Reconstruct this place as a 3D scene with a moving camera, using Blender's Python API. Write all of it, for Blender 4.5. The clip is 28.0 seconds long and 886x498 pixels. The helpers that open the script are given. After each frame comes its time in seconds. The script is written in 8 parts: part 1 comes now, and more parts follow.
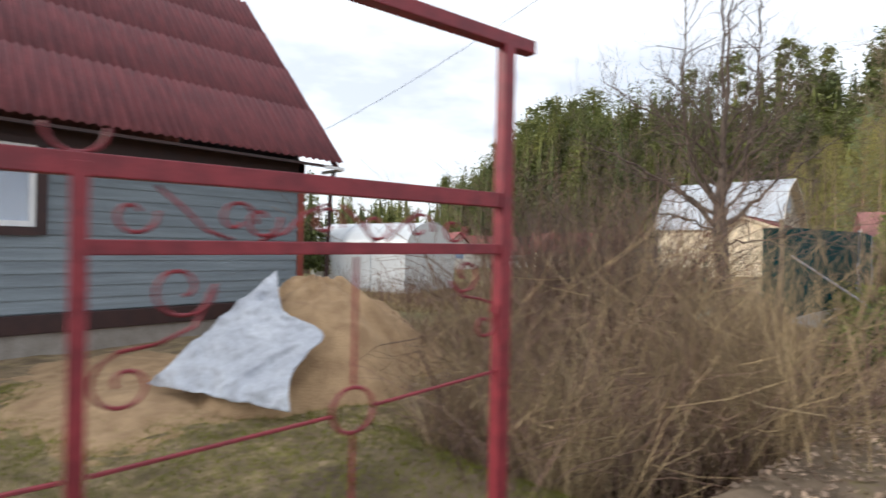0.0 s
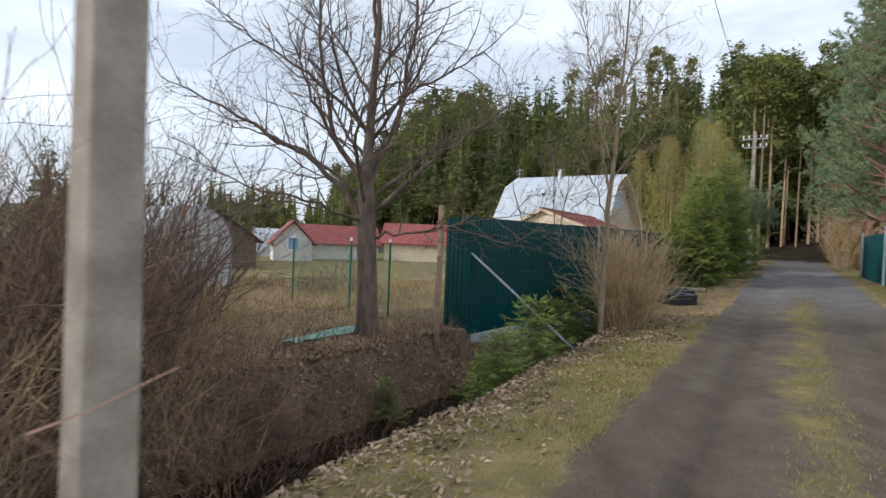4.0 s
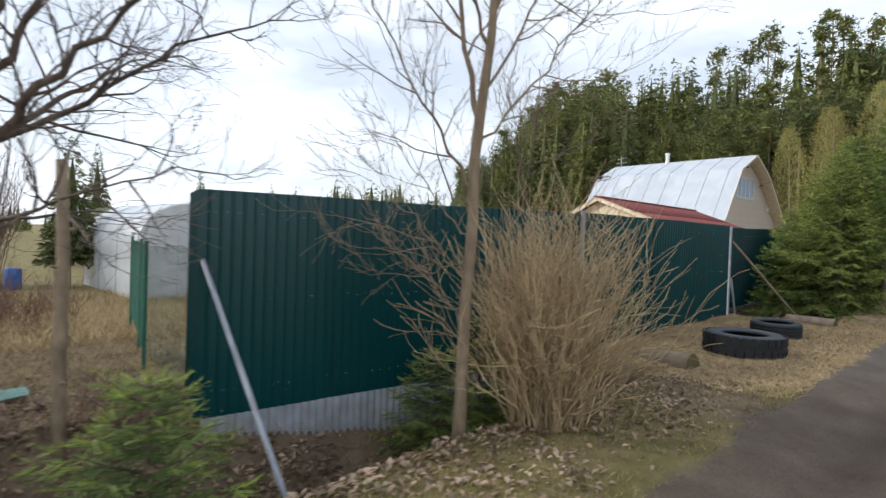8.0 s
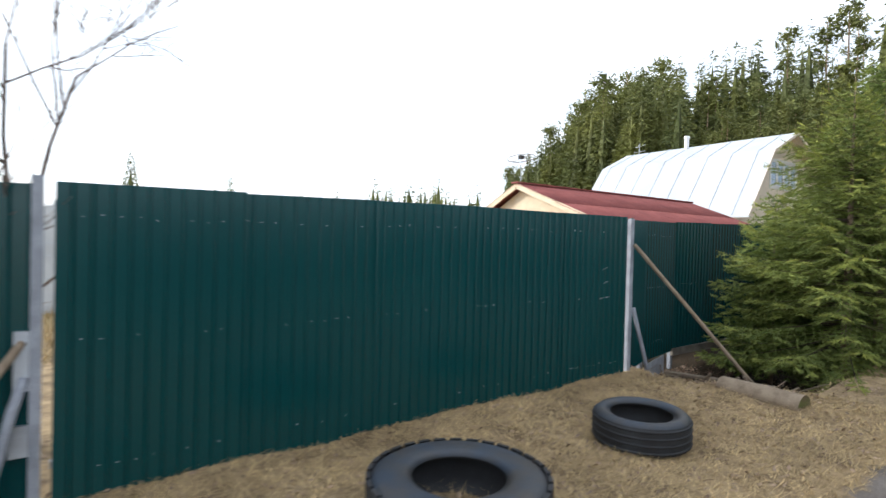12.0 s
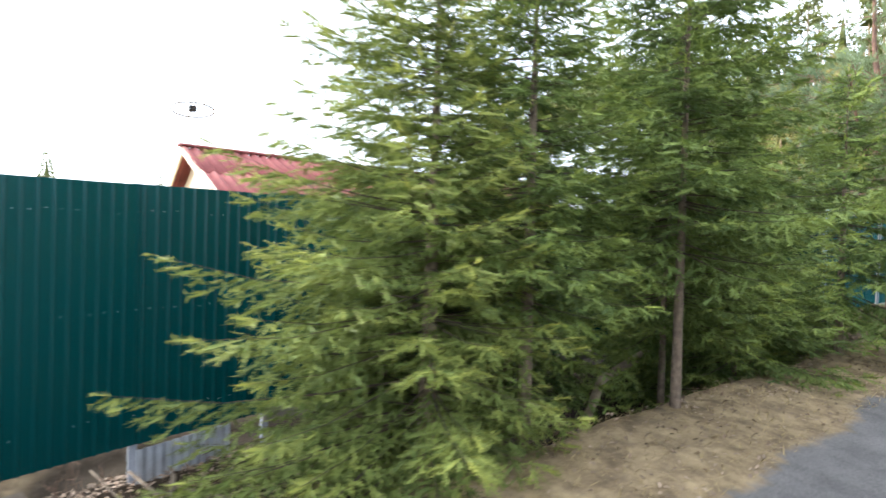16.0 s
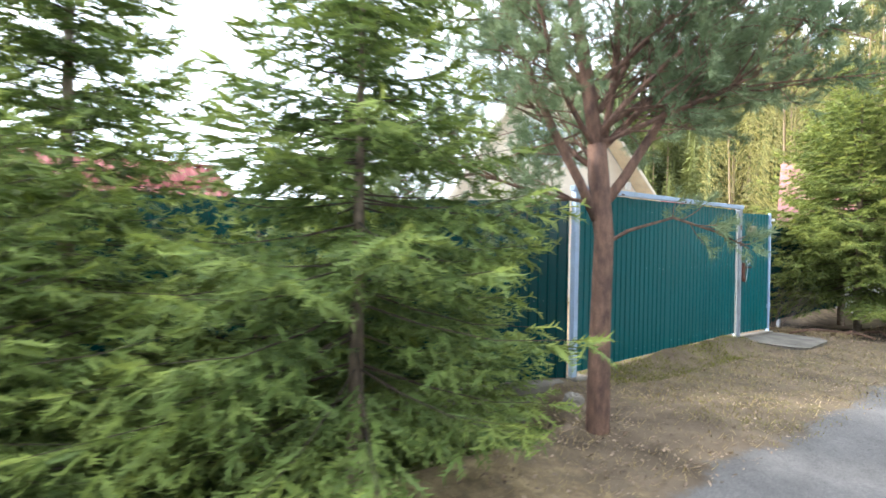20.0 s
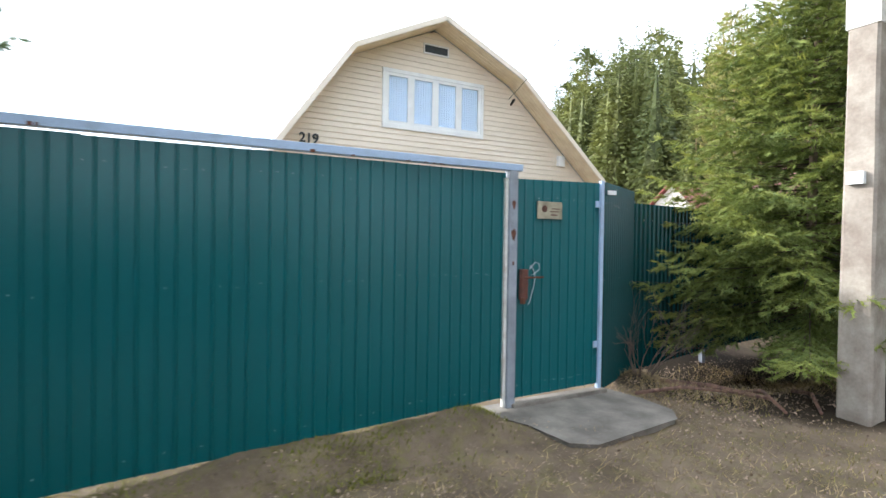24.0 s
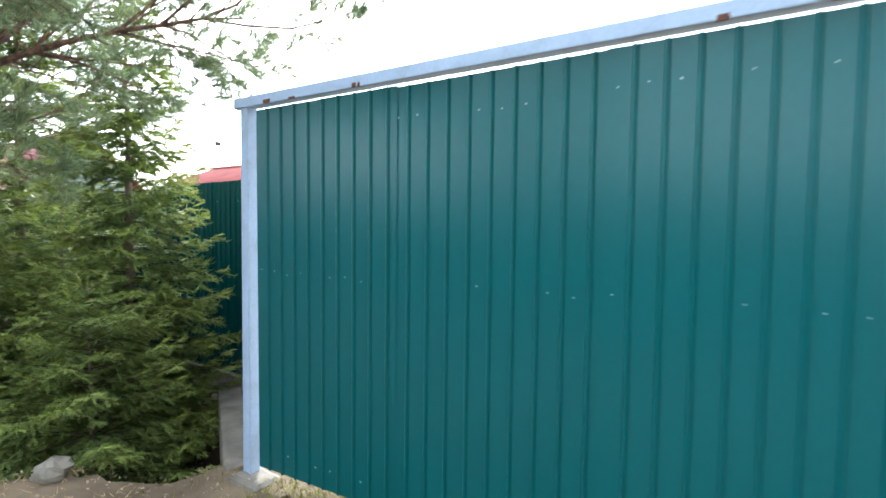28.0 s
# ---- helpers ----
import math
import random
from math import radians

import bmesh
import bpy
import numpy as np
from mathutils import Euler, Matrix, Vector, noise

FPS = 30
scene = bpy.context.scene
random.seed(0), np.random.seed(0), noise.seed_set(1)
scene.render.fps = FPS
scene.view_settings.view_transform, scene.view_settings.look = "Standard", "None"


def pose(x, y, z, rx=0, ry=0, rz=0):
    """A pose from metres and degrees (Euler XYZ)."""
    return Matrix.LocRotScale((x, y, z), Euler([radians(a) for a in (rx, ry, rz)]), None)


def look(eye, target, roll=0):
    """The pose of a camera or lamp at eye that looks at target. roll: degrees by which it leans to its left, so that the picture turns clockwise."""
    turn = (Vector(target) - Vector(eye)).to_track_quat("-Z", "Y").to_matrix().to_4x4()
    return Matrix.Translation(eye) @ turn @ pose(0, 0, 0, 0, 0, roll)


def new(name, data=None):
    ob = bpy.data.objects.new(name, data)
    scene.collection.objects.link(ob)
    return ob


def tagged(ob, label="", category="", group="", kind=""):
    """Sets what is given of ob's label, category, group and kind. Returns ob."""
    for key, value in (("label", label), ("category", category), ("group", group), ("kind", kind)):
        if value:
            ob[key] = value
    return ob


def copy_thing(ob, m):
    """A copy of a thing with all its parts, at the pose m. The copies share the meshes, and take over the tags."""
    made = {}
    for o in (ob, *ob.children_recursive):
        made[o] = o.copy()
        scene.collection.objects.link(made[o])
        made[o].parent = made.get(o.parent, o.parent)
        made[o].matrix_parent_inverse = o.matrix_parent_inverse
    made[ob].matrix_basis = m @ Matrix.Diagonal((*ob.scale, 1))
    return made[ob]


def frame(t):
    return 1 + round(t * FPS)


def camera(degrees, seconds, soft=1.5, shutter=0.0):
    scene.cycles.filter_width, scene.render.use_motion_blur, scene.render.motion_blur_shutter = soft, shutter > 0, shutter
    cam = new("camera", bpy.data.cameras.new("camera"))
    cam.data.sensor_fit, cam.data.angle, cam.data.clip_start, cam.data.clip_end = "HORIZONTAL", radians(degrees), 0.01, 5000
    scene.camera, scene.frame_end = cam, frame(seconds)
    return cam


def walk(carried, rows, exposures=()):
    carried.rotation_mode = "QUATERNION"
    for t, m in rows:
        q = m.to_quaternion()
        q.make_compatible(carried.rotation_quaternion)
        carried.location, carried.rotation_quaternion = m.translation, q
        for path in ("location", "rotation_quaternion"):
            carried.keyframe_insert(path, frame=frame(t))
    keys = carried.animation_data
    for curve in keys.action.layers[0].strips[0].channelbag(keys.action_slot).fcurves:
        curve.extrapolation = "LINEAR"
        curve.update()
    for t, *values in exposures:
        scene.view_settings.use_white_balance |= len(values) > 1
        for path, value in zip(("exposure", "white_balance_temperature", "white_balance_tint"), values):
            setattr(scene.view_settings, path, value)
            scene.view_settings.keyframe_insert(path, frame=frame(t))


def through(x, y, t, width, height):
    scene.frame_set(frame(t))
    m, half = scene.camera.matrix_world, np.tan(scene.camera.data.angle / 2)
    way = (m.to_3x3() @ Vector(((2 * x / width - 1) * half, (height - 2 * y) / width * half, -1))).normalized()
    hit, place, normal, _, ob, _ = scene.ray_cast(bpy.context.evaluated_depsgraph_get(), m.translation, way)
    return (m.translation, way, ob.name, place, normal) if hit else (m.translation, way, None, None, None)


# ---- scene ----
cam = camera(80.0, 28.0, shutter=0.45)
PATH = [
    (0, (-1.989, -8.557, 1.253), (-3.373, -7.113, 1.246), 1.2),
    (0.5, (-1.589, -7.812, 1.29), (-2.841, -6.252, 1.28), 1.1),
    (1, (-1.223, -7.178, 1.311), (-2.38, -5.546, 1.311), 1.1),
    (1.5, (-0.779, -6.457, 1.336), (-1.91, -4.807, 1.325), 1.3),
    (2, (-0.442, -5.682, 1.34), (-1.534, -4.006, 1.321), 2.0),
    (2.5, (-0.185, -4.888, 1.396), (-1.273, -3.21, 1.378), 1.8),
    (3, (-0.037, -4.093, 1.415), (-1.095, -2.397, 1.396), 2.0),
    (3.5, (0.055, -3.339, 1.427), (-1.005, -1.643, 1.404), 2.1),
    (5.5, (0.219, -0.168, 1.399), (-1.158, 1.282, 1.365), 2.1),
    (6, (0.276, 0.616, 1.42), (-1.124, 2.044, 1.392), 1.8),
    (6.5, (0.287, 1.433, 1.464), (-1.136, 2.838, 1.429), 2.1),
    (7, (0.31, 2.174, 1.469), (-1.13, 3.562, 1.438), 2.0),
    (7.5, (0.327, 3.001, 1.505), (-1.162, 4.336, 1.463), 2.5),
    (8, (0.332, 3.821, 1.494), (-1.166, 5.145, 1.456), 2.1),
    (8.5, (0.308, 4.652, 1.498), (-1.201, 5.963, 1.462), 2.0),
    (9, (0.28, 5.435, 1.503), (-1.256, 6.715, 1.468), 1.9),
    (9.5, (0.262, 6.262, 1.551), (-1.312, 7.496, 1.518), 1.7),
    (10, (0.217, 7.058, 1.549), (-1.38, 8.262, 1.521), 1.6),
    (10.5, (0.15, 7.853, 1.58), (-1.463, 9.035, 1.553), 1.4),
    (11, (0.115, 8.608, 1.578), (-1.518, 9.762, 1.552), 1.5),
    (11.5, (0.024, 9.366, 1.607), (-1.623, 10.501, 1.578), 1.6),
    (13.5, (-0.047, 12.616, 1.66), (-1.655, 13.805, 1.621), 1.3),
    (14, (-0.107, 13.375, 1.656), (-1.693, 14.594, 1.618), 1.4),
    (14.5, (-0.098, 14.228, 1.644), (-1.692, 15.435, 1.602), 1.3),
    (15, (-0.02, 14.947, 1.629), (-1.616, 16.152, 1.59), 1.2),
    (15.5, (0.058, 15.779, 1.629), (-1.55, 16.968, 1.58), 0.8),
    (16, (0.101, 16.623, 1.639), (-1.505, 17.815, 1.608), 1.7),
    (16.5, (0.168, 17.483, 1.656), (-1.439, 18.674, 1.628), 1.7),
    (17, (0.311, 18.258, 1.644), (-1.288, 19.46, 1.635), 1.5),
    (17.5, (0.394, 19.13, 1.63), (-1.195, 20.345, 1.643), 0.9),
    (18, (0.512, 19.875, 1.647), (-1.072, 21.096, 1.66), 0.9),
    (18.5, (0.546, 20.79, 1.692), (-1.046, 22.0, 1.694), 1.2),
    (19, (0.507, 21.679, 1.721), (-1.092, 22.88, 1.713), 1.6),
    (19.5, (0.449, 22.524, 1.71), (-1.17, 23.699, 1.709), 1.3),
    (20, (0.414, 23.333, 1.743), (-1.225, 24.479, 1.738), 1.1),
    (20.5, (0.396, 24.114, 1.785), (-1.264, 25.23, 1.764), 1.5),
    (21, (0.505, 24.872, 1.872), (-1.183, 25.945, 1.837), 1.3),
    (21.5, (0.554, 25.532, 1.864), (-1.147, 26.583, 1.824), 0.6),
    (22, (0.416, 26.351, 1.822), (-1.292, 27.39, 1.797), 1.0),
    (22.5, (0.311, 27.057, 1.819), (-1.4, 28.093, 1.792), 0.8),
    (24.5, (-0.143, 29.621, 1.847), (-1.909, 30.56, 1.815), 0.9),
    (25, (-0.24, 30.076, 1.864), (-2.03, 30.968, 1.828), 0.9),
    (25.5, (-0.396, 30.492, 1.857), (-2.24, 31.265, 1.807), 1.1),
    (26, (-0.544, 30.713, 1.867), (-2.454, 31.305, 1.818), 1.1),
    (26.5, (-0.692, 30.756, 1.857), (-2.691, 30.696, 1.802), 0.9),
    (27, (-0.869, 30.582, 1.814), (-2.793, 30.046, 1.715), 1.3),
    (27.5, (-1.264, 30.475, 1.815), (-3.034, 29.548, 1.715), 0.6),
    (28, (-1.707, 30.274, 1.792), (-3.321, 29.097, 1.686), 0.7),
]
EXPOSURES = [(0, -0.15, 6250, 10), (1, -0.4, 6000, 10), (3, -0.45, 5900, 9), (8, -0.28, 6000, 9), (10, -0.30, 6000, 9), (11, -0.07, 6050, 9), (14, 0.65, 5950, 9), (16, 1.3, 5850, 8), (17, 1.85, 5900, 6), (18.5, 2.1, 5850, 7), (20, 1.65, 5850, 7), (22, 1.35, 5850, 8), (25, 1.13, 5800, 8), (26, 1.45, 5780, 6), (27, 1.55, 5750, 4), (28, 1.95, 5800, 5)]
walk(cam, [(t, look(eye, aim, roll)) for t, eye, aim, roll in PATH], EXPOSURES)

# ---- world and sun ----
SUN_AZ = radians(224)      # compass-like angle from +y towards +x
SUN_EL = radians(25)
world = bpy.data.worlds.new("world")
scene.world = world
world.use_nodes = True
wn, wl = world.node_tree.nodes, world.node_tree.links
wn.clear()
sky = wn.new("ShaderNodeTexSky")
sky.sky_type = 'NISHITA'
sky.sun_disc = False
sky.sun_elevation = SUN_EL
sky.sun_rotation = SUN_AZ
sky.air_density, sky.dust_density, sky.ozone_density = 1.0, 2.0, 1.0
coord = wn.new("ShaderNodeTexCoord")
stretch = wn.new("ShaderNodeMapping")
stretch.inputs["Scale"].default_value = (1.0, 1.0, 3.2)
cloud = wn.new("ShaderNodeTexNoise")
cloud.inputs["Scale"].default_value = 2.1
cloud.inputs["Detail"].default_value = 7.0
cloud.inputs["Roughness"].default_value = 0.58
ramp = wn.new("ShaderNodeValToRGB")
ramp.color_ramp.elements[0].position, ramp.color_ramp.elements[1].position = 0.38, 0.62
ramp.color_ramp.elements[0].color = (0.52, 0.52, 0.52, 1)
ramp.color_ramp.elements[1].color = (0.95, 0.95, 0.95, 1)
mixc = wn.new("ShaderNodeMixRGB")
mixc.inputs[2].default_value = (11.5, 11.7, 12.0, 1)
back = wn.new("ShaderNodeBackground")
back.inputs["Strength"].default_value = 0.14
wout = wn.new("ShaderNodeOutputWorld")
wl.new(coord.outputs["Generated"], stretch.inputs["Vector"])
wl.new(stretch.outputs["Vector"], cloud.inputs["Vector"])
wl.new(cloud.outputs["Fac"], ramp.inputs["Fac"])
wl.new(ramp.outputs["Color"], mixc.inputs[0])
wl.new(sky.outputs["Color"], mixc.inputs[1])
wl.new(mixc.outputs["Color"], back.inputs["Color"])
wl.new(back.outputs["Background"], wout.inputs["Surface"])

sun_data = bpy.data.lights.new("sun", "SUN")
sun_data.energy = 2.9
sun_data.angle = radians(6)
sun_data.color = (1.0, 0.93, 0.82)
sun = new("sun", sun_data)
to_sun = Vector((math.sin(SUN_AZ) * math.cos(SUN_EL), math.cos(SUN_AZ) * math.cos(SUN_EL), math.sin(SUN_EL)))
sun.matrix_world = look(to_sun * 60, (0, 0, 0))

# ---- materials ----
def mat(name, base, second=None, rough=0.8, metal=0.0, scale=6.0, detail=6.0, bump=0.15, bump_scale=None, fine=0.25,
        streak=(1, 1, 1), island=0.0, obj_random=0.0, spec=0.5, transmit=0.0, contrast=(0.35, 0.65), dist=0.01, vary=0.08):
    """A procedural surface: two colours mixed by a coarse noise, darkened and lightened by a fine one, with a bump."""
    m = bpy.data.materials.new(name)
    m.use_nodes = True
    nt = m.node_tree
    n, l = nt.nodes, nt.links
    b = n["Principled BSDF"]
    second = second or tuple(c * 0.7 for c in base)
    tc = n.new("ShaderNodeTexCoord")
    mp = n.new("ShaderNodeMapping")
    mp.inputs["Scale"].default_value = streak
    l.new(tc.outputs["Object"], mp.inputs["Vector"])
    n1 = n.new("ShaderNodeTexNoise")
    n1.inputs["Scale"].default_value, n1.inputs["Detail"].default_value = scale, detail
    n2 = n.new("ShaderNodeTexNoise")
    n2.inputs["Scale"].default_value, n2.inputs["Detail"].default_value = (bump_scale or scale * 9), 4.0
    for k in (n1, n2):
        l.new(mp.outputs["Vector"], k.inputs["Vector"])
    r = n.new("ShaderNodeValToRGB")
    r.color_ramp.elements[0].position, r.color_ramp.elements[1].position = contrast
    r.color_ramp.elements[0].color, r.color_ramp.elements[1].color = (*second, 1), (*base, 1)
    l.new(n1.outputs["Fac"], r.inputs["Fac"])
    hsv = n.new("ShaderNodeHueSaturation")
    l.new(r.outputs["Color"], hsv.inputs["Color"])
    val = n.new("ShaderNodeMapRange")
    val.inputs[3].default_value, val.inputs[4].default_value = 1 - fine, 1 + fine
    l.new(n2.outputs["Fac"], val.inputs[0])
    last = val.outputs[0]
    if island:
        g = n.new("ShaderNodeNewGeometry")
        k = n.new("ShaderNodeMapRange")
        k.inputs[3].default_value, k.inputs[4].default_value = 1 - island, 1 + island
        l.new(g.outputs["Random Per Island"], k.inputs[0])
        mul = n.new("ShaderNodeMath")
        mul.operation = 'MULTIPLY'
        l.new(last, mul.inputs[0]), l.new(k.outputs[0], mul.inputs[1])
        last = mul.outputs[0]
    if obj_random:
        g = n.new("ShaderNodeObjectInfo")
        k = n.new("ShaderNodeMapRange")
        k.inputs[3].default_value, k.inputs[4].default_value = 1 - obj_random, 1 + obj_random
        l.new(g.outputs["Random"], k.inputs[0])
        mul = n.new("ShaderNodeMath")
        mul.operation = 'MULTIPLY'
        l.new(last, mul.inputs[0]), l.new(k.outputs[0], mul.inputs[1])
        last = mul.outputs[0]
    l.new(last, hsv.inputs["Value"])
    l.new(hsv.outputs["Color"], b.inputs["Base Color"])
    rr = n.new("ShaderNodeMapRange")
    rr.inputs[3].default_value, rr.inputs[4].default_value = max(0.02, rough - vary), min(1, rough + vary)
    l.new(n1.outputs["Fac"], rr.inputs[0])
    l.new(rr.outputs[0], b.inputs["Roughness"])
    b.inputs["Metallic"].default_value = metal
    b.inputs["Specular IOR Level"].default_value = spec
    if transmit:
        b.inputs["Transmission Weight"].default_value = transmit
    if bump:
        bp = n.new("ShaderNodeBump")
        bp.inputs["Strength"].default_value, bp.inputs["Distance"].default_value = bump, dist
        l.new(n2.outputs["Fac"], bp.inputs["Height"])
        l.new(bp.outputs["Normal"], b.inputs["Normal"])
    return m


def leafy(name, base, second, island=0.35, rough=0.6, scale=1.5, through=0.25, young=None):
    """Foliage: colour varied from clump to clump and blade to blade, letting some light through."""
    m = mat(name, base, second, rough=rough, scale=scale, bump=0, fine=0.25, island=island, spec=0.3)
    nt = m.node_tree
    n, l = nt.nodes, nt.links
    b, out = n["Principled BSDF"], n["Material Output"]
    if young:
        at = n.new("ShaderNodeAttribute")
        at.attribute_name = "young"
        k = n.new("ShaderNodeMixRGB")
        k.inputs[2].default_value = (*young, 1)
        h = n["Hue/Saturation/Value"]
        src = h.inputs["Color"].links[0].from_socket
        l.new(at.outputs["Fac"], k.inputs[0]), l.new(src, k.inputs[1]), l.new(k.outputs[0], h.inputs["Color"])
    tr = n.new("ShaderNodeBsdfTranslucent")
    mx = n.new("ShaderNodeMixShader")
    mx.inputs[0].default_value = through
    l.new(b.inputs["Base Color"].links[0].from_socket, tr.inputs["Color"])
    l.new(b.outputs[0], mx.inputs[1]), l.new(tr.outputs[0], mx.inputs[2])
    l.new(mx.outputs[0], out.inputs["Surface"])
    return m


M_green = mat("green_profiled_steel", (0.003, 0.056, 0.060), (0.003, 0.050, 0.053), vary=0.03, contrast=(0.2, 0.8), rough=0.25, scale=1.1, bump=0.03, fine=0.10, obj_random=0.07, bump_scale=30, spec=0.5)
M_greennew = mat("bright_green_profiled_steel", (0.006, 0.108, 0.120), (0.005, 0.100, 0.112), vary=0.02, contrast=(0.2, 0.8), rough=0.28, scale=1.1, bump=0.03, fine=0.10, obj_random=0.05, bump_scale=30, spec=0.38)
M_postgrey = mat("grey_painted_post", (0.34, 0.36, 0.41), (0.24, 0.255, 0.29), rough=0.55, scale=8, bump=0.2, fine=0.2)
M_postblue = mat("pale_blue_painted_steel", (0.40, 0.50, 0.68), (0.34, 0.42, 0.56), rough=0.5, scale=9, bump=0.15, fine=0.15, contrast=(0.25, 0.5))
M_rust = mat("rusty_steel", (0.16, 0.06, 0.035), (0.09, 0.035, 0.02), rough=0.85, scale=25, bump=0.4)
M_red = mat("red_painted_steel", (0.27, 0.030, 0.042), (0.17, 0.018, 0.028), rough=0.5, scale=12, bump=0.15, fine=0.2)
M_galv = mat("galvanised_sheet", (0.62, 0.66, 0.72), (0.45, 0.48, 0.53), rough=0.42, metal=0.55, scale=5, bump=0.05, fine=0.12)
M_whiteroof = mat("pale_metal_roof", (0.56, 0.59, 0.63), (0.47, 0.50, 0.54), rough=0.5, metal=0.25, scale=1.2, bump=0.05, fine=0.08)
M_oldconcrete = mat("stained_old_concrete", (0.30, 0.25, 0.205), (0.135, 0.105, 0.085), rough=0.95, scale=3.5, bump=0.4, fine=0.3, streak=(1, 1, 0.3), dist=0.008)
M_concrete = mat("weathered_concrete", (0.39, 0.34, 0.285), (0.245, 0.20, 0.165), rough=0.92, scale=5, bump=0.35, fine=0.22, dist=0.006)
M_slab = mat("grey_concrete_slab", (0.265, 0.235, 0.20), (0.145, 0.125, 0.105), rough=0.95, scale=4, bump=0.3, fine=0.18, dist=0.005)
M_lime = mat("whitewash", (0.78, 0.76, 0.72), (0.62, 0.58, 0.52), rough=0.9, scale=14, bump=0.1)
M_siding = mat("cream_siding", (0.78, 0.69, 0.585), (0.74, 0.645, 0.54), rough=0.55, scale=2, bump=0.03, fine=0.06, obj_random=0.03)
M_cream = mat("cream_boards", (0.80, 0.68, 0.50), (0.70, 0.57, 0.40), rough=0.7, scale=4, bump=0.1, fine=0.1)
M_white = mat("white_plastic", (0.82, 0.82, 0.82), (0.74, 0.74, 0.75), rough=0.4, scale=5, bump=0.02, fine=0.04)
M_pinkroof = mat("faded_pink_roofing", (0.45, 0.20, 0.19), (0.36, 0.15, 0.145), rough=0.7, scale=2.5, bump=0.1, fine=0.12)
M_redroof = mat("faded_red_roofing", (0.30, 0.085, 0.075), (0.22, 0.055, 0.05), rough=0.75, scale=2.5, bump=0.15, fine=0.18)
M_darkred = mat("dark_red_slate", (0.20, 0.050, 0.055), (0.13, 0.032, 0.038), rough=0.65, scale=2.2, bump=0.3, fine=0.3, streak=(1, 3, 1))
M_bluewall = mat("blue_grey_boards", (0.22, 0.26, 0.29), (0.16, 0.19, 0.215), rough=0.75, scale=3, bump=0.2, fine=0.22, streak=(1, 0.25, 4), obj_random=0.08)
M_darktrim = mat("dark_brown_trim", (0.045, 0.018, 0.016), (0.03, 0.012, 0.012), rough=0.6, scale=6, bump=0.1)
M_redtrim = mat("red_corner_board", (0.28, 0.06, 0.035), (0.2, 0.04, 0.03), rough=0.6, scale=6, bump=0.1)
M_plinth = mat("plastered_plinth", (0.33, 0.30, 0.27), (0.24, 0.215, 0.19), rough=0.95, scale=4, bump=0.3)
M_glass = mat("window_glass", (0.30, 0.42, 0.62), (0.22, 0.33, 0.52), rough=0.06, scale=1.5, bump=0, fine=0.05, spec=0.8)
M_curtain = mat("blue_curtain", (0.78, 0.86, 0.96), (0.52, 0.68, 0.92), rough=0.9, scale=9, streak=(1, 8, 1), bump=0.1)
M_bark = mat("grey_brown_bark", (0.20, 0.148, 0.116), (0.10, 0.072, 0.056), rough=0.95, scale=14, bump=0.7, streak=(1, 1, 0.25), dist=0.02)
M_barklight = mat("pale_young_bark", (0.33, 0.25, 0.165), (0.22, 0.16, 0.105), rough=0.9, scale=18, bump=0.4, streak=(1, 1, 0.4))
M_barkpine = mat("reddish_pine_bark", (0.36, 0.205, 0.145), (0.17, 0.10, 0.080), rough=0.95, scale=20, bump=1.0, streak=(1, 1, 0.4), fine=0.35, dist=0.03)
M_barkspruce = mat("spruce_bark", (0.27, 0.20, 0.145), (0.15, 0.108, 0.08), rough=0.95, scale=18, bump=0.6, dist=0.01)
M_darkwood = mat("dark_spruce_boughs", (0.10, 0.072, 0.05), (0.055, 0.04, 0.03), rough=0.95, scale=9, bump=0)
M_twigbrown = mat("brown_brush_stems", (0.38, 0.28, 0.155), (0.22, 0.155, 0.085), rough=0.9, scale=1.2, bump=0, fine=0.3, island=0.45)
M_twigred = mat("reddish_brush_stems", (0.25, 0.155, 0.110), (0.15, 0.095, 0.07), rough=0.9, scale=3, bump=0, fine=0.3, island=0.4)
M_twigtan = mat("tan_shrub_stems", (0.54, 0.41, 0.235), (0.38, 0.275, 0.15), rough=0.85, scale=3, bump=0, fine=0.25, island=0.35)
M_spruce = leafy("spruce_needles", (0.158, 0.218, 0.056), (0.070, 0.117, 0.040), island=0.3, scale=1.6, through=0.24, young=(0.30, 0.35, 0.075))
# paler copy of spruce_needles for the sunlit trees; sunlight is in its colour
M_sprucesunlit = leafy("sunlit_spruce_needles", (0.165, 0.215, 0.055), (0.090, 0.135, 0.040), island=0.3, scale=2.0, through=0.30, young=(0.37, 0.385, 0.085))
M_pine = leafy("pine_needles", (0.30, 0.355, 0.19), (0.175, 0.235, 0.13), island=0.3, scale=1.2)
M_farspruce = leafy("distant_conifers", (0.215, 0.225, 0.064), (0.092, 0.112, 0.038), island=0.40, scale=0.10, through=0.2)
M_budding = leafy("budding_twigs", (0.40, 0.36, 0.115), (0.27, 0.235, 0.085), island=0.35, scale=0.4, through=0.25)
M_fartrunk = mat("distant_pine_trunks", (0.46, 0.33, 0.21), (0.26, 0.18, 0.12), rough=0.9, scale=0.3, bump=0, island=0.3)
M_drygrass = leafy("dry_grass", (0.45, 0.335, 0.17), (0.29, 0.215, 0.105), island=0.35, scale=1.0)
M_straw = leafy("bleached_straw", (0.60, 0.455, 0.245), (0.40, 0.295, 0.150), island=0.4, scale=1.0)
M_greengrass = leafy("short_green_grass", (0.23, 0.215, 0.048), (0.33, 0.26, 0.105), island=0.35, scale=1.3)
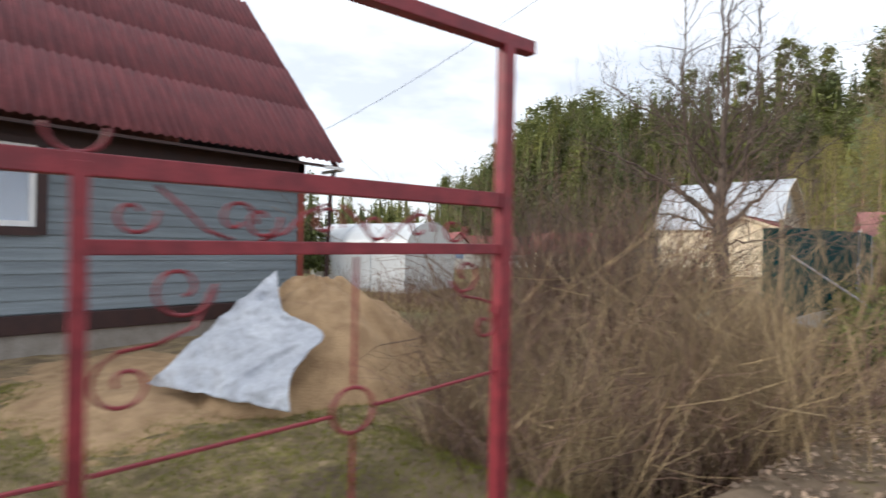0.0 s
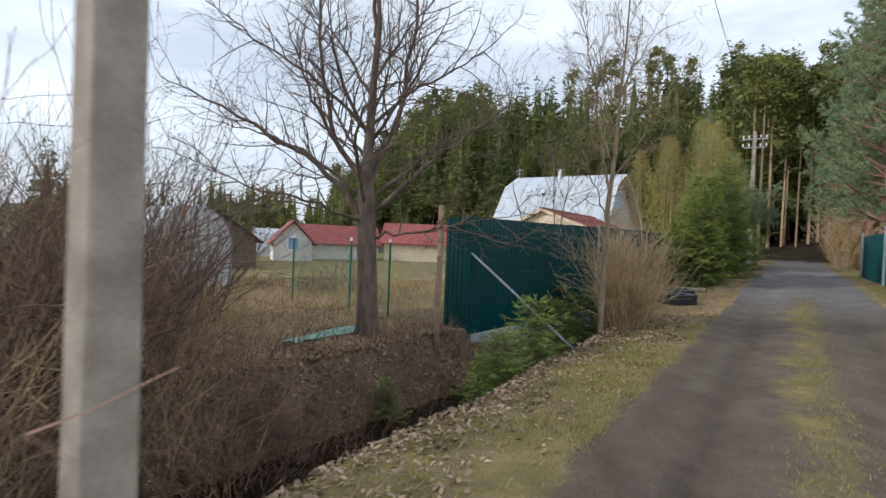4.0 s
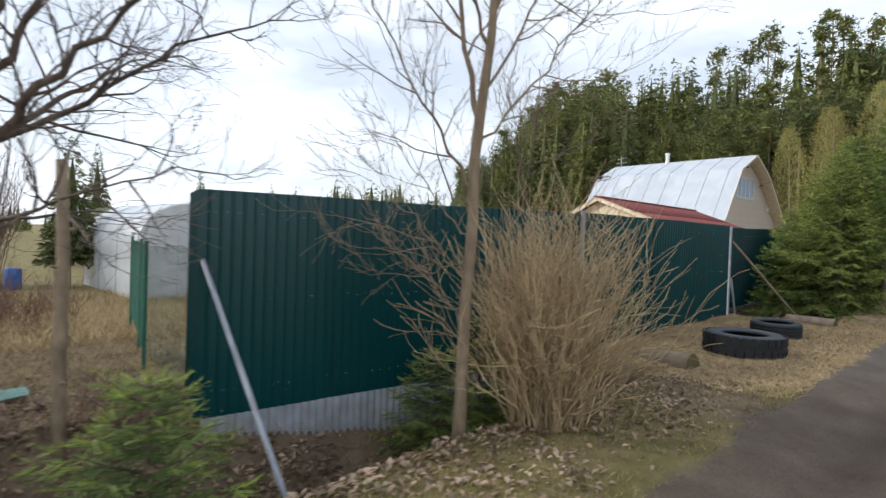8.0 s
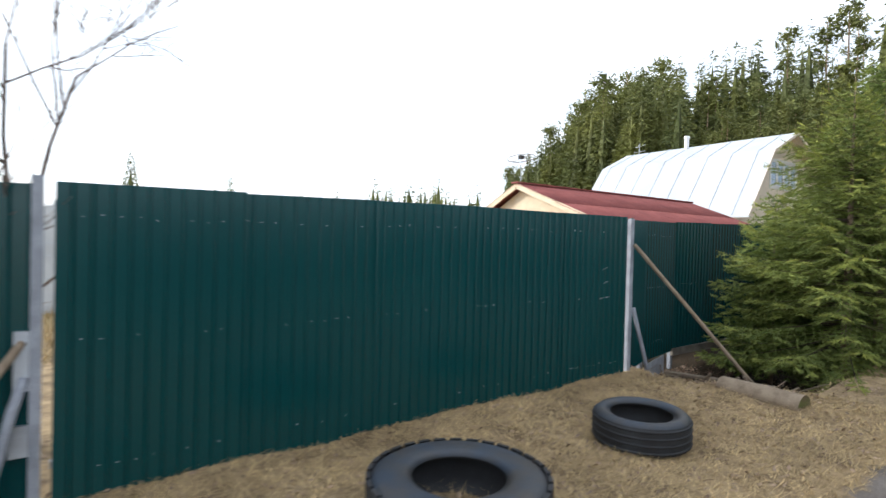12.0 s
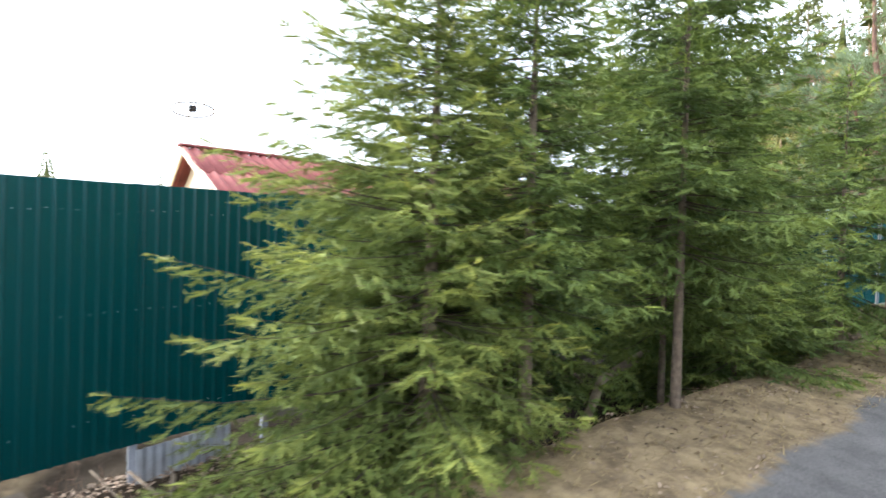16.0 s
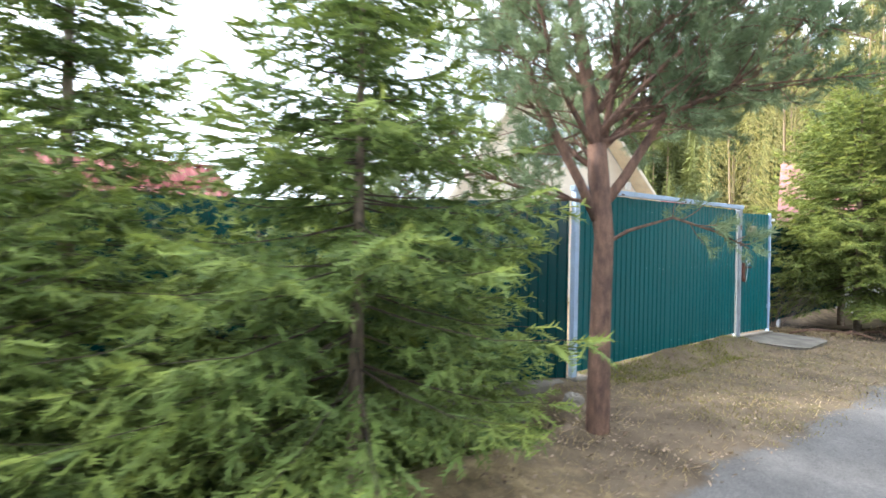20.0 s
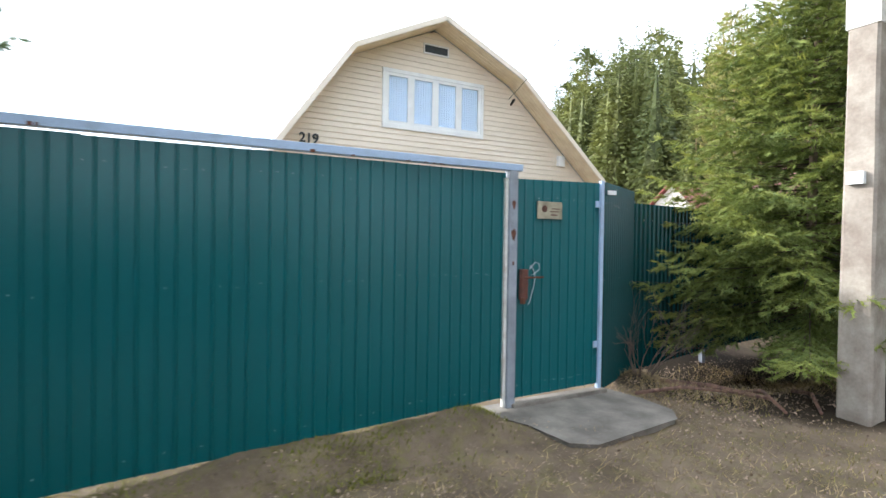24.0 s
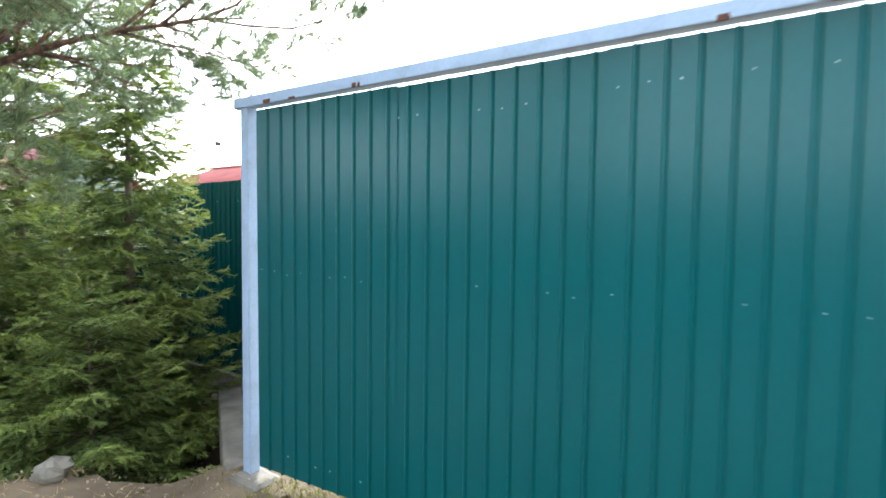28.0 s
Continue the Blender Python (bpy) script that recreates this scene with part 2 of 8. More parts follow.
M_moss = leafy("mossy_lawn", (0.215, 0.220, 0.022), (0.15, 0.150, 0.03), island=0.35, scale=1.3)
M_litter = leafy("fallen_leaves", (0.42, 0.31, 0.225), (0.20, 0.135, 0.09), island=0.5, scale=2.0, through=0.1)
M_rubber = mat("tyre_rubber", (0.028, 0.030, 0.034), (0.018, 0.018, 0.02), rough=0.75, scale=9, bump=0.2, fine=0.3)
M_rubberface = mat("dusty_tyre_sidewall", (0.030, 0.042, 0.062), (0.045, 0.042, 0.04), rough=0.6, scale=5, bump=0.1, fine=0.25)
M_log = mat("weathered_log", (0.30, 0.235, 0.165), (0.19, 0.14, 0.095), rough=0.9, scale=9, bump=0.4, streak=(1, 1, 1))
M_logend = mat("mossy_log_end", (0.11, 0.12, 0.03), (0.12, 0.08, 0.045), rough=0.95, scale=14, bump=0.3)
M_wood = mat("grey_weathered_wood", (0.20, 0.155, 0.11), (0.12, 0.09, 0.065), rough=0.9, scale=12, bump=0.4, streak=(1, 1, 0.2))
M_poly = mat("milky_polycarbonate", (0.62, 0.64, 0.66), (0.52, 0.54, 0.56), rough=0.35, scale=1.5, bump=0.03, fine=0.06)
M_tarp = mat("white_woven_tarp", (0.58, 0.60, 0.64), (0.44, 0.46, 0.51), rough=0.7, scale=3, bump=0.4)
M_sawdust = mat("yellow_sawdust", (0.45, 0.30, 0.165), (0.31, 0.195, 0.105), rough=0.98, scale=5, bump=0.6, fine=0.2, dist=0.02)
M_earth = mat("loose_dry_earth", (0.25, 0.185, 0.125), (0.17, 0.12, 0.08), rough=0.98, scale=8, bump=0.6, fine=0.25, dist=0.02)
M_blue = mat("blue_plastic", (0.02, 0.13, 0.45), (0.02, 0.10, 0.36), rough=0.45, scale=4, bump=0.05)
M_teal = mat("teal_film", (0.16, 0.36, 0.30), (0.11, 0.27, 0.23), rough=0.5, scale=4, bump=0.1)
M_black = mat("dark_cable", (0.02, 0.02, 0.02), rough=0.7, bump=0)
M_digits = mat("dark_number_plate", (0.04, 0.05, 0.06), rough=0.5, bump=0)
M_greenmesh = mat("green_wire", (0.03, 0.16, 0.10), rough=0.6, bump=0)
M_sign = mat("painted_wooden_sign", (0.42, 0.37, 0.27), (0.24, 0.21, 0.15), rough=0.7, scale=12, bump=0.1)
M_lock = mat("brown_lock_case", (0.14, 0.045, 0.03), (0.08, 0.03, 0.02), rough=0.5, scale=20, bump=0.1)
M_water = mat("ditch_water", (0.020, 0.014, 0.010), (0.012, 0.009, 0.007), rough=0.08, scale=2, bump=0.04, fine=0.1, bump_scale=6)

# ---- building helpers ----
class Mesh:
    """Collects vertices and faces of one mesh."""
    def __init__(self):
        self.v, self.f, self.mi = [], [], []

    def add(self, verts, faces, mi=0):
        k = len(self.v)
        self.v.extend(verts)
        self.f.extend(tuple(i + k for i in f) for f in faces)
        self.mi.extend([mi] * len(faces))
        return self

    def box(self, x0, y0, z0, x1, y1, z1, mi=0):
        v = [(x, y, z) for z in (z0, z1) for y in (y0, y1) for x in (x0, x1)]
        return self.add(v, [(0, 2, 3, 1), (4, 5, 7, 6), (0, 1, 5, 4), (2, 6, 7, 3), (0, 4, 6, 2), (1, 3, 7, 5)], mi)

    def bar(self, a, b, w, h=None, up=(0, 0, 1), mi=0):
        """A rectangular bar from a to b."""
        a, b = Vector(a), Vector(b)
        h = h or w
        d = (b - a).normalized()
        u = Vector(up)
        if abs(d.dot(u)) > 0.95:
            u = Vector((0, 1, 0))
        s = d.cross(u).normalized()
        u = s.cross(d)
        v = [p + s * (sx * w / 2) + u * (sy * h / 2) for p in (a, b) for sx, sy in ((-1, -1), (1, -1), (1, 1), (-1, 1))]
        return self.add([tuple(q) for q in v], [(3, 2, 1, 0), (4, 5, 6, 7), (0, 1, 5, 4), (1, 2, 6, 5), (2, 3, 7, 6), (3, 0, 4, 7)], mi)

    def tube(self, pts, radii, sides=6, mi=0, cap=True):
        """A round tube along pts."""
        pts = [Vector(p) for p in pts]
        k = len(self.v)
        n = len(pts)
        ref = Vector((0.31, 0.87, 0.39))
        for i, p in enumerate(pts):
            d = (pts[min(i + 1, n - 1)] - pts[max(i - 1, 0)])
            d = d.normalized() if d.length > 1e-9 else Vector((0, 0, 1))
            s = d.cross(ref)
            s = s.normalized() if s.length > 1e-4 else Vector((1, 0, 0))
            u = d.cross(s)
            r = radii[i] if hasattr(radii, "__len__") else radii
            for j in range(sides):
                a = 2 * math.pi * j / sides
                self.v.append(tuple(p + s * (r * math.cos(a)) + u * (r * math.sin(a))))
        for i in range(n - 1):
            for j in range(sides):
                a, b = k + i * sides + j, k + i * sides + (j + 1) % sides
                self.f.append((a, b, b + sides, a + sides))
                self.mi.append(mi)
        if cap:
            self.f.append(tuple(k + j for j in reversed(range(sides))))
            self.f.append(tuple(k + (n - 1) * sides + j for j in range(sides)))
            self.mi.extend([mi, mi])
        return self

    def data(self, name, mats, smooth=False):
        me = bpy.data.meshes.new(name)
        me.from_pydata(self.v, [], self.f)
        mats = mats if isinstance(mats, (list, tuple)) else [mats]
        for m in mats:
            me.materials.append(m)
        if len(mats) > 1:
            me.polygons.foreach_set("material_index", self.mi)
        if smooth:
            me.polygons.foreach_set("use_smooth", [True] * len(me.polygons))
        me.update()
        return me


def part(name, mesh, mats, parent=None, label="", smooth=False, bevel=0.0):
    """One mesh object under a thing or a part."""
    me = mesh.data(name, mats, smooth) if isinstance(mesh, Mesh) else mesh
    ob = new(name, me)
    if parent is not None:
        ob.parent = parent
        base = parent.matrix_basis if parent.parent is None else parent.parent.matrix_basis @ parent.matrix_parent_inverse @ parent.matrix_basis
        ob.matrix_parent_inverse = base.inverted()
    if label:
        tagged(ob, label)
    if bevel:
        b = ob.modifiers.new("bevel", "BEVEL")
        b.width, b.segments, b.limit_method = bevel, 2, 'ANGLE'
    return ob


def thing(name, at, label, category, group="", kind="", turn=0.0):
    ob = new(name)
    ob.empty_display_size = 0.2
    ob.matrix_basis = pose(*at, 0, 0, turn)
    return tagged(ob, label, category, group, kind)


def smooth01(a, b, x):
    t = np.clip((x - a) / (b - a), 0, 1)
    return t * t * (3 - 2 * t)


def polyline(x, pts):
    return np.interp(x, [p[0] for p in pts], [p[1] for p in pts])


# ---- ground ----
ROAD_Z = [(-60, -0.5), (-12, -0.22), (-4, -0.1), (3, -0.03), (10, 0.09), (15, 0.14), (21, 0.28), (27, 0.37), (33, 0.41), (60, 0.7), (110, 2.2), (400, 4)]


def wave(x, y, f, s=0.0):
    return np.sin(x * f + 1.7 * np.sin(y * f * 0.7 + s)) * np.cos(y * f * 1.1 + 1.3 * np.sin(x * f * 0.6 + 2 * s))


def ground_z(x, y):
    x, y = np.asarray(x, float), np.asarray(y, float)
    base = polyline(y, ROAD_Z)
    z = base.copy()
    left, right = road_edges(y)
    off = (x - left) / (right - left)
    track = np.exp(-((off - 0.2) / 0.13) ** 2) + np.exp(-((off - 0.72) / 0.15) ** 2)
    on = smooth01(-0.05, 0.1, off) * smooth01(1.05, 0.9, off)
    z = z - 0.035 * np.exp(-((off - 0.205) / 0.034) ** 2) * on * (0.7 + 0.3 * wave(x * 0.2, y, 1.3, 0.3)) * smooth01(14, 4, y)
    z = z - 0.07 * track * on + 0.005 * wave(x, y * 0.35, 6.0, 1.0) * on
    # verge falls gently away from the road
    z = z + smooth01(-1.2, -2.4, x) * polyline(y, [(-2, -0.07), (7, -0.1), (10, -0.05), (16, -0.05), (20, 0.06), (26, 0.04), (28, -0.01), (33, -0.02)])
    z = z + (0.065 + 0.014 * np.clip(y - 27.8, 0, 4)) * smooth01(-3.05, -3.35, x) * smooth01(-4.3, -3.9, x) * smooth01(27.9, 28.4, y) * smooth01(31.6, 31.3, y)
    # ditches
    d1 = smooth01(-6.0, -4.4, y) * smooth01(10.05, 9.35, y)
    c1 = polyline(y, [(-6, -4.4), (-2, -3.65), (3, -3.6), (7, -3.55), (9.5, -3.3)])
    w1 = polyline(y, [(-6, 1.3), (3, 1.12), (9, 0.85)])
    d2 = smooth01(15.9 + 0.5 * smooth01(-3.3, -2.7, x), 16.8, y) * smooth01(27.45, 26.9, y + 0.6 * smooth01(-3.2, -2.7, x))
    c2 = -3.55
    prof1 = np.clip(1 - np.abs((x - c1) / w1) ** 2.4, 0, 1)
    prof2 = np.clip(1 - np.abs((x - c2) / 1.2) ** 2.6, 0, 1)
    z = z - 0.92 * d1 * prof1 - 0.95 * d2 * prof2 * (1 - 0.6 * smooth01(-3.5, -4.1, x))
    z = z - 0.62 * smooth01(15.85, 16.4, y) * smooth01(26.6, 25.2, y) * smooth01(-3.3, -3.9, x) * smooth01(-6.3, -5.3, x)
    d3 = smooth01(33.6, 35.0, y) * smooth01(70, 60, y)
    z = z - 0.35 * d3 * np.clip(1 - ((x + 4.2) / 1.3) ** 2, 0, 1)
    # uneven garden and verge
    rough = smooth01(-1.0, -1.8, x) + smooth01(2.1, 3.0, x)
    z = z + rough * (0.03 * wave(x, y, 1.9, 0.4) + 0.014 * wave(x, y, 6.1, 2.2))
    # wooded hill ahead and to the side
    dist = np.hypot(x, y - 8.0)
    bear = np.degrees(np.arctan2(-x, y - 8.0))
    rise = np.tan(np.radians(np.interp(bear, [-70, -30, -10, 6, 13, 20, 27, 33, 40, 45, 50], [3, 14, 20, 20.5, 20, 18.3, 17.3, 15, 13.3, 6.5, 0])))
    start = np.interp(bear, [-15, 3, 10, 30, 40, 46], [52, 66, 78, 88, 100, 120])
    hill = np.clip(np.minimum(dist, start + 62) * rise - 16.0, 0, 60) * smooth01(start - 4, start + 45, dist) * smooth01(400, 240, dist)
    garden = -1.0 * smooth01(-7.0, -19.0, x) * smooth01(-4.0, 3.0, y) * smooth01(60, 40, y)
    return z + 0.74 * hill + garden


def road_edges(y):
    return (polyline(y, [(-40, -1.0), (-3, -0.95), (3, -1.08), (12, -1.18), (20, -1.28), (34, -1.35), (60, -1.2), (120, 1.0)]),
            polyline(y, [(-40, 2.1), (0, 2.05), (40, 2.1), (60, 2.4), (120, 4.2)]))


def spaced(dense0, dense1, step, far):
    a = list(np.arange(dense0, dense1, step))
    s, p = step, dense1
    while p < far:
        a.append(p)
        s *= 1.22
        p += s
    a.append(far)
    s, p, b = step, dense0, []
    while p > -far:
        s *= 1.22
        p -= s
        b.append(p)
    return np.array(b[::-1] + a)


gx, gy = spaced(-6.5, 2.6, 0.1, 900), spaced(-9.5, 35, 0.14, 900)
GX, GY = np.meshgrid(gx, gy)
GZ = ground_z(GX, GY)
nx, ny = len(gx), len(gy)
idx = np.arange(nx * ny).reshape(ny, nx)
quads = np.stack([idx[:-1, :-1], idx[:-1, 1:], idx[1:, 1:], idx[1:, :-1]], -1).reshape(-1, 4)
ground_me = bpy.data.meshes.new("ground")
ground_me.vertices.add(nx * ny)
ground_me.vertices.foreach_set("co", np.stack([GX, GY, GZ], -1).astype(np.float32).ravel())
ground_me.loops.add(quads.size)
ground_me.loops.foreach_set("vertex_index", quads.ravel().astype(np.int32))
ground_me.polygons.add(len(quads))
ground_me.polygons.foreach_set("loop_start", np.arange(0, quads.size, 4, dtype=np.int32))
ground_me.polygons.foreach_set("use_smooth", np.ones(len(quads), bool))
ground_me.update(calc_edges=True)
le, re = road_edges(GY)
wob = 0.09 * wave(GX, GY, 2.3, 0.7) + 0.05 * wave(GX, GY, 7.0, 0.2)
m_road = smooth01(-0.22, 0.12, GX - le + wob) * smooth01(-0.25, 0.15, re - GX + wob)
off = (GX - le) / (re - le)
mid = np.exp(-((off - 0.46 + 0.5 * wob) / 0.10) ** 2) * smooth01(20, 12, GY) * (0.62 + 2.0 * wob)
m_road = m_road * (1 - mid)
m_grass = (smooth01(-2.75, -2.35, GX + wob) * smooth01(9.8, 8.0, GY + 3 * wob) + mid * 1.2 + smooth01(2.0, 2.6, GX)
           + smooth01(-9.4, -9.9, GX + GY * 0.35 - 1.0)) * (0.75 + 1.6 * wob)
m_grass = m_grass * (0.40 + 0.60 * smooth01(-4.2, 0.5, GY + 6 * wob))
m_grass = m_grass + 0.34 * smooth01(26.5, 28.5, GY) * smooth01(-4.5, -4, GX)
fore = smooth01(9.4, 10.2, GY) * smooth01(17, 16, GY) + 0.9 * smooth01(15, 16.5, GY) * smooth01(27, 25, GY) * smooth01(-2.7, -2.2, GX)
m_straw = fore * 0.8 + smooth01(-4.2, -5.2, GX) * 0.55 
litter_shade = smooth01(48, 62, np.hypot(GX, GY - 8)) * smooth01(56, 46, np.degrees(np.arctan2(-GX, GY - 8)))
# canopy shade over the ditch and spruce foot is put into the ground colour
litter_shade = np.maximum(litter_shade, 0.85 * smooth01(16.0, 16.8, GY) * smooth01(27.2, 26.4, GY) * smooth01(-2.75, -3.15, GX) * smooth01(-6.0, -5.2, GX))
litter_shade = np.maximum(litter_shade, 0.9 * smooth01(2.6, 1.7, np.hypot((GX + 3.5) * 1.1, GY - 35.4)))
m_grass, m_straw = m_grass * (1 - litter_shade), m_straw * (1 - litter_shade)
for nm, arr in (("wood_mask", litter_shade), ("gravel_mask", smooth01(9, 19, GY)), ("rut_mask", (np.exp(-((off - 0.205 + 0.15 * wob) / 0.05) ** 2) + 0.8 * np.exp(-((off - 0.74 + 0.2 * wob) / 0.07) ** 2) + 0.5 * np.exp(-((off - 0.06 + 0.2 * wob) / 0.05) ** 2)) * smooth01(17, 6, GY)), ("road_mask", m_road), ("grass_mask", m_grass), ("straw_mask", m_straw)):
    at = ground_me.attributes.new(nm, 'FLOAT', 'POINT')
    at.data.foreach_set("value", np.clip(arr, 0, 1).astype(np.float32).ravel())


def ground_material():
    m = bpy.data.materials.new("earth_road_and_verge")
    m.use_nodes = True
    n, l = m.node_tree.nodes, m.node_tree.links
    b = n["Principled BSDF"]
    tc = n.new("ShaderNodeTexCoord")

    def noise_tex(scale, detail=6.0, rough=0.6):
        k = n.new("ShaderNodeTexNoise")
        k.inputs["Scale"].default_value, k.inputs["Detail"].default_value, k.inputs["Roughness"].default_value = scale, detail, rough
        l.new(tc.outputs["Object"], k.inputs["Vector"])
        return k.outputs["Fac"]

    def two(fac, a, c, lo=0.35, hi=0.65):
        r = n.new("ShaderNodeValToRGB")
        r.color_ramp.elements[0].position, r.color_ramp.elements[1].position = lo, hi
        r.color_ramp.elements[0].color, r.color_ramp.elements[1].color = (*a, 1), (*c, 1)
        l.new(fac, r.inputs["Fac"])
        return r.outputs["Color"]

    def mask(nm, edge):
        a = n.new("ShaderNodeAttribute")
        a.attribute_name = nm
        s = n.new("ShaderNodeMath")
        s.operation = 'ADD'
        l.new(a.outputs["Fac"], s.inputs[0])
        k = n.new("ShaderNodeMapRange")
        k.inputs[3].default_value, k.inputs[4].default_value = -edge, edge
        l.new(noise_tex(7.0, 8.0, 0.7), k.inputs[0])
        l.new(k.outputs[0], s.inputs[1])
        k2 = n.new("ShaderNodeMapRange")
        k2.inputs[1].default_value, k2.inputs[2].default_value = 0.3, 0.7
        l.new(s.outputs[0], k2.inputs[0])
        return k2.outputs[0]

    def mix(fac, a, c):
        k = n.new("ShaderNodeMixRGB")
        l.new(fac, k.inputs[0]), l.new(a, k.inputs[1]), l.new(c, k.inputs[2])
        return k.outputs[0]

    dirt = two(noise_tex(2.2), (0.115, 0.085, 0.058), (0.235, 0.175, 0.120))
    straw = two(noise_tex(3.6, 10.0, 0.72), (0.17, 0.122, 0.074), (0.45, 0.335, 0.195), 0.38, 0.62)
    grass = two(noise_tex(1.9, 9.0, 0.7), (0.115, 0.105, 0.036), (0.27, 0.215, 0.100))
    along = n.new("ShaderNodeMapping")
    along.inputs["Scale"].default_value = (3.4, 0.32, 1.0)
    l.new(tc.outputs["Object"], along.inputs["Vector"])
    rut = n.new("ShaderNodeTexNoise")
    rut.inputs["Scale"].default_value, rut.inputs["Detail"].default_value, rut.inputs["Roughness"].default_value = 1.1, 8.0, 0.62
    l.new(along.outputs["Vector"], rut.inputs["Vector"])
    gv = n.new("ShaderNodeAttribute")
    gv.attribute_name = "gravel_mask"
    roadc = mix(rut.outputs["Fac"], two(noise_tex(1.3, 9.0, 0.7), (0.078, 0.057, 0.041), (0.155, 0.118, 0.088)), two(noise_tex(2.1, 8.0), (0.112, 0.089, 0.070), (0.182, 0.150, 0.120)))
    roadc = mix(gv.outputs["Fac"], roadc, two(noise_tex(1.7, 9.0, 0.7), (0.130, 0.122, 0.118), (0.230, 0.214, 0.205)))
    ruts = n.new("ShaderNodeAttribute")
    ruts.attribute_name = "rut_mask"
    wet = n.new("ShaderNodeMath")
    wet.operation = 'MULTIPLY'
    l.new(ruts.outputs["Fac"], wet.inputs[0]), l.new(rut.outputs["Fac"], wet.inputs[1])
    roadc = mix(wet.outputs[0], roadc, two(noise_tex(5.0, 8.0), (0.040, 0.029, 0.022), (0.075, 0.055, 0.042)))
    gravel = two(noise_tex(60.0, 3.0), (0.75, 0.75, 0.76), (1.2, 1.19, 1.18), 0.3, 0.7)
    rm = n.new("ShaderNodeMixRGB")
    rm.blend_type = 'MULTIPLY'
    rm.inputs[0].default_value = 1.0
    l.new(roadc, rm.inputs[1]), l.new(gravel, rm.inputs[2])
    c = mix(mask("straw_mask", 0.7), dirt, straw)
    c = mix(mask("grass_mask", 0.75), c, grass)
    c = mix(mask("road_mask", 0.62), c, rm.outputs[0])
    # near-black forest litter colour that also carries the shade under the trees
    shaded_floor = two(noise_tex(0.6), (0.022, 0.016, 0.011), (0.050, 0.036, 0.022))
    c = mix(mask("wood_mask", 0.3), c, shaded_floor)
    l.new(c, b.inputs["Base Color"])
    b.inputs["Roughness"].default_value = 0.95
    b.inputs["Specular IOR Level"].default_value = 0.2
    bp = n.new("ShaderNodeBump")
    bp.inputs["Strength"].default_value, bp.inputs["Distance"].default_value = 0.6, 0.03
    l.new(noise_tex(26.0, 8.0, 0.75), bp.inputs["Height"])
    l.new(bp.outputs["Normal"], b.inputs["Normal"])
    return m


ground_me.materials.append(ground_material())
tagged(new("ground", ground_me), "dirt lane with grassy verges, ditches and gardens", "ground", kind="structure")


def gz(x, y):
    return float(ground_z(x, y))


# water lying in the roadside ditch
wm = Mesh()
ys = np.linspace(-5.2, 8.6, 30)
for i, yy in enumerate(ys):
    cx = float(polyline(yy, [(-6, -4.4), (-2, -3.65), (3, -3.6), (7, -3.55), (9.5, -3.3)]))
    zz = -0.86 + 0.012 * yy * 0
    wm.v += [(cx - 0.9, yy, zz), (cx + 0.9, yy, zz)]
    if i:
        k = 2 * i
        wm.f.append((k - 2, k - 1, k + 1, k))
        wm.mi.append(0)
tagged(part("water", wm, M_water), "dark still water in the roadside ditch", "water", kind="structure")

# ---- profiled steel fences ----
RIB = 0.100


def sheet_mesh(width, bottom, top, name="sheet", pitch=RIB, depth=0.018, mats=None, corrugated=False, rib=0.30):
    """A profiled sheet along local x: bottom and top are (start, end) heights; ribs stand out towards -y."""
    prof = []
    x = 0.0
    while x < width - 1e-6:
        shape = ((0.0, 0),) + tuple((0.99 - rib * (1 - f), d * depth) for f, d in ((0.0, 0), (0.22, 0.75), (0.4, 1), (0.6, 1), (0.78, 0.75), (1.0, 0))) if not corrugated else tuple((q / 8, 0.5 * depth * (1 - math.cos(q * math.pi / 4))) for q in range(8))
        for dx, d in shape:
            if x + dx * pitch < width:
                prof.append((x + dx * pitch, -d))
        x += pitch
    prof.append((width, 0))
    m = Mesh()
    n = len(prof)
    for layer in (0.0, 0.004):
        for which in (bottom, top):
            for px, py in prof:
                m.v.append((px, py + layer, which[0] + (which[1] - which[0]) * px / width))
    for i in range(n - 1):
        m.f += [(i, i + 1, n + i + 1, n + i), (2 * n + i + 1, 2 * n + i, 3 * n + i, 3 * n + i + 1), (n + i, n + i + 1, 3 * n + i + 1, 3 * n + i)]
        m.mi += [0, 0, 0]
    return m.data(name, mats or M_green)


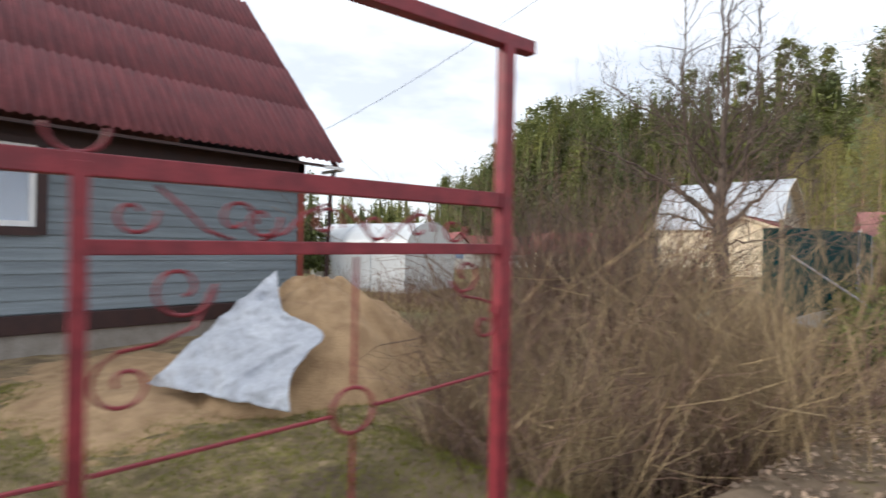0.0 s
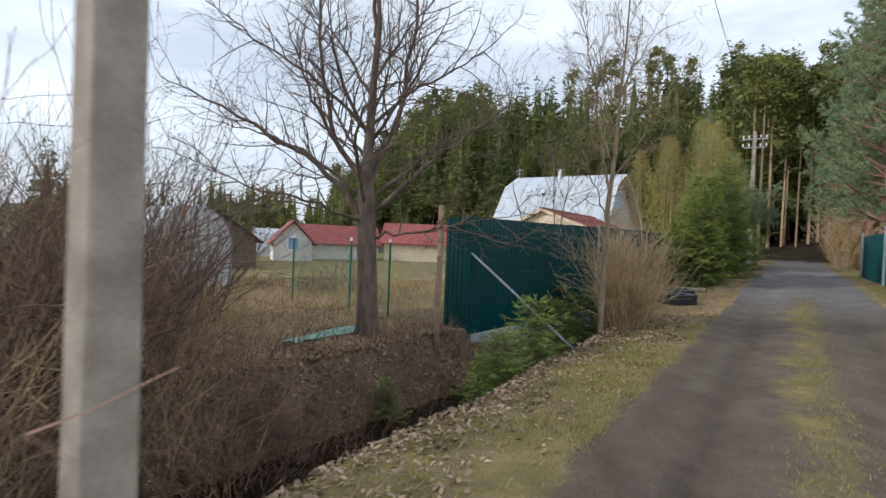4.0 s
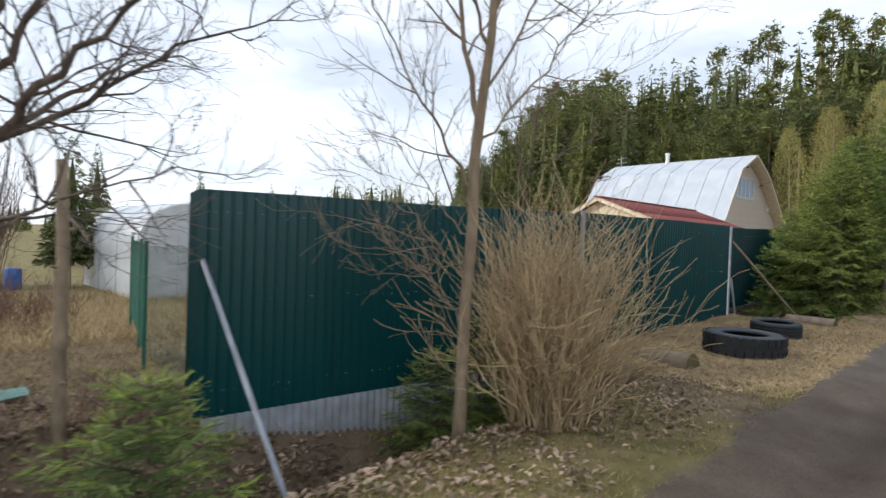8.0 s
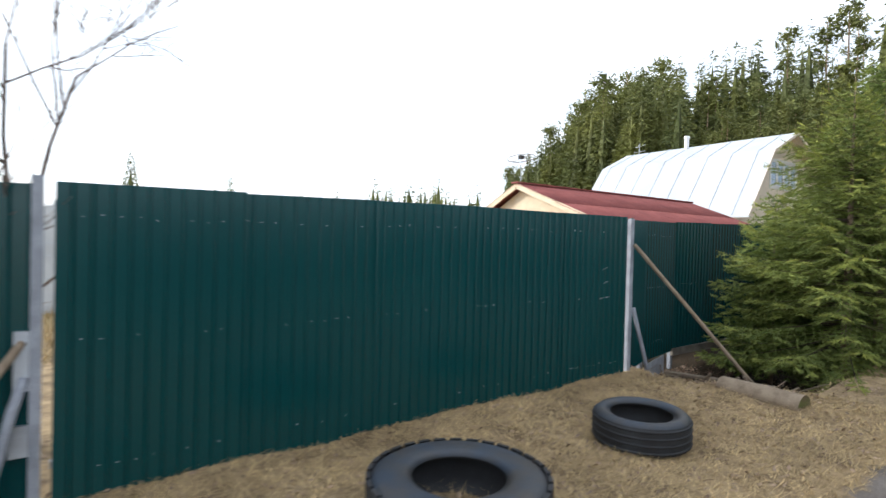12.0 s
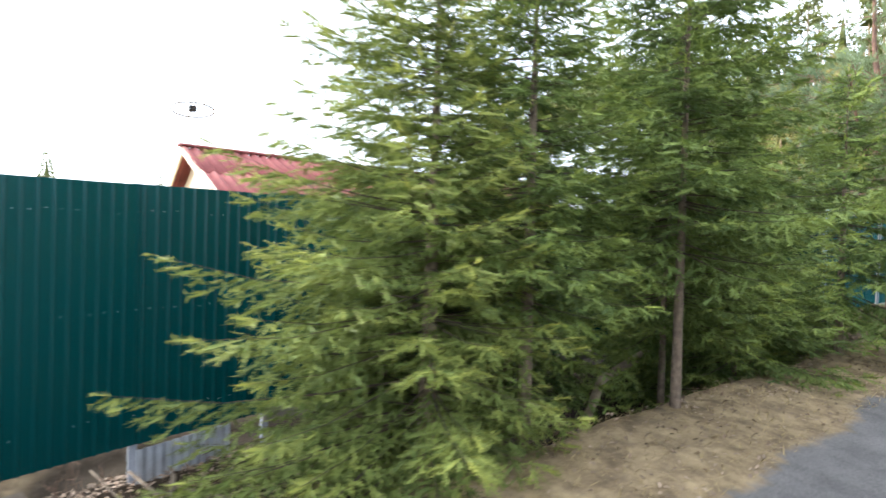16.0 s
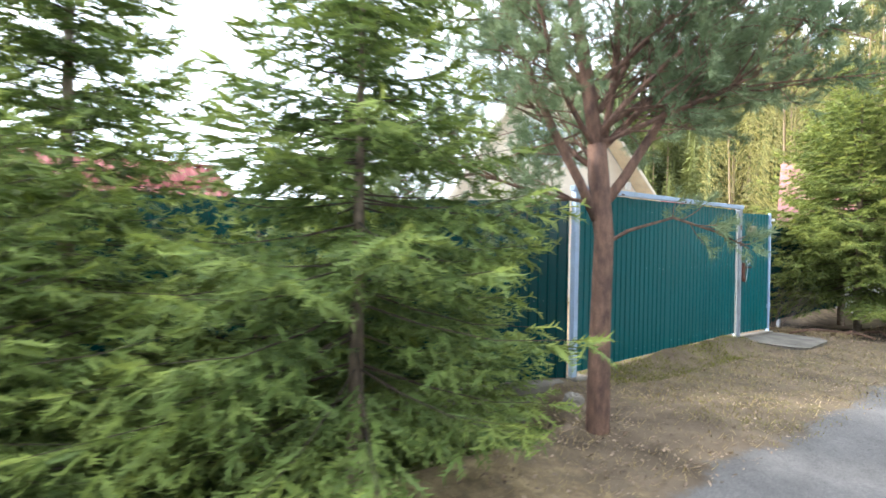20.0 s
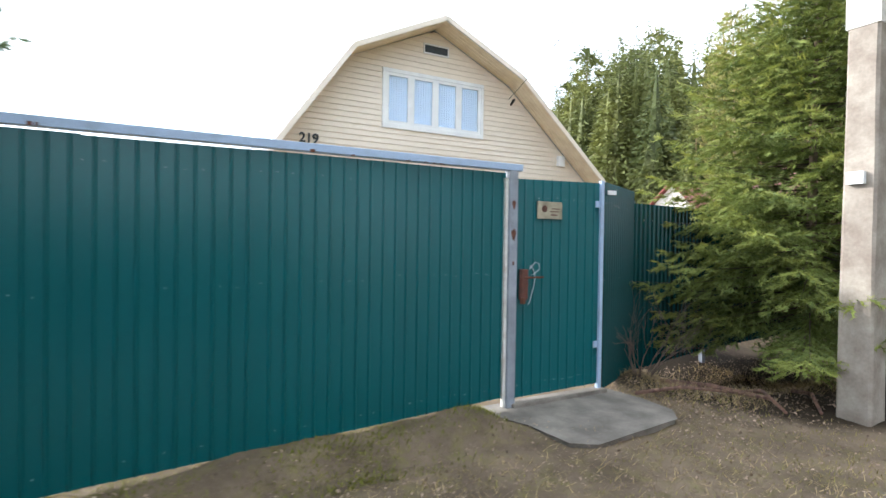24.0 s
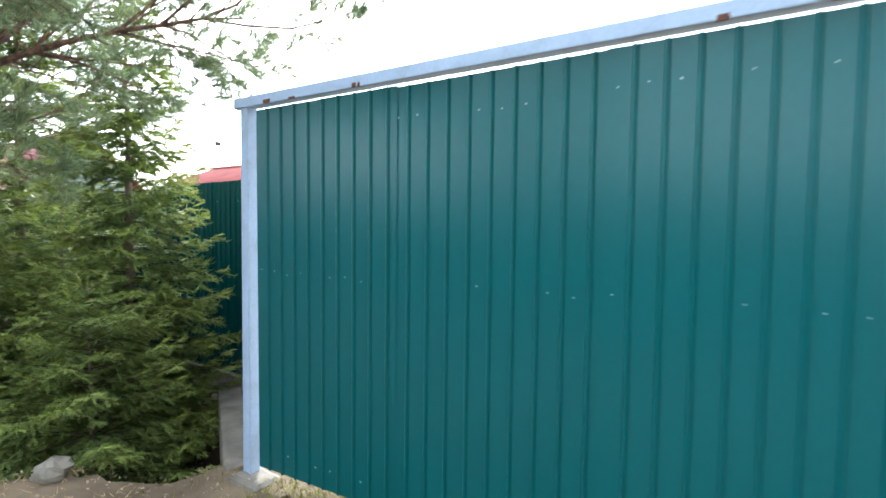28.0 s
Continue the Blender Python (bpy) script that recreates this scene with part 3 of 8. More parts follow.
def fence_run(parent, a, b, low, high, width=1.1, rows=(0.12, 0.52, 0.9), mats=None, name="sheet", seed=1, rib=0.30):
    """Sheets set side by side from a to b on the plan, with their screws; the ribs look to the right of the way a to b."""
    a, b = Vector(a), Vector(b)
    total = (b - a).length
    n = max(1, round(total / width))
    w = total / n
    turn = math.atan2(b.y - a.y, b.x - a.x)
    rnd = random.Random(seed)
    screws = Mesh()
    for i in range(n):
        s0, s1 = i / n, (i + 1) / n
        lo = [low[0] + (low[1] - low[0]) * s for s in (s0, s1)]
        hi = [high[0] + (high[1] - high[0]) * s + rnd.uniform(-0.008, 0.008) for s in (s0, s1)]
        ob = part(name, sheet_mesh(w + 0.03, lo, hi, name, mats=mats, **(dict(corrugated=True, pitch=0.076, depth=0.022) if "corrugated" in name else dict(rib=rib, depth=0.020 if rib > 0.25 else 0.012))), None, parent)
        p = a + (b - a) * s0
        ob.matrix_basis = pose(p.x, p.y, 0, rnd.uniform(-0.25, 0.25), 0, math.degrees(turn)) @ Matrix.Translation((0, 0.0025 * (i % 2), 0))
        for row in rows:
            for k in range(int(w / RIB)):
                if rnd.random() < 0.5:
                    continue
                px = p + (b - a) * ((k + 0.33) * RIB / total)
                z = lo[0] + (hi[0] - lo[0]) * row + rnd.uniform(-0.012, 0.012)
                o = Vector((math.sin(turn), -math.cos(turn))) * 0.002
                q = Vector((px.x + o.x, px.y + o.y, z))
                screws.bar(q, q + Vector((math.sin(turn), -math.cos(turn), 0)) * 0.005, 0.0055, 0.0055)
    if screws.v:
        tagged(part("screws", screws, M_galv, parent, "small pale roofing screws"), kind="stuff")


def post(parent, x, y, z0, z1, size, material, label="", name="post", turn=0.0):
    m = Mesh()
    m.box(-size / 2, -size / 2, 0, size / 2, size / 2, z1 - z0)
    ob = part(name, m, material, parent, label, bevel=0.004)
    ob.matrix_basis = pose(x, y, z0, 0, 0, turn)
    return ob


def rod(parent, a, b, r, material, name="strut", label="", sides=7, bend=0.0, seed=3):
    rnd = random.Random(seed)
    a, b = Vector(a), Vector(b)
    pts = [a.lerp(b, t) + Vector((rnd.uniform(-1, 1), rnd.uniform(-1, 1), 0)) * (bend if 0 < t < 1 else 0) for t in (0, 0.2, 0.4, 0.6, 0.8, 1)]
    m = Mesh().tube(pts, [r, r * 1.02, r * 0.98, r, r * 0.95, r * 0.92], sides)
    return part(name, m, material, parent, label, smooth=True)


fence_a = thing("fence", (-4.55, 5.28, -0.2), "dark green profiled steel fence standing over a ditch", "fence")
FA, GL, GR = (-4.56, 5.28), (-3.83, 9.94), (-4.0, 15.66)
fence_run(fence_a, FA, GL, (-0.19, -0.06), (1.85, 1.90), seed=2)
fence_run(fence_a, (-5.1, 5.36), FA, (-0.19, -0.19), (1.85, 1.85), width=0.6, rows=(), seed=3)
for k, (x, y) in enumerate(((-4.62, 5.36), (-4.22, 7.7))):
    post(fence_a, x, y, -0.9, 1.75, 0.06, M_postgrey)
rod(fence_a, (-4.53, 5.31, 1.23), (-2.62, 5.26, -0.16), 0.022, M_postgrey, label="pale pole propping the fence", seed=4)
skirt = thing("ditch_lining", (-4.5, 5.3, -0.8), "grey corrugated steel sheets lining the ditch bank", "sheet")
fence_run(skirt, (-4.50, 5.32), (-3.82, 9.6), (-0.86, -0.72), (-0.17, -0.04), width=1.0, rows=(), mats=M_galv, name="corrugated_sheet", seed=5)

gate_a = thing("gate", (-3.9, 12.8, 0), "closed double gate of dark green profiled steel", "gate")
SPLIT = 13.25
xs = lambda y: -3.83 + (y - 9.94) / (15.66 - 9.94) * -0.17
leaf_l = part("leaf", Mesh().bar((xs(10.05) - 0.04, 10.05, 1.80), (xs(SPLIT) - 0.04, SPLIT - 0.02, 1.84), 0.04), M_postgrey, gate_a)
part("rail", Mesh().bar((xs(10.05) - 0.04, 10.05, 0.25), (xs(SPLIT) - 0.04, SPLIT - 0.02, 0.3), 0.04), M_postgrey, leaf_l)
leaf_r = part("leaf", Mesh().bar((xs(SPLIT) - 0.04, SPLIT + 0.02, 1.84), (xs(15.6) - 0.04, 15.6, 1.86), 0.04), M_postgrey, gate_a)
part("rail", Mesh().bar((xs(SPLIT) - 0.04, SPLIT + 0.02, 0.3), (xs(15.6) - 0.04, 15.6, 0.3), 0.04), M_postgrey, leaf_r)
fence_run(leaf_l, (xs(10.06), 10.06), (xs(SPLIT - 0.015), SPLIT - 0.015), (-0.03, 0.02), (1.92, 1.975), seed=6)
fence_run(leaf_r, (xs(SPLIT + 0.015), SPLIT + 0.015), (xs(15.6), 15.6), (0.02, 0.03), (1.975, 1.985), seed=7)
post(gate_a, -3.80, 9.98, -0.5, 1.95, 0.056, M_postgrey, "pale grey painted gate post")
post(gate_a, -4.0, 15.70, -0.3, 1.97, 0.060, M_postgrey, "pale grey painted gate post")
for y0, y1, zs in ((15.12, 15.33, 1.02), (15.20, 15.27, 1.20), (15.18, 15.26, 1.36)):
    part("scuff_mark", Mesh().bar((xs(y0) + 0.0045, y0, zs), (xs(y1) + 0.0045, y1, zs + 0.02), 0.003, 0.005), M_postgrey, leaf_r, "pale scuff in the paint")
rod(gate_a, (-3.80, 9.92, 1.0), (-3.14, 8.98, -0.38), 0.024, M_log, label="round wooden prop", seed=5, bend=0.008)
rod(gate_a, (-3.80, 9.93, 0.80), (-3.62, 9.70, -0.12), 0.028, M_postgrey, label="pale split wooden prop", seed=6, bend=0.01)
part("bracket", Mesh().box(-3.86, 9.88, 0.72, -3.79, 9.95, 1.06), M_galv, gate_a, "steel bracket on the post")
part("bracket", Mesh().box(-3.85, 9.86, 0.34, -3.80, 9.95, 0.52), M_galv, gate_a, "steel bracket on the post")
rod(gate_a, (-3.96, 15.72, 1.66), (-2.84, 16.55, 0.02), 0.024, M_log, label="long round wooden prop", seed=7, bend=0.006)
rod(gate_a, (-3.97, 15.75, 0.88), (-3.98, 16.16, -0.07), 0.026, M_postgrey, label="short pale prop", seed=8)

fence_b = thing("fence", (-4.3, 16.0, -0.1), "dark green profiled steel fence behind the spruce ditch", "fence")
LINE_B = [(-4.03, 15.76), (-4.34, 16.1), (-4.80, 17.15), (-5.02, 18.3), (-5.08, 21.6), (-5.08, 25.45), (-3.47, 27.66)]
LOW_B = [0.0, -0.05, -0.1, -0.08, -0.04, -0.02, 0.10]
HIGH_B = [1.98, 1.99, 2.02, 2.05, 2.14, 2.22, 2.30]
for i in range(len(LINE_B) - 1):
    fence_run(fence_b, LINE_B[i], LINE_B[i + 1], LOW_B[i:i + 2], HIGH_B[i:i + 2], seed=20 + i)
for (x, y), z in zip(LINE_B[2:-1], HIGH_B[2:-1]):
    post(fence_b, x - 0.05, y + 0.03, -0.9, z - 0.05, 0.06, M_postgrey)
skirt_b = part("base_beam", Mesh().bar((-5.06, 18.3, -0.10), (-5.06, 25.45, 0.0), 0.12, 0.12).bar((-5.06, 25.45, 0.0), (-3.52, 27.58, 0.03), 0.14, 0.14), M_slab, fence_b, "pale concrete base of the fence")
low_sheet = thing("steel_sheet", (-4.7, 17.0, -0.6), "bent galvanised sheet under the fence", "sheet")
fence_run(low_sheet, (-4.74, 17.2), (-4.96, 17.95), (-0.40, -0.42), (-0.12, -0.10), width=0.8, rows=(), mats=M_galv, name="corrugated_sheet", seed=9)

gate_b = thing("gate", (-3.53, 29.7, 0.4), "closed double gate of green profiled steel under a pale blue rail", "gate")
PB = [(-3.41, 27.73), (-3.655, 31.71), (-3.65, 32.75)]
xb = lambda y: -3.41 + (y - 27.73) / (31.71 - 27.73) * -0.245
MIDB = 29.63
for y0, y1 in ((27.80, MIDB - 0.013), (MIDB + 0.013, 31.63)):
    lf = part("leaf", Mesh().bar((xb(y0) - 0.035, y0, 2.24), (xb(y1) - 0.035, y1, 2.25), 0.04), M_postgrey, gate_b)
    part("rail", Mesh().bar((xb(y0) - 0.035, y0, 0.6), (xb(y1) - 0.035, y1, 0.62), 0.04), M_postgrey, lf)
    part("stile", Mesh().bar((xb(y0) - 0.035, y0 + 0.12, 0.62), (xb(y0) - 0.035, y0 + 0.12, 2.22), 0.04), M_postgrey, lf)
    fence_run(lf, (xb(y0), y0), (xb(y1), y1), (0.435 + (y0 - 27.8) * 0.022, 0.435 + (y1 - 27.8) * 0.022), (2.362 + (y0 - 27.8) * 0.013, 2.362 + (y1 - 27.8) * 0.013), rows=(0.06, 0.56, 0.93), width=1.0, mats=M_greennew, seed=int(y0), rib=0.20)
post(gate_b, PB[0][0], PB[0][1], 0.30, 2.38, 0.064, M_postblue, "pale blue painted gate post")
post(gate_b, PB[1][0] + 0.01, PB[1][1], 0.34, 2.43, 0.082, M_postgrey, "chipped pale painted gate post")
part("whitewashed_edge", Mesh().box(PB[1][0] + 0.0, PB[1][1] - 0.070, 0.45, PB[1][0] + 0.03, PB[1][1] - 0.044, 2.36), M_lime, gate_b, "white edge strip beside the post")
for zr, wr in ((1.84, 0.022), (2.09, 0.017), (1.60, 0.008)):
    flake = [(PB[1][0] + 0.053, PB[1][1] + wr * math.cos(a) * (1 + 0.3 * math.sin(3 * a)), zr + 0.05 + 2.2 * wr * math.sin(a) * (1 + 0.2 * math.cos(5 * a))) for a in np.linspace(0, 6.0, 14)]
    part("rust_patch", Mesh().add(flake + [(x - 0.003, y, z) for x, y, z in flake], [tuple(range(14))] + [(i, (i + 1) % 14, 14 + (i + 1) % 14, 14 + i) for i in range(14)]), M_rust, gate_b, "rust where paint has flaked off")
part("top_rail", Mesh().bar((-3.395, 27.66, 2.405), (-3.64, 31.80, 2.452), 0.07, 0.055), M_postblue, gate_b, "pale blue top rail with rusty patches", bevel=0.004)
rs = Mesh()
rnd = random.Random(77)
for k in range(12):
    y = 27.8 + 3.9 * rnd.random()
    w = rnd.uniform(0.01, 0.05)
    zc = 2.405 + (y - 27.66) / 4.14 * 0.04
    rs.box(xb(y) + 0.045, y, zc - 0.026, xb(y) + 0.0512, y + w, zc - rnd.uniform(0.005, 0.018))
tagged(part("rust_stains", rs, M_rust, gate_b, "rust stains on the rail"), kind="stuff")
wicket = thing("wicket_door", (-3.65, 32.2, 0.45), "closed green steel wicket door with a small sign", "door")
wframe = part("door_frame", Mesh().bar((-3.69, 31.8, 0.6), (-3.69, 32.7, 0.6), 0.035).bar((-3.69, 31.8, 2.2), (-3.69, 32.7, 2.2), 0.035), M_postgrey, wicket)
fence_run(wicket, (-3.655, 31.775), (-3.65, 32.72), (0.50, 0.52), (2.37, 2.39), width=1.0, rows=(0.06, 0.92), mats=M_greennew, seed=51, rib=0.20)
post(wicket, -3.65, 32.75, 0.36, 2.41, 0.04, M_postblue, "thin pale blue post")
part("hinge", Mesh().tube([(-3.62, 32.72, 0.82), (-3.62, 32.72, 0.94)], 0.016, 8).tube([(-3.62, 32.72, 2.12), (-3.62, 32.72, 2.24)], 0.016, 8).box(-3.635, 32.66, 0.86, -3.625, 32.76, 0.92).box(-3.635, 32.66, 2.16, -3.625, 32.76, 2.22), M_postblue, wicket, "pale blue welded hinges")
lock = part("lock_case", Mesh().box(-3.645, 31.80, 1.34, -3.60, 31.87, 1.60), M_lock, wicket, "brown rusty lock case", bevel=0.008)
part("bolt", Mesh().tube([(-3.60, 31.83, 1.53), (-3.585, 32.02, 1.53)], 0.009, 7).tube([(-3.60, 31.815, 1.31), (-3.60, 31.815, 1.36)], 0.025, 8), M_rust, lock, "rusty bolt")
cab = [(-3.60, 31.86 + 0.07 * math.sin(a) * (1 + 0.3 * math.sin(2 * a)), 1.47 + 0.17 * math.cos(a)) for a in np.linspace(0.3, 3.0, 9)]
part("cable", Mesh().tube(cab, 0.004, 5).tube([(-3.60, 31.88, 1.60), (-3.59, 31.93, 1.66), (-3.59, 31.97, 1.65), (-3.59, 31.98, 1.60), (-3.6, 31.91, 1.55)], 0.004, 5), M_galv, lock, "looped pale cable")
sign = part("sign", Mesh().box(-3.640, 31.98, 2.035, -3.622, 32.25, 2.185), M_sign, wicket, "small painted wooden sign", bevel=0.003)
part("painted_flower", Mesh().tube([(-3.622, 32.05, 2.12), (-3.618, 32.05, 2.12)], 0.03, 10).box(-3.6215, 32.11, 2.095, -3.619, 32.21, 2.103).box(-3.6215, 32.13, 2.12, -3.619, 32.22, 2.128).box(-3.6215, 32.12, 2.065, -3.619, 32.19, 2.075), M_lock, sign, "brown flower and marks")

fence_c = thing("fence", (-4.1, 33.4, 0.4), "dark green profiled steel fence beside the wicket", "fence")
LINE_C = [(-3.66, 32.80), (-4.42, 34.05), (-4.75, 35.9), (-5.3, 42.0), (-5.8, 52.0)]
LOW_C, HIGH_C = [0.45, 0.32, 0.35, 0.4, 0.5], [2.41, 2.44, 2.33, 2.38, 2.5]
for i in range(len(LINE_C) - 1):
    hi = HIGH_C[i:i + 2] if i != 1 else [2.31, 2.33]
    fence_run(fence_c, LINE_C[i], LINE_C[i + 1], LOW_C[i:i + 2], hi, seed=40 + i)
for (x, y), z in zip(LINE_C[1:], HIGH_C[1:]):
    post(fence_c, x - 0.05, y + 0.03, 0.1, z - 0.1, 0.06, M_postgrey)
part("house_plate", Mesh().box(-3.665, 32.84, 2.29, -3.655, 32.95, 2.33), M_white, fence_c, "small white plate")

fence_d = thing("fence", (4.5, 30, 0.3), "dark green profiled steel fence and gate across the lane", "fence")
LINE_D = [(3.45, 10.0), (3.2, 18.7), (3.05, 32.0)]
for i in range(2):
    fence_run(fence_d, LINE_D[i + 1], LINE_D[i], (0.35 - 0.15 * i, 0.2 - 0.15 * i)[::1], (2.62 - 0.1 * i, 2.52 - 0.1 * i), rows=(), width=2.2, seed=60 + i)
for y in (18.7, 22.0, 24.5, 32.0):
    post(fence_d, float(polyline(y, [(q[1], q[0]) for q in LINE_D])) - 0.07, y, 0.1, 2.7, 0.08, M_postgrey, "pale grey post")

# slab in front of the wicket and concrete at the culvert
slab = Mesh()
outline = [(-3.74, 31.52), (-3.72, 32.2), (-3.70, 32.88), (-3.3, 32.93), (-2.97, 32.90), (-2.80, 32.74), (-2.74, 32.2), (-2.69, 31.78), (-2.80, 31.63), (-3.2, 31.60), (-3.45, 31.50)]
for z in (0.30, 0.44):
    slab.v += [(x, y, z) for x, y in outline]
n = len(outline)
slab.f += [tuple(range(n, 2 * n))[::-1], tuple(range(n))] + [(i, (i + 1) % n, n + (i + 1) % n, n + i) for i in range(n)]
slab.f[0] = tuple(range(2 * n - 1, n - 1, -1))
slab.mi += [0] * (n + 2)
tagged(part("concrete_slab", slab, M_slab, bevel=0.015), "cracked grey concrete slab before the wicket", "slab")
sill = Mesh().box(-3.70, 31.72, 0.40, -3.58, 32.8, 0.475)
tagged(part("door_sill", sill, M_slab, bevel=0.01), "concrete sill under the wicket", "sill")
curb = Mesh().bar((-3.66, 9.66, -0.50), (-3.10, 9.52, -0.54), 0.2, 0.34)
tagged(part("concrete_block", curb, M_slab, bevel=0.03), "mossy broken concrete block at the culvert", "concrete block")
head = Mesh().bar((-4.58, 25.62, -0.06), (-3.42, 27.62, 0.12), 0.20, 0.5)
tagged(part("concrete_block", head, M_slab, bevel=0.03), "concrete kerb at the gate corner", "concrete block")
base = Mesh().box(-3.49, 27.66, 0.26, -3.29, 27.94, 0.39)
tagged(part("concrete_footing", base, M_slab, bevel=0.04), "pale concrete footing of the gate post", "footing")

# ---- concrete poles and wires ----
def concrete_pole(x, y, z0, h, w0, w1, label, lamp=False, insulators=False, turn=0.0, material=M_concrete):
    t = thing("utility_pole", (x, y, z0), label, "pole")
    m = Mesh()
    n = 14
    rnd = random.Random(int(abs(x * 100 + y)))
    for i in range(n + 1):
        f = i / n
        w = (w0 + (w1 - w0) * f) / 2
        c = w * 0.16
        j = lambda: rnd.uniform(-0.003, 0.003)
        ring = [(-w + c, -w), (w - c, -w), (w, -w + c), (w, w - c), (w - c, w), (-w + c, w), (-w, w - c), (-w, -w + c)]
        m.v += [(x + a + j(), y + b + j(), z0 - 0.4 + (h + 0.4) * f) for a, b in ring]
    for i in range(n):
        for j in range(8):
            m.f.append((i * 8 + j, i * 8 + (j + 1) % 8, (i + 1) * 8 + (j + 1) % 8, (i + 1) * 8 + j))
            m.mi.append(0)
    m.f.append(tuple(n * 8 + j for j in range(8)))
    m.mi.append(0)
    part("shaft", m, material, t)
    return t


pole1 = concrete_pole(-1.99, -1.64, -0.12, 8.2, 0.200, 0.155, "weathered square concrete utility pole on the verge")
w = 0.0955
part("white_band", Mesh().box(-1.99 - w, -1.64 - w, 2.50, -1.99 + w, -1.64 + w, 2.83), M_lime, pole1, "whitewashed band")
meter = part("meter_box", Mesh().box(-1.895, -1.84, 3.36, -1.68, -1.61, 3.70), M_postgrey, pole1, "grey steel meter box", bevel=0.01)
part("conduit", Mesh().tube([(-1.70, -1.73, 3.32), (-1.695, -1.73, 3.1), (-1.70, -1.735, 2.75)], 0.012, 6), M_black, meter, "black cable end")
pole2 = concrete_pole(-2.17, 34.22, 0.36, 8.4, 0.26, 0.18, "square concrete utility pole beside a spruce", M_oldconcrete)
part("white_band", Mesh().box(-2.17 - 0.122, 34.22 - 0.122, 3.62, -2.17 + 0.122, 34.22 + 0.122, 4.6), M_lime, pole2, "whitewashed band")
part("clamp", Mesh().box(-2.24, 34.05, 2.34, -2.12, 34.10, 2.44), M_white, pole2, "white wire clamp")


def crossarm(pole, x, y, z):
    arm = part("crossarm", Mesh().bar((x - 0.7, y, z), (x + 0.7, y, z), 0.07, 0.07).bar((x - 0.55, y, z - 0.5), (x + 0.55, y, z - 0.5), 0.07, 0.07), M_postgrey, pole)
    for dz in (0, -0.5):
        for dx in (-0.6, -0.3, 0.3, 0.6):
            part("insulator", Mesh().tube([(x + dx, y, z + dz + 0.02), (x + dx, y, z + dz + 0.10), (x + dx, y, z + dz + 0.12), (x + dx, y, z + dz + 0.22)], [0.02, 0.025, 0.055, 0.04], 8), M_white, arm)


crossarm(pole2, -2.17, 34.22, 8.3)
crossarm(pole1, -1.99, -1.64, 7.7)
pole3 = concrete_pole(3.4, 78.0, 1.0, 8.0, 0.26, 0.18, "distant concrete utility pole by the lane")
crossarm(pole3, 3.4, 78.0, 8.6)


def wire(a, b, sag, name, r=0.008):
    a, b = Vector(a), Vector(b)
    pts = [a.lerp(b, i / 24) - Vector((0, 0, sag * 4 * (i / 24) * (1 - i / 24))) for i in range(25)]
    tagged(part(name, Mesh().tube(pts, r, 4), M_black), "thin dark overhead cable", "cable")


wire((-1.6, -1.75, 7.7), (-1.8, 34.22, 8.2), 0.7, "overhead_cable", 0.010)
wire((-1.9, 34.2, 8.0), (3.4, 78.0, 8.5), 0.9, "overhead_cable", 0.010)
wire((-2.2, -1.7, 6.6), (-10.75, -2.95, 3.38), 0.3, "overhead_cable", 0.004)
wire((-2.1, 34.1, 7.2), (-10.15, 36.35, 5.15), 0.25, "overhead_cable", 0.006)

# ---- trees and shrubs ----
def array_mesh(name, verts, tris, mats, smooth=False):
    me = bpy.data.meshes.new(name)
    verts, tris = np.asarray(verts, np.float32), np.asarray(tris, np.int32)
    me.vertices.add(len(verts))
    me.vertices.foreach_set("co", verts.ravel())
    me.loops.add(tris.size)
    me.loops.foreach_set("vertex_index", tris.ravel())
    me.polygons.add(len(tris))
    me.polygons.foreach_set("loop_start", np.arange(0, tris.size, tris.shape[1], dtype=np.int32))
    if smooth:
        me.polygons.foreach_set("use_smooth", np.ones(len(tris), bool))
    me.materials.append(mats)
    me.update(calc_edges=True)
    return me


def unit(a):
    return a / np.maximum(np.linalg.norm(a, axis=-1, keepdims=True), 1e-9)


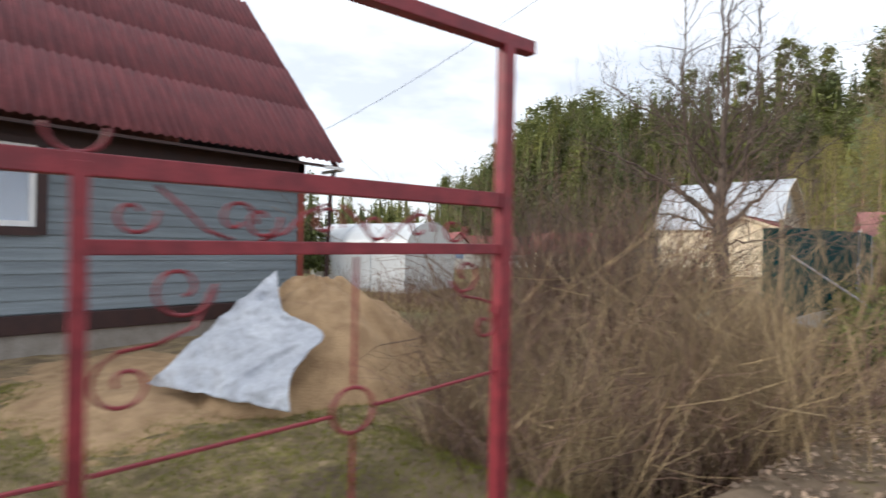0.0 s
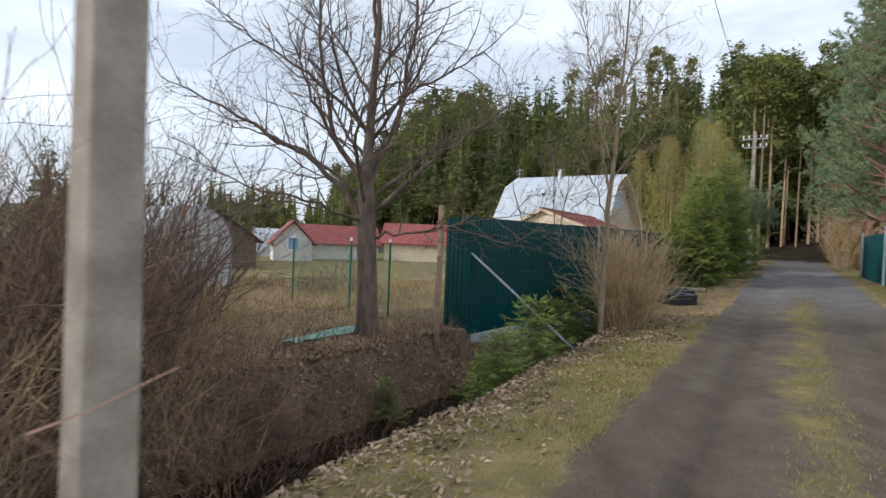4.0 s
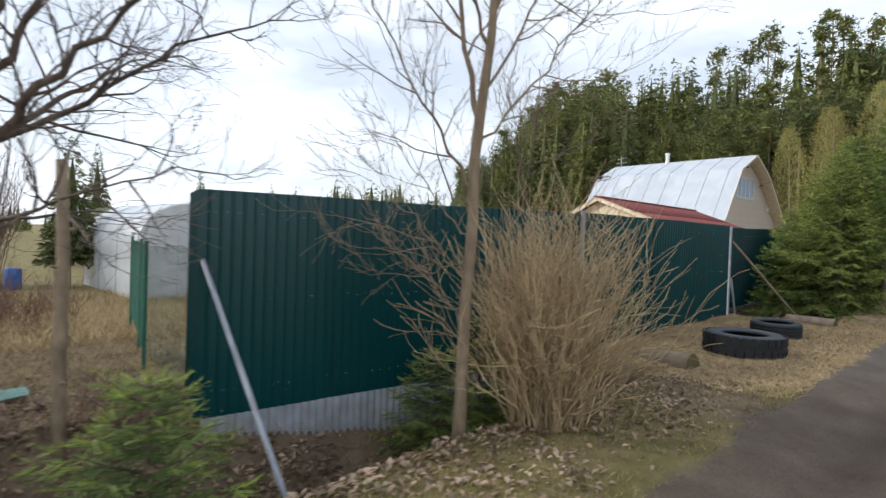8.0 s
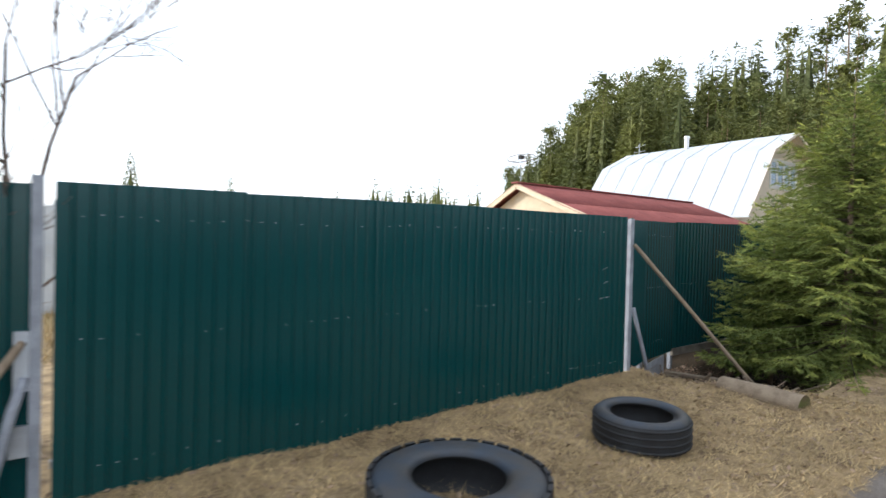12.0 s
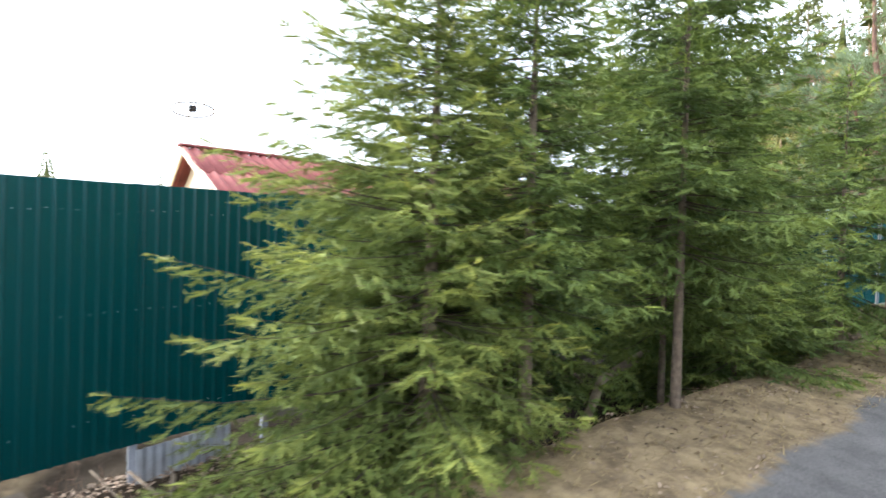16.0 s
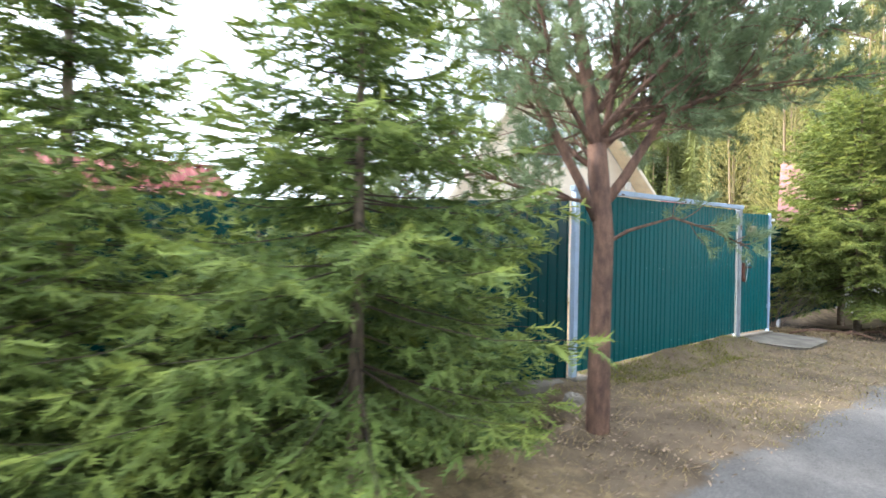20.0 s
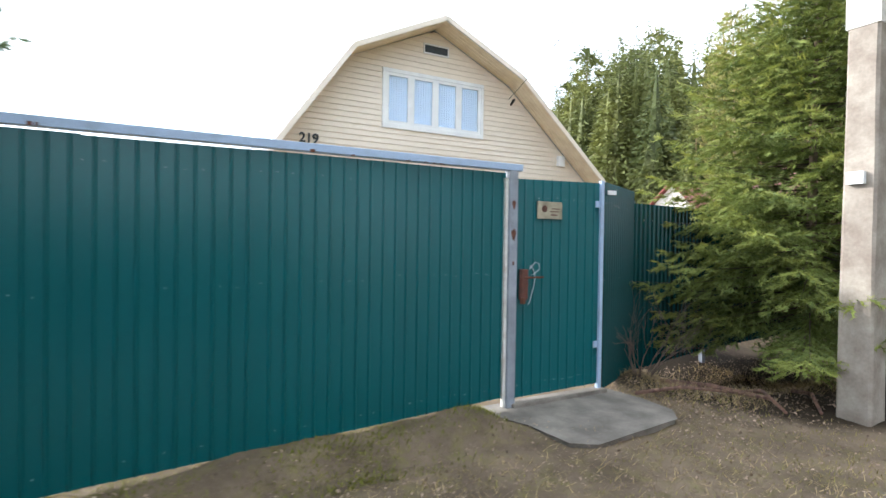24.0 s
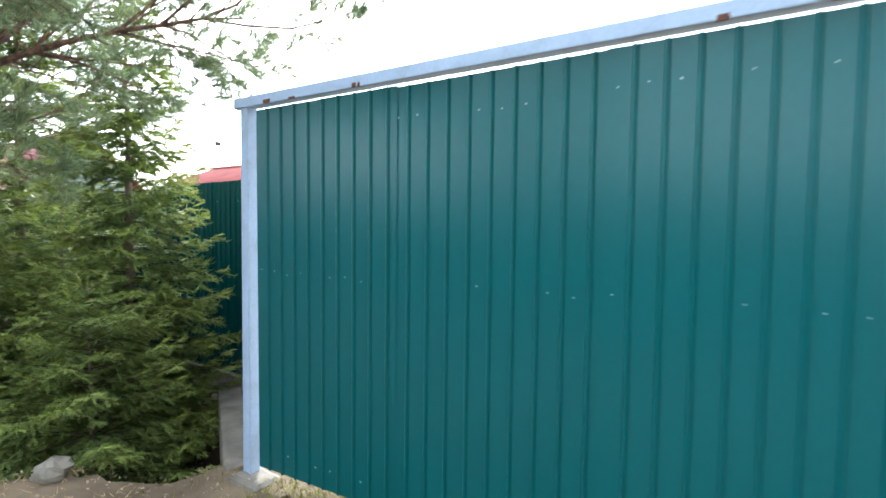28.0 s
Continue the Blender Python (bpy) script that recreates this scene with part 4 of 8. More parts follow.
def needle_mesh(name, twigs, material, rng, per=11, length=0.026, width=0.0045, blade=0.007, spread=0.8, age=None):
    """Twigs as rows of start (3), way (3), length (1): each gets a narrow blade and needles to both sides."""
    tw = np.asarray(twigs, np.float64)
    p, d, L = tw[:, :3], unit(tw[:, 3:6]), tw[:, 6:7]
    ref = np.tile(np.array([[0.0, 0.0, 1.0]]), (len(tw), 1)) + rng.normal(0, 0.8, (len(tw), 3))
    s = unit(np.cross(d, ref))
    n = np.cross(s, d)
    vs, fs = [], []
    k = 0
    e = p + d * L
    mid = p + d * L * 0.5
    vs.append(np.stack([p, mid + s * blade, e, mid - s * blade], 1).reshape(-1, 3))
    i = np.arange(len(tw)) * 4
    fs.append(np.concatenate([np.stack([i, i + 1, i + 2], 1), np.stack([i, i + 2, i + 3], 1)]))
    k += 4 * len(tw)
    for j in range(per):
        f = (j + 0.6) / per
        side = -1.0 if j % 2 else 1.0
        q = p + d * (L * f)
        w = unit(d * 0.85 + s * (side * spread) + n * rng.normal(0.1, 0.6, (len(tw), 1)))
        ln = length * rng.uniform(0.7, 1.25, (len(tw), 1))
        vs.append(np.stack([q - d * width, q + d * width, q + w * ln], 1).reshape(-1, 3))
        i = np.arange(len(tw)) * 3 + k
        fs.append(np.stack([i, i + 1, i + 2], 1))
        k += 3 * len(tw)
    me = array_mesh(name, np.concatenate(vs), np.concatenate(fs), material)
    if age is not None:
        age = np.asarray(age)
        at = me.attributes.new("young", 'FLOAT', 'POINT')
        at.data.foreach_set("value", np.concatenate([np.repeat(age, 4)] + [np.repeat(np.clip(age + 0.08, 0, 1), 3)] * per).astype(np.float32))
    return me


def tuft_mesh(name, twigs, material, rng, per=44, length=0.072, width=0.0016):
    """Long needles all round the outer part of each twig (start, way, length)."""
    tw = np.repeat(np.asarray(twigs, np.float64), per, axis=0)
    m = len(tw)
    p, d, L = tw[:, :3], unit(tw[:, 3:6]), tw[:, 6:7]
    s = unit(np.cross(d, np.array([[0.21, 0.43, 0.88]])))
    n = np.cross(s, d)
    a = rng.uniform(0, 6.283, (m, 1))
    o = s * np.cos(a) + n * np.sin(a)
    q = p + d * (L * rng.uniform(0.15, 1.0, (m, 1)))
    w = unit(d * rng.uniform(0.55, 1.1, (m, 1)) + o * rng.uniform(0.5, 1.0, (m, 1)) + np.array([0, 0, 0.12]))
    e = q + w * (length * rng.uniform(0.7, 1.2, (m, 1)))
    t = unit(np.cross(w, rng.normal(0, 1, (m, 3)))) * width
    v = np.stack([q - t, q + t, e], 1).reshape(-1, 3)
    i = np.arange(m) * 3
    return array_mesh(name, v, np.stack([i, i + 1, i + 2], 1), material)


def spruce_parts(h, r, bare, seed, material, gap=0.15, per_whorl=7, sub_step=0.078, droop=0.25, shape=0.85, fine=1.0, stout=0.0145, leaf=1.0, lopsided=0.0, towards=0.0):
    """Meshes of a spruce of height h: trunk, branches and needles. bare: the height below which the trunk has no live boughs."""
    rng = np.random.default_rng(seed)
    trunk, wood, twigs = Mesh(), Mesh(), []
    lean = rng.normal(0, 0.02, 2)
    tp = [(lean[0] * z * h * 0.2, lean[1] * z * h * 0.2, z * h) for z in np.linspace(0, 1, 9)]
    r0 = stout * h
    age = []
    trunk.tube([(tp[0][0], tp[0][1], -0.15)] + tp, [r0 * 1.25] + [max(0.006, r0 * (1 - 0.96 * i / 8)) for i in range(9)], 8)
    z = bare
    while z < h * 0.985:
        f = (z - bare * 0.6) / (h - bare * 0.6)
        reach = r * (1 - f) ** shape * (0.55 + 0.45 * min(1, (z - bare) / 0.35 + 0.45)) + 0.06
        m = per_whorl if f < 0.8 else 5
        a0 = rng.uniform(0, 6.28)
        for j in range(m):
            a = a0 + 6.283 * j / m + rng.normal(0, 0.2)
            L = reach * rng.uniform(0.72, 1.12) * (1 + lopsided * math.cos(a - radians(towards)))
            zz = z + rng.uniform(-0.11, 0.11) * (1 if f < 0.9 else 0.2)
            rise = -0.02 + 0.8 * f + 0.08 * math.sin(5 * a)
            out = np.array([math.cos(a), math.sin(a), 0.0])
            pts = []
            nseg = 6
            for q in range(nseg + 1):
                t = q / nseg
                pts.append(np.array([0, 0, zz]) + out * (L * t) + np.array([0, 0, L * (rise * t - droop * 1.25 * (t - 0.36 * t ** 3))]))
            pts = np.array(pts)
            wood.tube([tuple(v) for v in pts[::2]], [0.003 + 0.0045 * L, 0.002 + 0.0032 * L, 0.0025, 0.0012], 4, cap=False)
            t = 0.16 + 0.1 * rng.random() if L > 0.5 else 0.05
            side = 1
            while t < 1.0:
                x = t * nseg
                q = min(int(x), nseg - 1)
                pos = pts[q] + (pts[q + 1] - pts[q]) * (x - q)
                ax = unit(pts[q + 1] - pts[q])
                sd = unit(np.cross(ax, np.array([0, 0, 1.0])))
                sl = (0.10 + 0.42 * L * (1 - t) ** 0.8 * min(1, 2.5 * t)) * rng.uniform(0.7, 1.15)
                sl = min(sl, 0.50)
                w = unit(ax * 0.72 + sd * side * rng.uniform(0.6, 0.95) + np.array([0, 0, rng.normal(-0.34, 0.16)]))
                steps = max(1, int(sl / 0.11))
                for u in range(steps):
                    b = pos + w * (sl * u / steps) + np.array([0, 0, -0.05 * (u / steps) ** 2])
                    twigs.append((*b, *w, sl / steps * 1.15))
                    age.append((0.7 if u == steps - 1 else 0.3) * (0.15 + 0.85 * t) * rng.uniform(0.55, 1.0))
                    if u < steps:
                        for s2 in (1, -1):
                            if rng.random() < 0.85 * fine:
                                w2 = unit(w * 0.75 + np.cross(w, np.array([0, 0, 1.0])) * s2 * 0.7 + np.array([0, 0, rng.normal(-0.16, 0.18)]))
                                twigs.append((*(b + w * 0.03), *w2, rng.uniform(0.06, 0.12) * leaf ** 0.5))
                                age.append(0.9 * (t ** 1.5) * rng.uniform(0.1, 1.0))
                side = -side
                t += sub_step / L * rng.uniform(0.75, 1.25)
            ax = unit(pts[-1] - pts[-2])
            twigs.append((*(pts[-1] - ax * 0.04), *ax, 0.13))
            age.append(0.95)
        z += gap * (1.15 - 0.35 * f) * rng.uniform(0.85, 1.15)
    twigs.append((tp[-1][0], tp[-1][1], h - 0.12, 0, 0, 1, 0.22))
    age.append(0.9)
    return trunk, wood, needle_mesh("needles", twigs, material, rng, age=age, length=0.029 * leaf, width=0.0050 * leaf, blade=0.0075 * leaf)


def spruce_tree(at, spec, label, scale=1.0, turn=0.0, cache={}, group="spruces in the ditch"):
    key = spec
    if key in cache:
        ob = copy_thing(cache[key], pose(*at, 0, 0, turn))
        ob.matrix_basis = pose(*at, 0, 0, turn) @ Matrix.Scale(scale, 4)
        return tagged(ob, label)
    t = thing("spruce_tree", (0, 0, 0), label, "tree", group)
    trunk, wood, needles = spruce_parts(*spec[0], **dict(spec[1]))
    part("trunk", trunk, M_barkspruce, t, smooth=True)
    part("crown_wood", wood, M_darkwood, t)
    part("crown", needles, None, t, "dense green needles")
    t.matrix_basis = pose(*at, 0, 0, turn) @ Matrix.Scale(scale, 4)
    cache[key] = t
    return t


FULL = ((4.6, 1.64, 0.75, 11, M_sprucesunlit), (("lopsided", 0.32), ("towards", 205.0), ("droop", 0.28), ("shape", 0.76), ("leaf", 1.3), ("stout", 0.018), ("per_whorl", 9), ("gap", 0.145), ("sub_step", 0.062)))
SUNNY = ((5.4, 2.30, 0.95, 83, M_sprucesunlit), (("droop", 0.26), ("shape", 0.75), ("per_whorl", 10), ("gap", 0.14), ("sub_step", 0.085), ("leaf", 1.65)))
BACK = ((5.0, 1.6, 1.40, 29, M_spruce), (("droop", 0.25), ("shape", 0.75), ("sub_step", 0.090), ("per_whorl", 9), ("gap", 0.15), ("leaf", 1.75)))
TALL = ((5.0, 1.02, 0.60, 37, M_spruce), (("droop", 0.30), ("shape", 0.70), ("sub_step", 0.072), ("per_whorl", 9), ("gap", 0.13), ("leaf", 1.65)))
FULL2 = ((5.0, 1.42, 1.65, 23, M_spruce), (("lopsided", 0.25), ("towards", 120.0), ("droop", 0.28), ("shape", 0.78), ("per_whorl", 9), ("gap", 0.145), ("sub_step", 0.062), ("leaf", 1.35)))
PRUNED = ((4.8, 1.35, 1.45, 31, M_spruce), (("droop", 0.27), ("shape", 0.62), ("stout", 0.0095), ("per_whorl", 9), ("gap", 0.14), ("sub_step", 0.064), ("leaf", 1.38)))
YOUNG = ((3.0, 1.25, 0.55, 47, M_spruce), (("gap", 0.14), ("droop", 0.34), ("shape", 1.0), ("per_whorl", 8), ("sub_step", 0.054), ("leaf", 1.35)))
LOW = ((2.6, 1.45, 0.20, 53, M_spruce), (("gap", 0.16), ("droop", 0.20), ("per_whorl", 8), ("sub_step", 0.056), ("shape", 0.7), ("leaf", 1.35)))
SMALL = ((1.3, 0.72, 0.08, 61, M_spruce), (("gap", 0.085), ("per_whorl", 6), ("droop", 0.08), ("sub_step", 0.055)))


def grow(m, p, d, L, r, depth, rng, twist=0.35, split=(2, 4), shrink=0.68, up=0.12, min_r=0.003, sides=(7, 6, 5, 4, 3, 3), wob=0.10, limit=5):
    """A limb and what grows from it."""
    n = 5 if depth < 2 else 4
    pts, rad = [np.array(p, float)], [r]
    d = unit(np.array(d, float))
    for i in range(n):
        d = unit(d + rng.normal(0, wob, 3) + np.array([0, 0, up * 0.35]))
        pts.append(pts[-1] + d * (L / n))
        rad.append(max(min_r, r * (1 - (0.55 if depth < limit else 0.8) * (i + 1) / n)))
    m.tube([tuple(q) for q in pts], rad, sides[min(depth, len(sides) - 1)], cap=False)
    if depth >= limit:
        return
    k = int(rng.integers(split[0], split[1] + 1))
    spots = sorted(rng.uniform(0.3, 0.95, k)) + [1.0]
    for s in spots:
        x = s * n
        q = min(int(x), n - 1)
        b = pts[q] + (pts[q + 1] - pts[q]) * (x - q)
        ax = unit(pts[q + 1] - pts[q])
        side = unit(np.cross(ax, rng.normal(0, 1, 3)))
        ang = twist * rng.uniform(0.7, 1.5) * (0.5 if s == 1.0 else 1.0)
        nd = unit(ax * math.cos(ang) + side * math.sin(ang) + np.array([0, 0, up]))
        grow(m, b, nd, L * shrink * rng.uniform(0.75, 1.15), max(min_r, rad[q + 1] * rng.uniform(0.6, 0.85)), depth + 1, rng, twist, split, shrink, up, min_r, sides, wob, limit)


def stems(m, cx, cy, n, radius, h, r, rng, lean=0.35, forks=3, zf=None, curve=0.15, side_len=0.35):
    """Many thin stems standing up from a patch of ground, each with a few side twigs."""
    for _ in range(n):
        a, q = rng.uniform(0, 6.283), radius * math.sqrt(rng.random())
        x, y = cx + q * math.cos(a), cy + q * math.sin(a)
        z = zf(x, y) if zf else 0.0
        L = h * rng.uniform(0.55, 1.15)
        d = unit(np.array([rng.normal(0, lean) + 0.35 * lean * math.cos(a), rng.normal(0, lean) + 0.35 * lean * math.sin(a), 1.0]))
        pts = [np.array([x, y, z - 0.05])]
        for i in range(4):
            d = unit(d + rng.normal(0, curve, 3))
            pts.append(pts[-1] + d * L / 4)
        m.tube([tuple(v) for v in pts], [r, r * 0.8, r * 0.6, r * 0.42, r * 0.2], 3, cap=False)
        for _ in range(forks):
            i = int(rng.integers(1, 4))
            b = pts[i] + (pts[i + 1] - pts[i]) * rng.random()
            w = unit(unit(pts[i + 1] - pts[i]) + rng.normal(0, 0.55, 3))
            l2 = side_len * L * rng.uniform(0.4, 1.0)
            c = b + w * l2 * 0.5 + rng.normal(0, 0.03, 3)
            e = c + unit(w + np.array([0, 0, 0.3])) * l2 * 0.5
            m.tube([tuple(b), tuple(c), tuple(e)], [r * 0.5, r * 0.4, r * 0.2], 3, cap=False)


# the bare oak on the garden bank
oak = thing("oak_tree", (-5.45, 3.7, 0.0), "bare spreading tree with grey-brown bark", "tree")
rng = np.random.default_rng(5)
om = Mesh()
lead = [(-5.45, 3.7, -0.25), (-5.44, 3.7, 0.1), (-5.47, 3.7, 0.8), (-5.52, 3.70, 1.4), (-5.55, 3.70, 1.9), (-5.56, 3.68, 2.4), (-5.50, 3.66, 3.0), (-5.52, 3.72, 3.8), (-5.45, 3.75, 4.8)]
om.tube(lead, [0.23, 0.172, 0.152, 0.150, 0.152, 0.105, 0.076, 0.060, 0.042], 12)
part("trunk", om, M_bark, oak, smooth=True)
limb = Mesh()
grow(limb, lead[-1], (0.1, 0.1, 1), 2.0, 0.04, 2, rng, twist=0.5, shrink=0.7, up=0.1, min_r=0.0025, wob=0.16)
part("limb", limb, M_bark, oak, "upright leading stem", smooth=True)


def branched(m, pts, r, rng, step=0.16, first=0.22, reach=(0.5, 1.15), up=0.10, end=0.10, thin=0.0022, r_side=0.016):
    """A long curved limb through pts with side branches that fork into fine twigs."""
    pts = [np.array(p, float) for p in pts]
    fine = [pts[0]]
    for i in range(len(pts) - 1):
        p0, p1, p2, p3 = pts[max(0, i - 1)], pts[i], pts[i + 1], pts[min(len(pts) - 1, i + 2)]
        for k in range(1, 6):
            t = k / 5
            q = 0.5 * (2 * p1 + (p2 - p0) * t + (2 * p0 - 5 * p1 + 4 * p2 - p3) * t * t + (3 * p1 - p0 - 3 * p2 + p3) * t ** 3)
            fine.append(q + rng.normal(0, 0.022, 3))
    n = len(fine) - 1
    m.tube([tuple(q) for q in fine], [max(thin, r * (1 - (1 - end) * (i / n) ** 0.8)) for i in range(n + 1)], 7, cap=False)
    seg = [np.linalg.norm(fine[i + 1] - fine[i]) for i in range(n)]
    total = sum(seg)
    t = first * total
    while t < total:
        q, u = 0, t
        while q < n - 1 and u > seg[q]:
            u -= seg[q]
            q += 1
        ax = unit(fine[q + 1] - fine[q])
        side = unit(np.cross(ax, rng.normal(0, 1, 3)))
        way = unit(ax * 0.75 + side * rng.uniform(0.6, 1.0) + np.array([0, 0, up]))
        f = t / total
        grow(m, fine[q] + ax * u, way, rng.uniform(*reach) * (1.15 - 0.5 * f), max(thin, r_side * (1.1 - 0.7 * f)), 2, rng, twist=0.62, split=(2, 3), shrink=0.60, up=0.06, min_r=thin, wob=0.20, limit=4)
        t += step * rng.uniform(0.6, 1.4)


OAK_R, OAK_D = np.array([0.714, 0.70, 0.0]), np.array([-0.70, 0.714, 0.0])
for r, way in ((0.066, ((0, 0, 1.68), (-0.78, 0.1, 2.55), (-2.0, 0.2, 3.2), (-3.1, 0.35, 3.75))), (0.066, ((0, 0, 1.72), (0.6, -0.1, 2.3), (1.33, -0.2, 2.95), (2.45, -0.3, 3.8))),
               (0.050, ((0, 0, 2.2), (-0.55, -0.2, 2.95), (-0.94, -0.4, 3.6), (-1.3, -0.6, 4.6))), (0.050, ((0, 0, 2.35), (0.35, 0.2, 3.05), (0.55, 0.3, 3.8), (0.8, 0.4, 4.9))),
               (0.030, ((0, 0, 1.45), (0.6, -0.2, 1.52), (1.4, -0.5, 1.70), (2.5, -0.8, 1.85))), (0.034, ((0, 0, 1.6), (-0.7, -0.3, 1.9), (-1.7, -0.5, 2.1), (-2.7, -0.8, 2.5))),
               (0.046, ((0, 0, 1.9), (-0.2, -0.7, 2.6), (-0.1, -1.4, 3.2), (0.1, -2.0, 3.9))), (0.042, ((0, 0, 2.0), (0.2, 0.8, 2.7), (0.1, 1.8, 3.3), (0.2, 2.5, 3.8))),
               (0.040, ((0, 0, 2.6), (-0.5, 0.5, 3.4), (-0.9, 0.9, 4.5))), (0.040, ((0, 0, 2.9), (0.6, -0.4, 3.8), (1.1, -0.7, 4.8))),
               (0.040, ((0, 0, 2.0), (0.7, 0.5, 2.6), (1.6, 0.8, 3.3), (2.5, 1.0, 3.6))), (0.038, ((0, 0, 2.0), (-0.9, 0.5, 2.7), (-1.8, 0.8, 3.1), (-2.6, 0.9, 3.3))),
               (0.040, ((0, 0, 3.0), (-0.5, -0.5, 3.9), (-0.7, -0.8, 5.0))), (0.036, ((0, 0, 3.1), (-0.8, 0.0, 3.8), (-1.8, 0.1, 4.4), (-2.6, 0.2, 5.0))), (0.036, ((0, 0, 3.2), (0.8, 0.1, 3.9), (1.7, 0.2, 4.5), (2.4, 0.3, 5.2))), (0.034, ((0, 0, 3.7), (-0.5, 0.3, 4.5), (-1.2, 0.5, 5.4))), (0.034, ((0, 0, 3.8), (0.5, -0.3, 4.6), (1.2, -0.5, 5.5))), (0.034, ((0, 0, 3.3), (0.3, 0.5, 4.1), (0.4, 0.8, 5.2))),
               (0.056, ((0, 0, 2.3), (-0.52, 0.1, 3.0), (-0.76, 0.1, 4.2), (-0.8, 0.1, 6.0), (-0.9, 0.0, 8.2))), (0.056, ((0, 0, 2.5), (0.40, -0.1, 3.2), (0.62, -0.1, 4.5), (0.72, -0.1, 6.2), (0.9, 0.1, 8.0))), (0.045, ((0.05, 0.05, 4.6), (0.02, 0.1, 6.0), (0.0, 0.0, 8.4)))):
    limb = Mesh()
    branched(limb, [np.array([-5.54, 3.69, 0]) + OAK_R * q[0] + OAK_D * q[1] + np.array([0, 0, q[2]]) for q in way], r, rng)
    part("limb", limb, M_bark, oak, smooth=True)

# the slim roadside tree
slim = thing("slim_tree", (-2.68, 6.72, -0.2), "slim bare young tree on the ditch bank", "tree")
sm = Mesh()
sp = [(-2.68, 6.72, -0.35), (-2.68, 6.73, 0.4), (-2.67, 6.73, 1.0), (-2.64, 6.75, 1.6), (-2.66, 6.76, 2.1), (-2.63, 6.78, 2.5), (-2.58, 6.82, 3.1), (-2.57, 6.84, 3.8), (-2.50, 6.90, 5.0), (-2.46, 6.95, 6.8)]
sm.tube(sp, [0.064, 0.050, 0.046, 0.044, 0.044, 0.042, 0.035, 0.027, 0.018, 0.006], 9)
part("trunk", sm, M_barklight, slim, smooth=True)
rng = np.random.default_rng(9)
for z, a, L, r, rise in ((0.85, 3.9, 0.9, 0.009, 0.9), (1.15, -2.0, 1.0, 0.010, 1.0), (1.45, 3.4, 1.1, 0.010, 1.0), (1.9, 4.4, 1.6, 0.016, 1.3), (2.2, 0.9, 1.7, 0.014, 1.2), (2.42, 3.75, 2.8, 0.026, 4.5), (2.6, 0.2, 1.8, 0.015, 1.5), (2.75, 2.2, 1.6, 0.014, 1.4), (3.0, 4.6, 1.7, 0.016, 1.6),
                         (3.2, 0.8, 1.8, 0.018, 1.8), (3.35, 3.0, 1.6, 0.015, 1.6), (3.55, 1.4, 2.0, 0.020, 2.2), (3.7, 5.4, 1.5, 0.013, 1.6), (3.9, 3.6, 1.6, 0.014, 1.8), (4.2, 0.3, 1.4, 0.012, 1.8), (4.5, 2.2, 1.3, 0.012, 1.8), (4.9, 4.4, 1.1, 0.010, 1.8), (5.3, 1.0, 1.0, 0.009, 1.8)):
    limbs = Mesh()
    b = np.array([np.interp(z, [q[2] for q in sp], [q[k] for q in sp]) for k in (0, 1)] + [z])
    out = unit(np.array([math.cos(a), math.sin(a), rise]))
    pts = [b + out * L * 1.15 * t + np.array([0, 0, 0.12 * L * t * t]) for t in (0, 0.35, 0.7, 1.0)]
    branched(limbs, pts, r, rng, 0.14, 0.15, (0.35, 0.8), 0.2, 0.15, 0.0018, r * 0.5)
    part("limb", limbs, M_barklight, slim, "thin upright branch", smooth=True)

# bare trees behind the first fence
for x, y, h, seed in ((-5.0, 9.7, 3.0, 12),):
    t = thing("bare_tree", (x, y, 0), "bare slender tree rising behind the fence", "tree", "bare trees")
    rng = np.random.default_rng(seed)
    for k in range(3):
        m = Mesh()
        grow(m, (x + rng.normal(0, 0.12), y + rng.normal(0, 0.12), -0.1), (rng.normal(0, 0.12), rng.normal(0, 0.12), 1), h, 0.024, 1, rng, twist=0.62, split=(4, 6), shrink=0.46, up=0.08, min_r=0.0022, limit=4)
        part("stem", m, M_bark, t, smooth=True)

# the tan shrub beside the slim tree
shrub = thing("shrub", (-2.45, 7.55, -0.15), "leafless tan shrub of many upright stems", "shrub")
m = Mesh()
stems(m, -2.45, 7.55, 210, 0.34, 1.75, 0.0075, np.random.default_rng(3), lean=0.11, forks=4, zf=gz, curve=0.11, side_len=0.30)
part("crown", m, M_twigtan, shrub)
rng = np.random.default_rng(8)
for ring, (count, r0, lean, L, r) in enumerate(((64, 0.18, 0.14, 1.0, 0.011), (46, 0.30, 0.30, 0.88, 0.010), (14, 0.36, 0.70, 0.62, 0.008))):
    twist = Mesh()
    for k in range(count):
        a = rng.uniform(0, 6.28)
        q = r0 * math.sqrt(rng.random())
        grow(twist, (-2.45 + q * math.cos(a), 7.55 + q * math.sin(a), gz(-2.45, 7.5) - 0.03), (lean * math.cos(a) + rng.normal(0, 0.08), lean * math.sin(a) + rng.normal(0, 0.08), 1.0), L * rng.uniform(0.8, 1.2), r, 2, rng, twist=0.55, split=(2, 3), shrink=0.62, up=0.10, min_r=0.0022, wob=0.17, limit=4)
    part(("crown_core", "crown_edge", "skirt")[ring], twist, M_twigtan, shrub)

